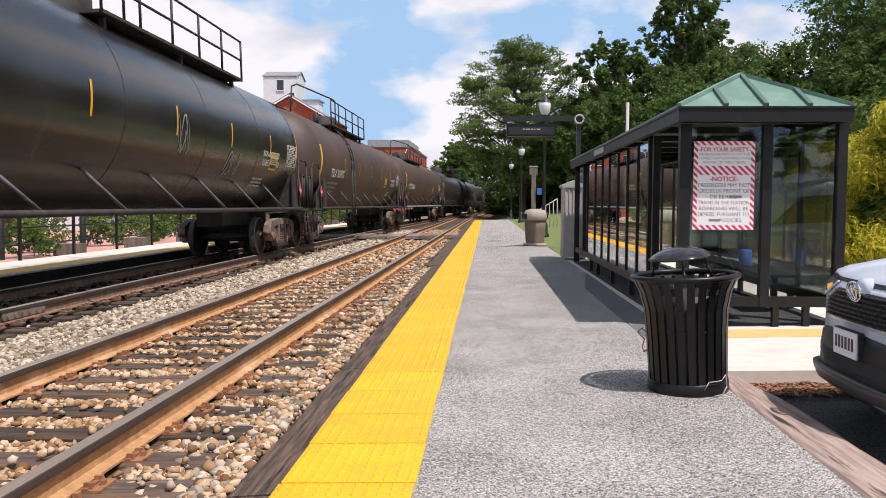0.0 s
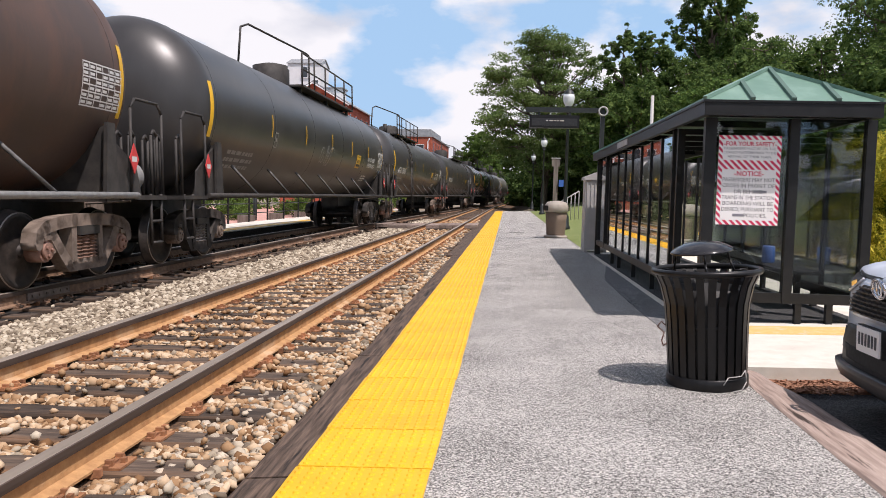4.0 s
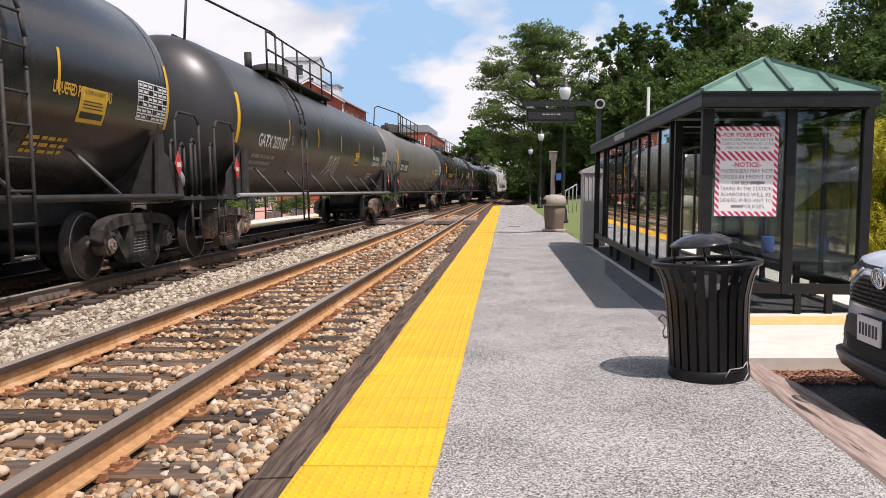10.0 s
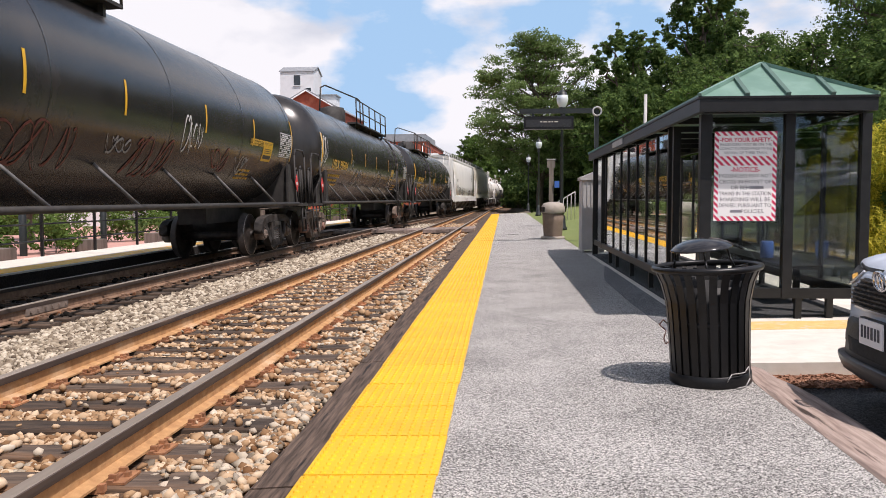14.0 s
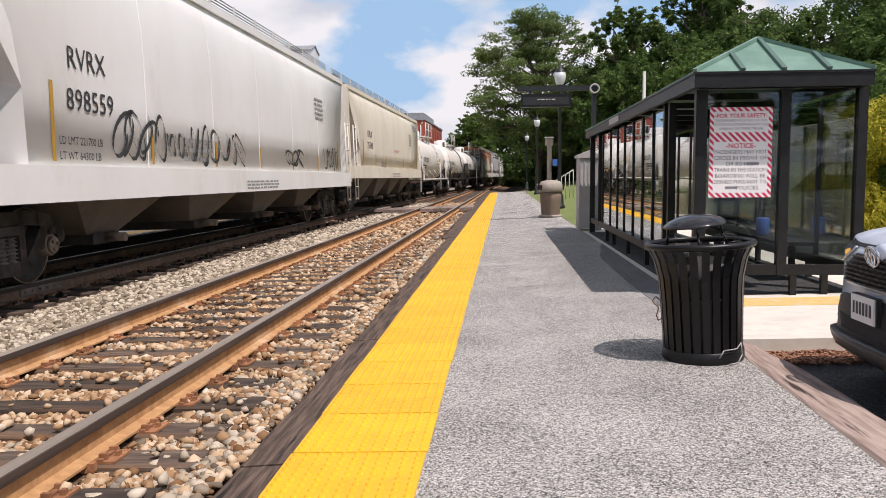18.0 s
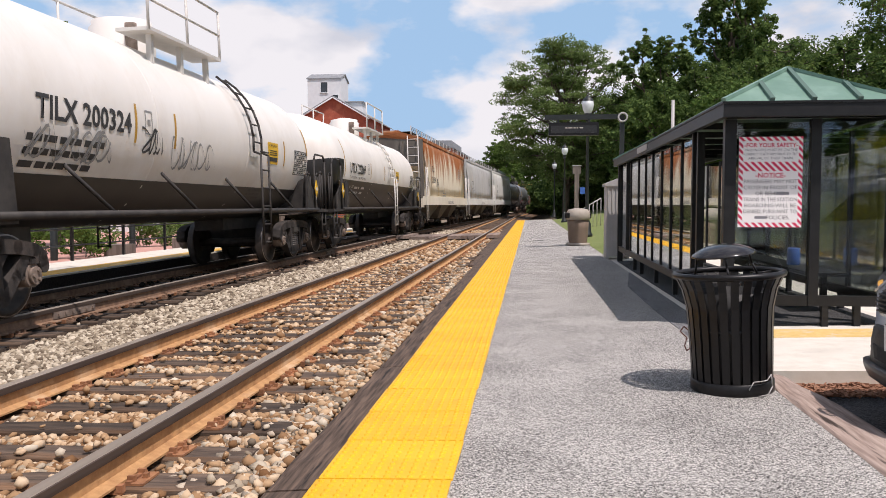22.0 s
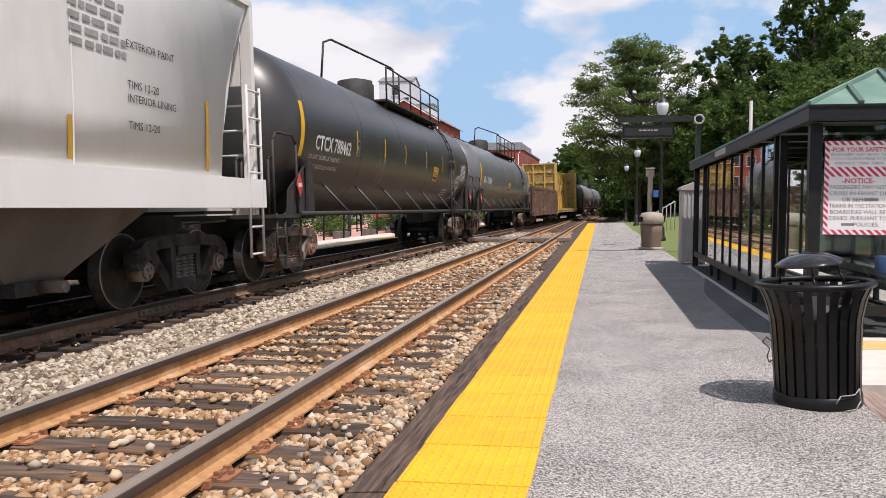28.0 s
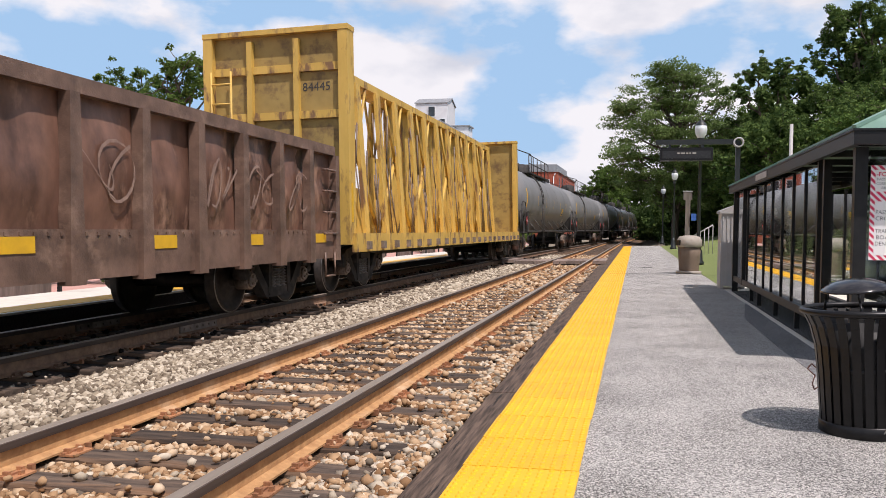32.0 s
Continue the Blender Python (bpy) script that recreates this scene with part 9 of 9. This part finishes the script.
mill = gabled("brick_mill", "red brick mill building with a gabled grey roof", -24.67, 100, 8.6, 16, 13.2, 15.7, "brick", "roof_grey", -0.7)
window(mill, -2.6, -0.02, 11.6, 0.9, 1.0, 0, "brick"); window(mill, 2.85, -0.02, 11.9, 0.85, 1.0, 0, "brick")
for z in (8.6, 5.4, 2.4):
    for x in (-2.6, 0, 2.6):
        window(mill, x, -0.02, z, 1.0, 1.6, 0)
for i in range(4):
    for z in (11.4, 8.4, 5.4):
        window(mill, 4.32, 2.2 + i * 3.7, z, 0.9, 1.3, 90, "brick")
bm = bmesh.new(); pipe(bm, [(-4.2, -0.12, 12.6), (-4.2, -0.12, 0.0)], 0.07); part("downpipe", bm, M["silo_white"], mill)
bm = bmesh.new(); pipe(bm, [(4.38, -0.1, 12.7), (4.38, -0.1, 0.0)], 0.07); part("downpipe", bm, M["silo_white"], mill)
tower = thing("grain_tower", "tall white metal-clad grain tower with a low roof", "tower", at=pose(-30.65, 121, 0, 0, 0, 0))
part("wall", box(bmesh.new(), -2.53, 2.53, -2.6, 2.6, -0.3, 21.1), M["silo_white"], tower)
for k in (-1, 1):
    bm = bmesh.new(); plate(bm, [(-2.68, k * 2.75, 21.1), (2.68, k * 2.75, 21.1), (2.68, 0.0, 22.1), (-2.68, 0, 22.1)], 0.14); part("roof", bm, M["roof_grey"], tower)
    bm = bmesh.new(); plate(bm, [(k * 2.53, -2.6, 21.1), (k * 2.53, 2.6, 21.1), (k * 2.53, 0, 22.05)], 0.02, Vector((-k, 0, 0))); part("gable", bm, M["silo_white"], tower)
window(tower, 0.05, -2.62, 19.85, 1.0, 1.5, 0); window(tower, 1.75, -2.62, 18.2, 0.8, 1.0, 0)
penthouse = thing("roof_house", "small white-clad penthouse on the mill's roof", "penthouse", at=pose(-22.85, 107, 13.35))
part("wall", box(bmesh.new(), -1.1, 1.1, -1.4, 1.4, 0, 2.3), M["silo_white"], penthouse)
part("roof", box(bmesh.new(), -1.3, 1.3, -1.6, 1.6, 2.3, 2.45), M["roof_grey"], penthouse)

ware = thing("brick_warehouse", "long red brick warehouse with orange sunlit wall", "building", at=pose(-16.8, 140, 0, 0, 0, -1.0))
part("wall", box(bmesh.new(), -5.2, 3.5, 0, 32, -0.3, 11.8), M["brick"], ware)
part("parapet", box(bmesh.new(), -5.4, 3.7, -0.15, 32.2, 11.8, 12.05), M["roof_grey"], ware)
part("roof_block", box(bmesh.new(), -5.0, 2.6, 6, 24, 12.05, 13.6), M["roof_grey"], ware, "grey metal-clad block on the roof")
for i in range(8):
    for z in (9.9, 6.4, 2.9):
        window(ware, 3.52, 2.2 + i * 3.8, z, 1.3, 2.0, 90, "brick")
for i in range(3):
    for z in (9.6, 6.2):
        window(ware, -3.6 + i * 2.5, -0.02, z, 1.3, 1.6, 0)
bm = bmesh.new(); pipe(bm, [(3.1, -0.15, 11.5), (2.8, -0.15, 11.0), (2.8, -0.15, 0)], 0.08); part("downpipe", bm, M["silo_white"], ware)
gable = thing("white_house", "small white-gabled house beyond the far platform", "building", at=pose(-32, 62, 0))
part("wall", box(bmesh.new(), -3, 3, 0, 6, -0.3, 5.2), M["silo_white"], gable)
bm = bmesh.new(); plate(bm, [(-3.2, -0.2, 5.2), (3.2, -0.2, 5.2), (0, -0.2, 7.4)], 6.4, Vector((0, 1, 0))); part("roof", bm, M["roof_grey"], gable)


# ---- what moves: every car rolls along the far track, its wheels turn ----
def motions():
    for c, u, length in CARS:
        rows = []
        for i in range(65):
            t = i * 0.5
            y = u - distance_run(t)
            h = length / 2 - 1.85
            a, b = Vector((x2(y - h), y - h, Z2)), Vector((x2(y + h), y + h, Z2))
            d = b - a
            rows.append((t, SITE @ Matrix.Translation((a + b) / 2) @ pose(0, 0, 0, 0, 0, -math.degrees(math.atan2(d.x, d.y)))))
        walk(c, rows)
    first = {}
    for w in WHEELS:
        key = round(w.location.y, 2)
        if key not in first:
            base = w.matrix_basis.copy()
            walk(w, [(i * 0.04, base @ pose(0, 0, 0, math.degrees(distance_run(i * 0.04) / 0.46), 0, 0)) for i in range(801)])
            first[key] = w.animation_data
        else:
            w.rotation_mode = "QUATERNION"
            d = w.animation_data_create()
            d.action = first[key].action
            d.action_slot = first[key].action_slot


motions()
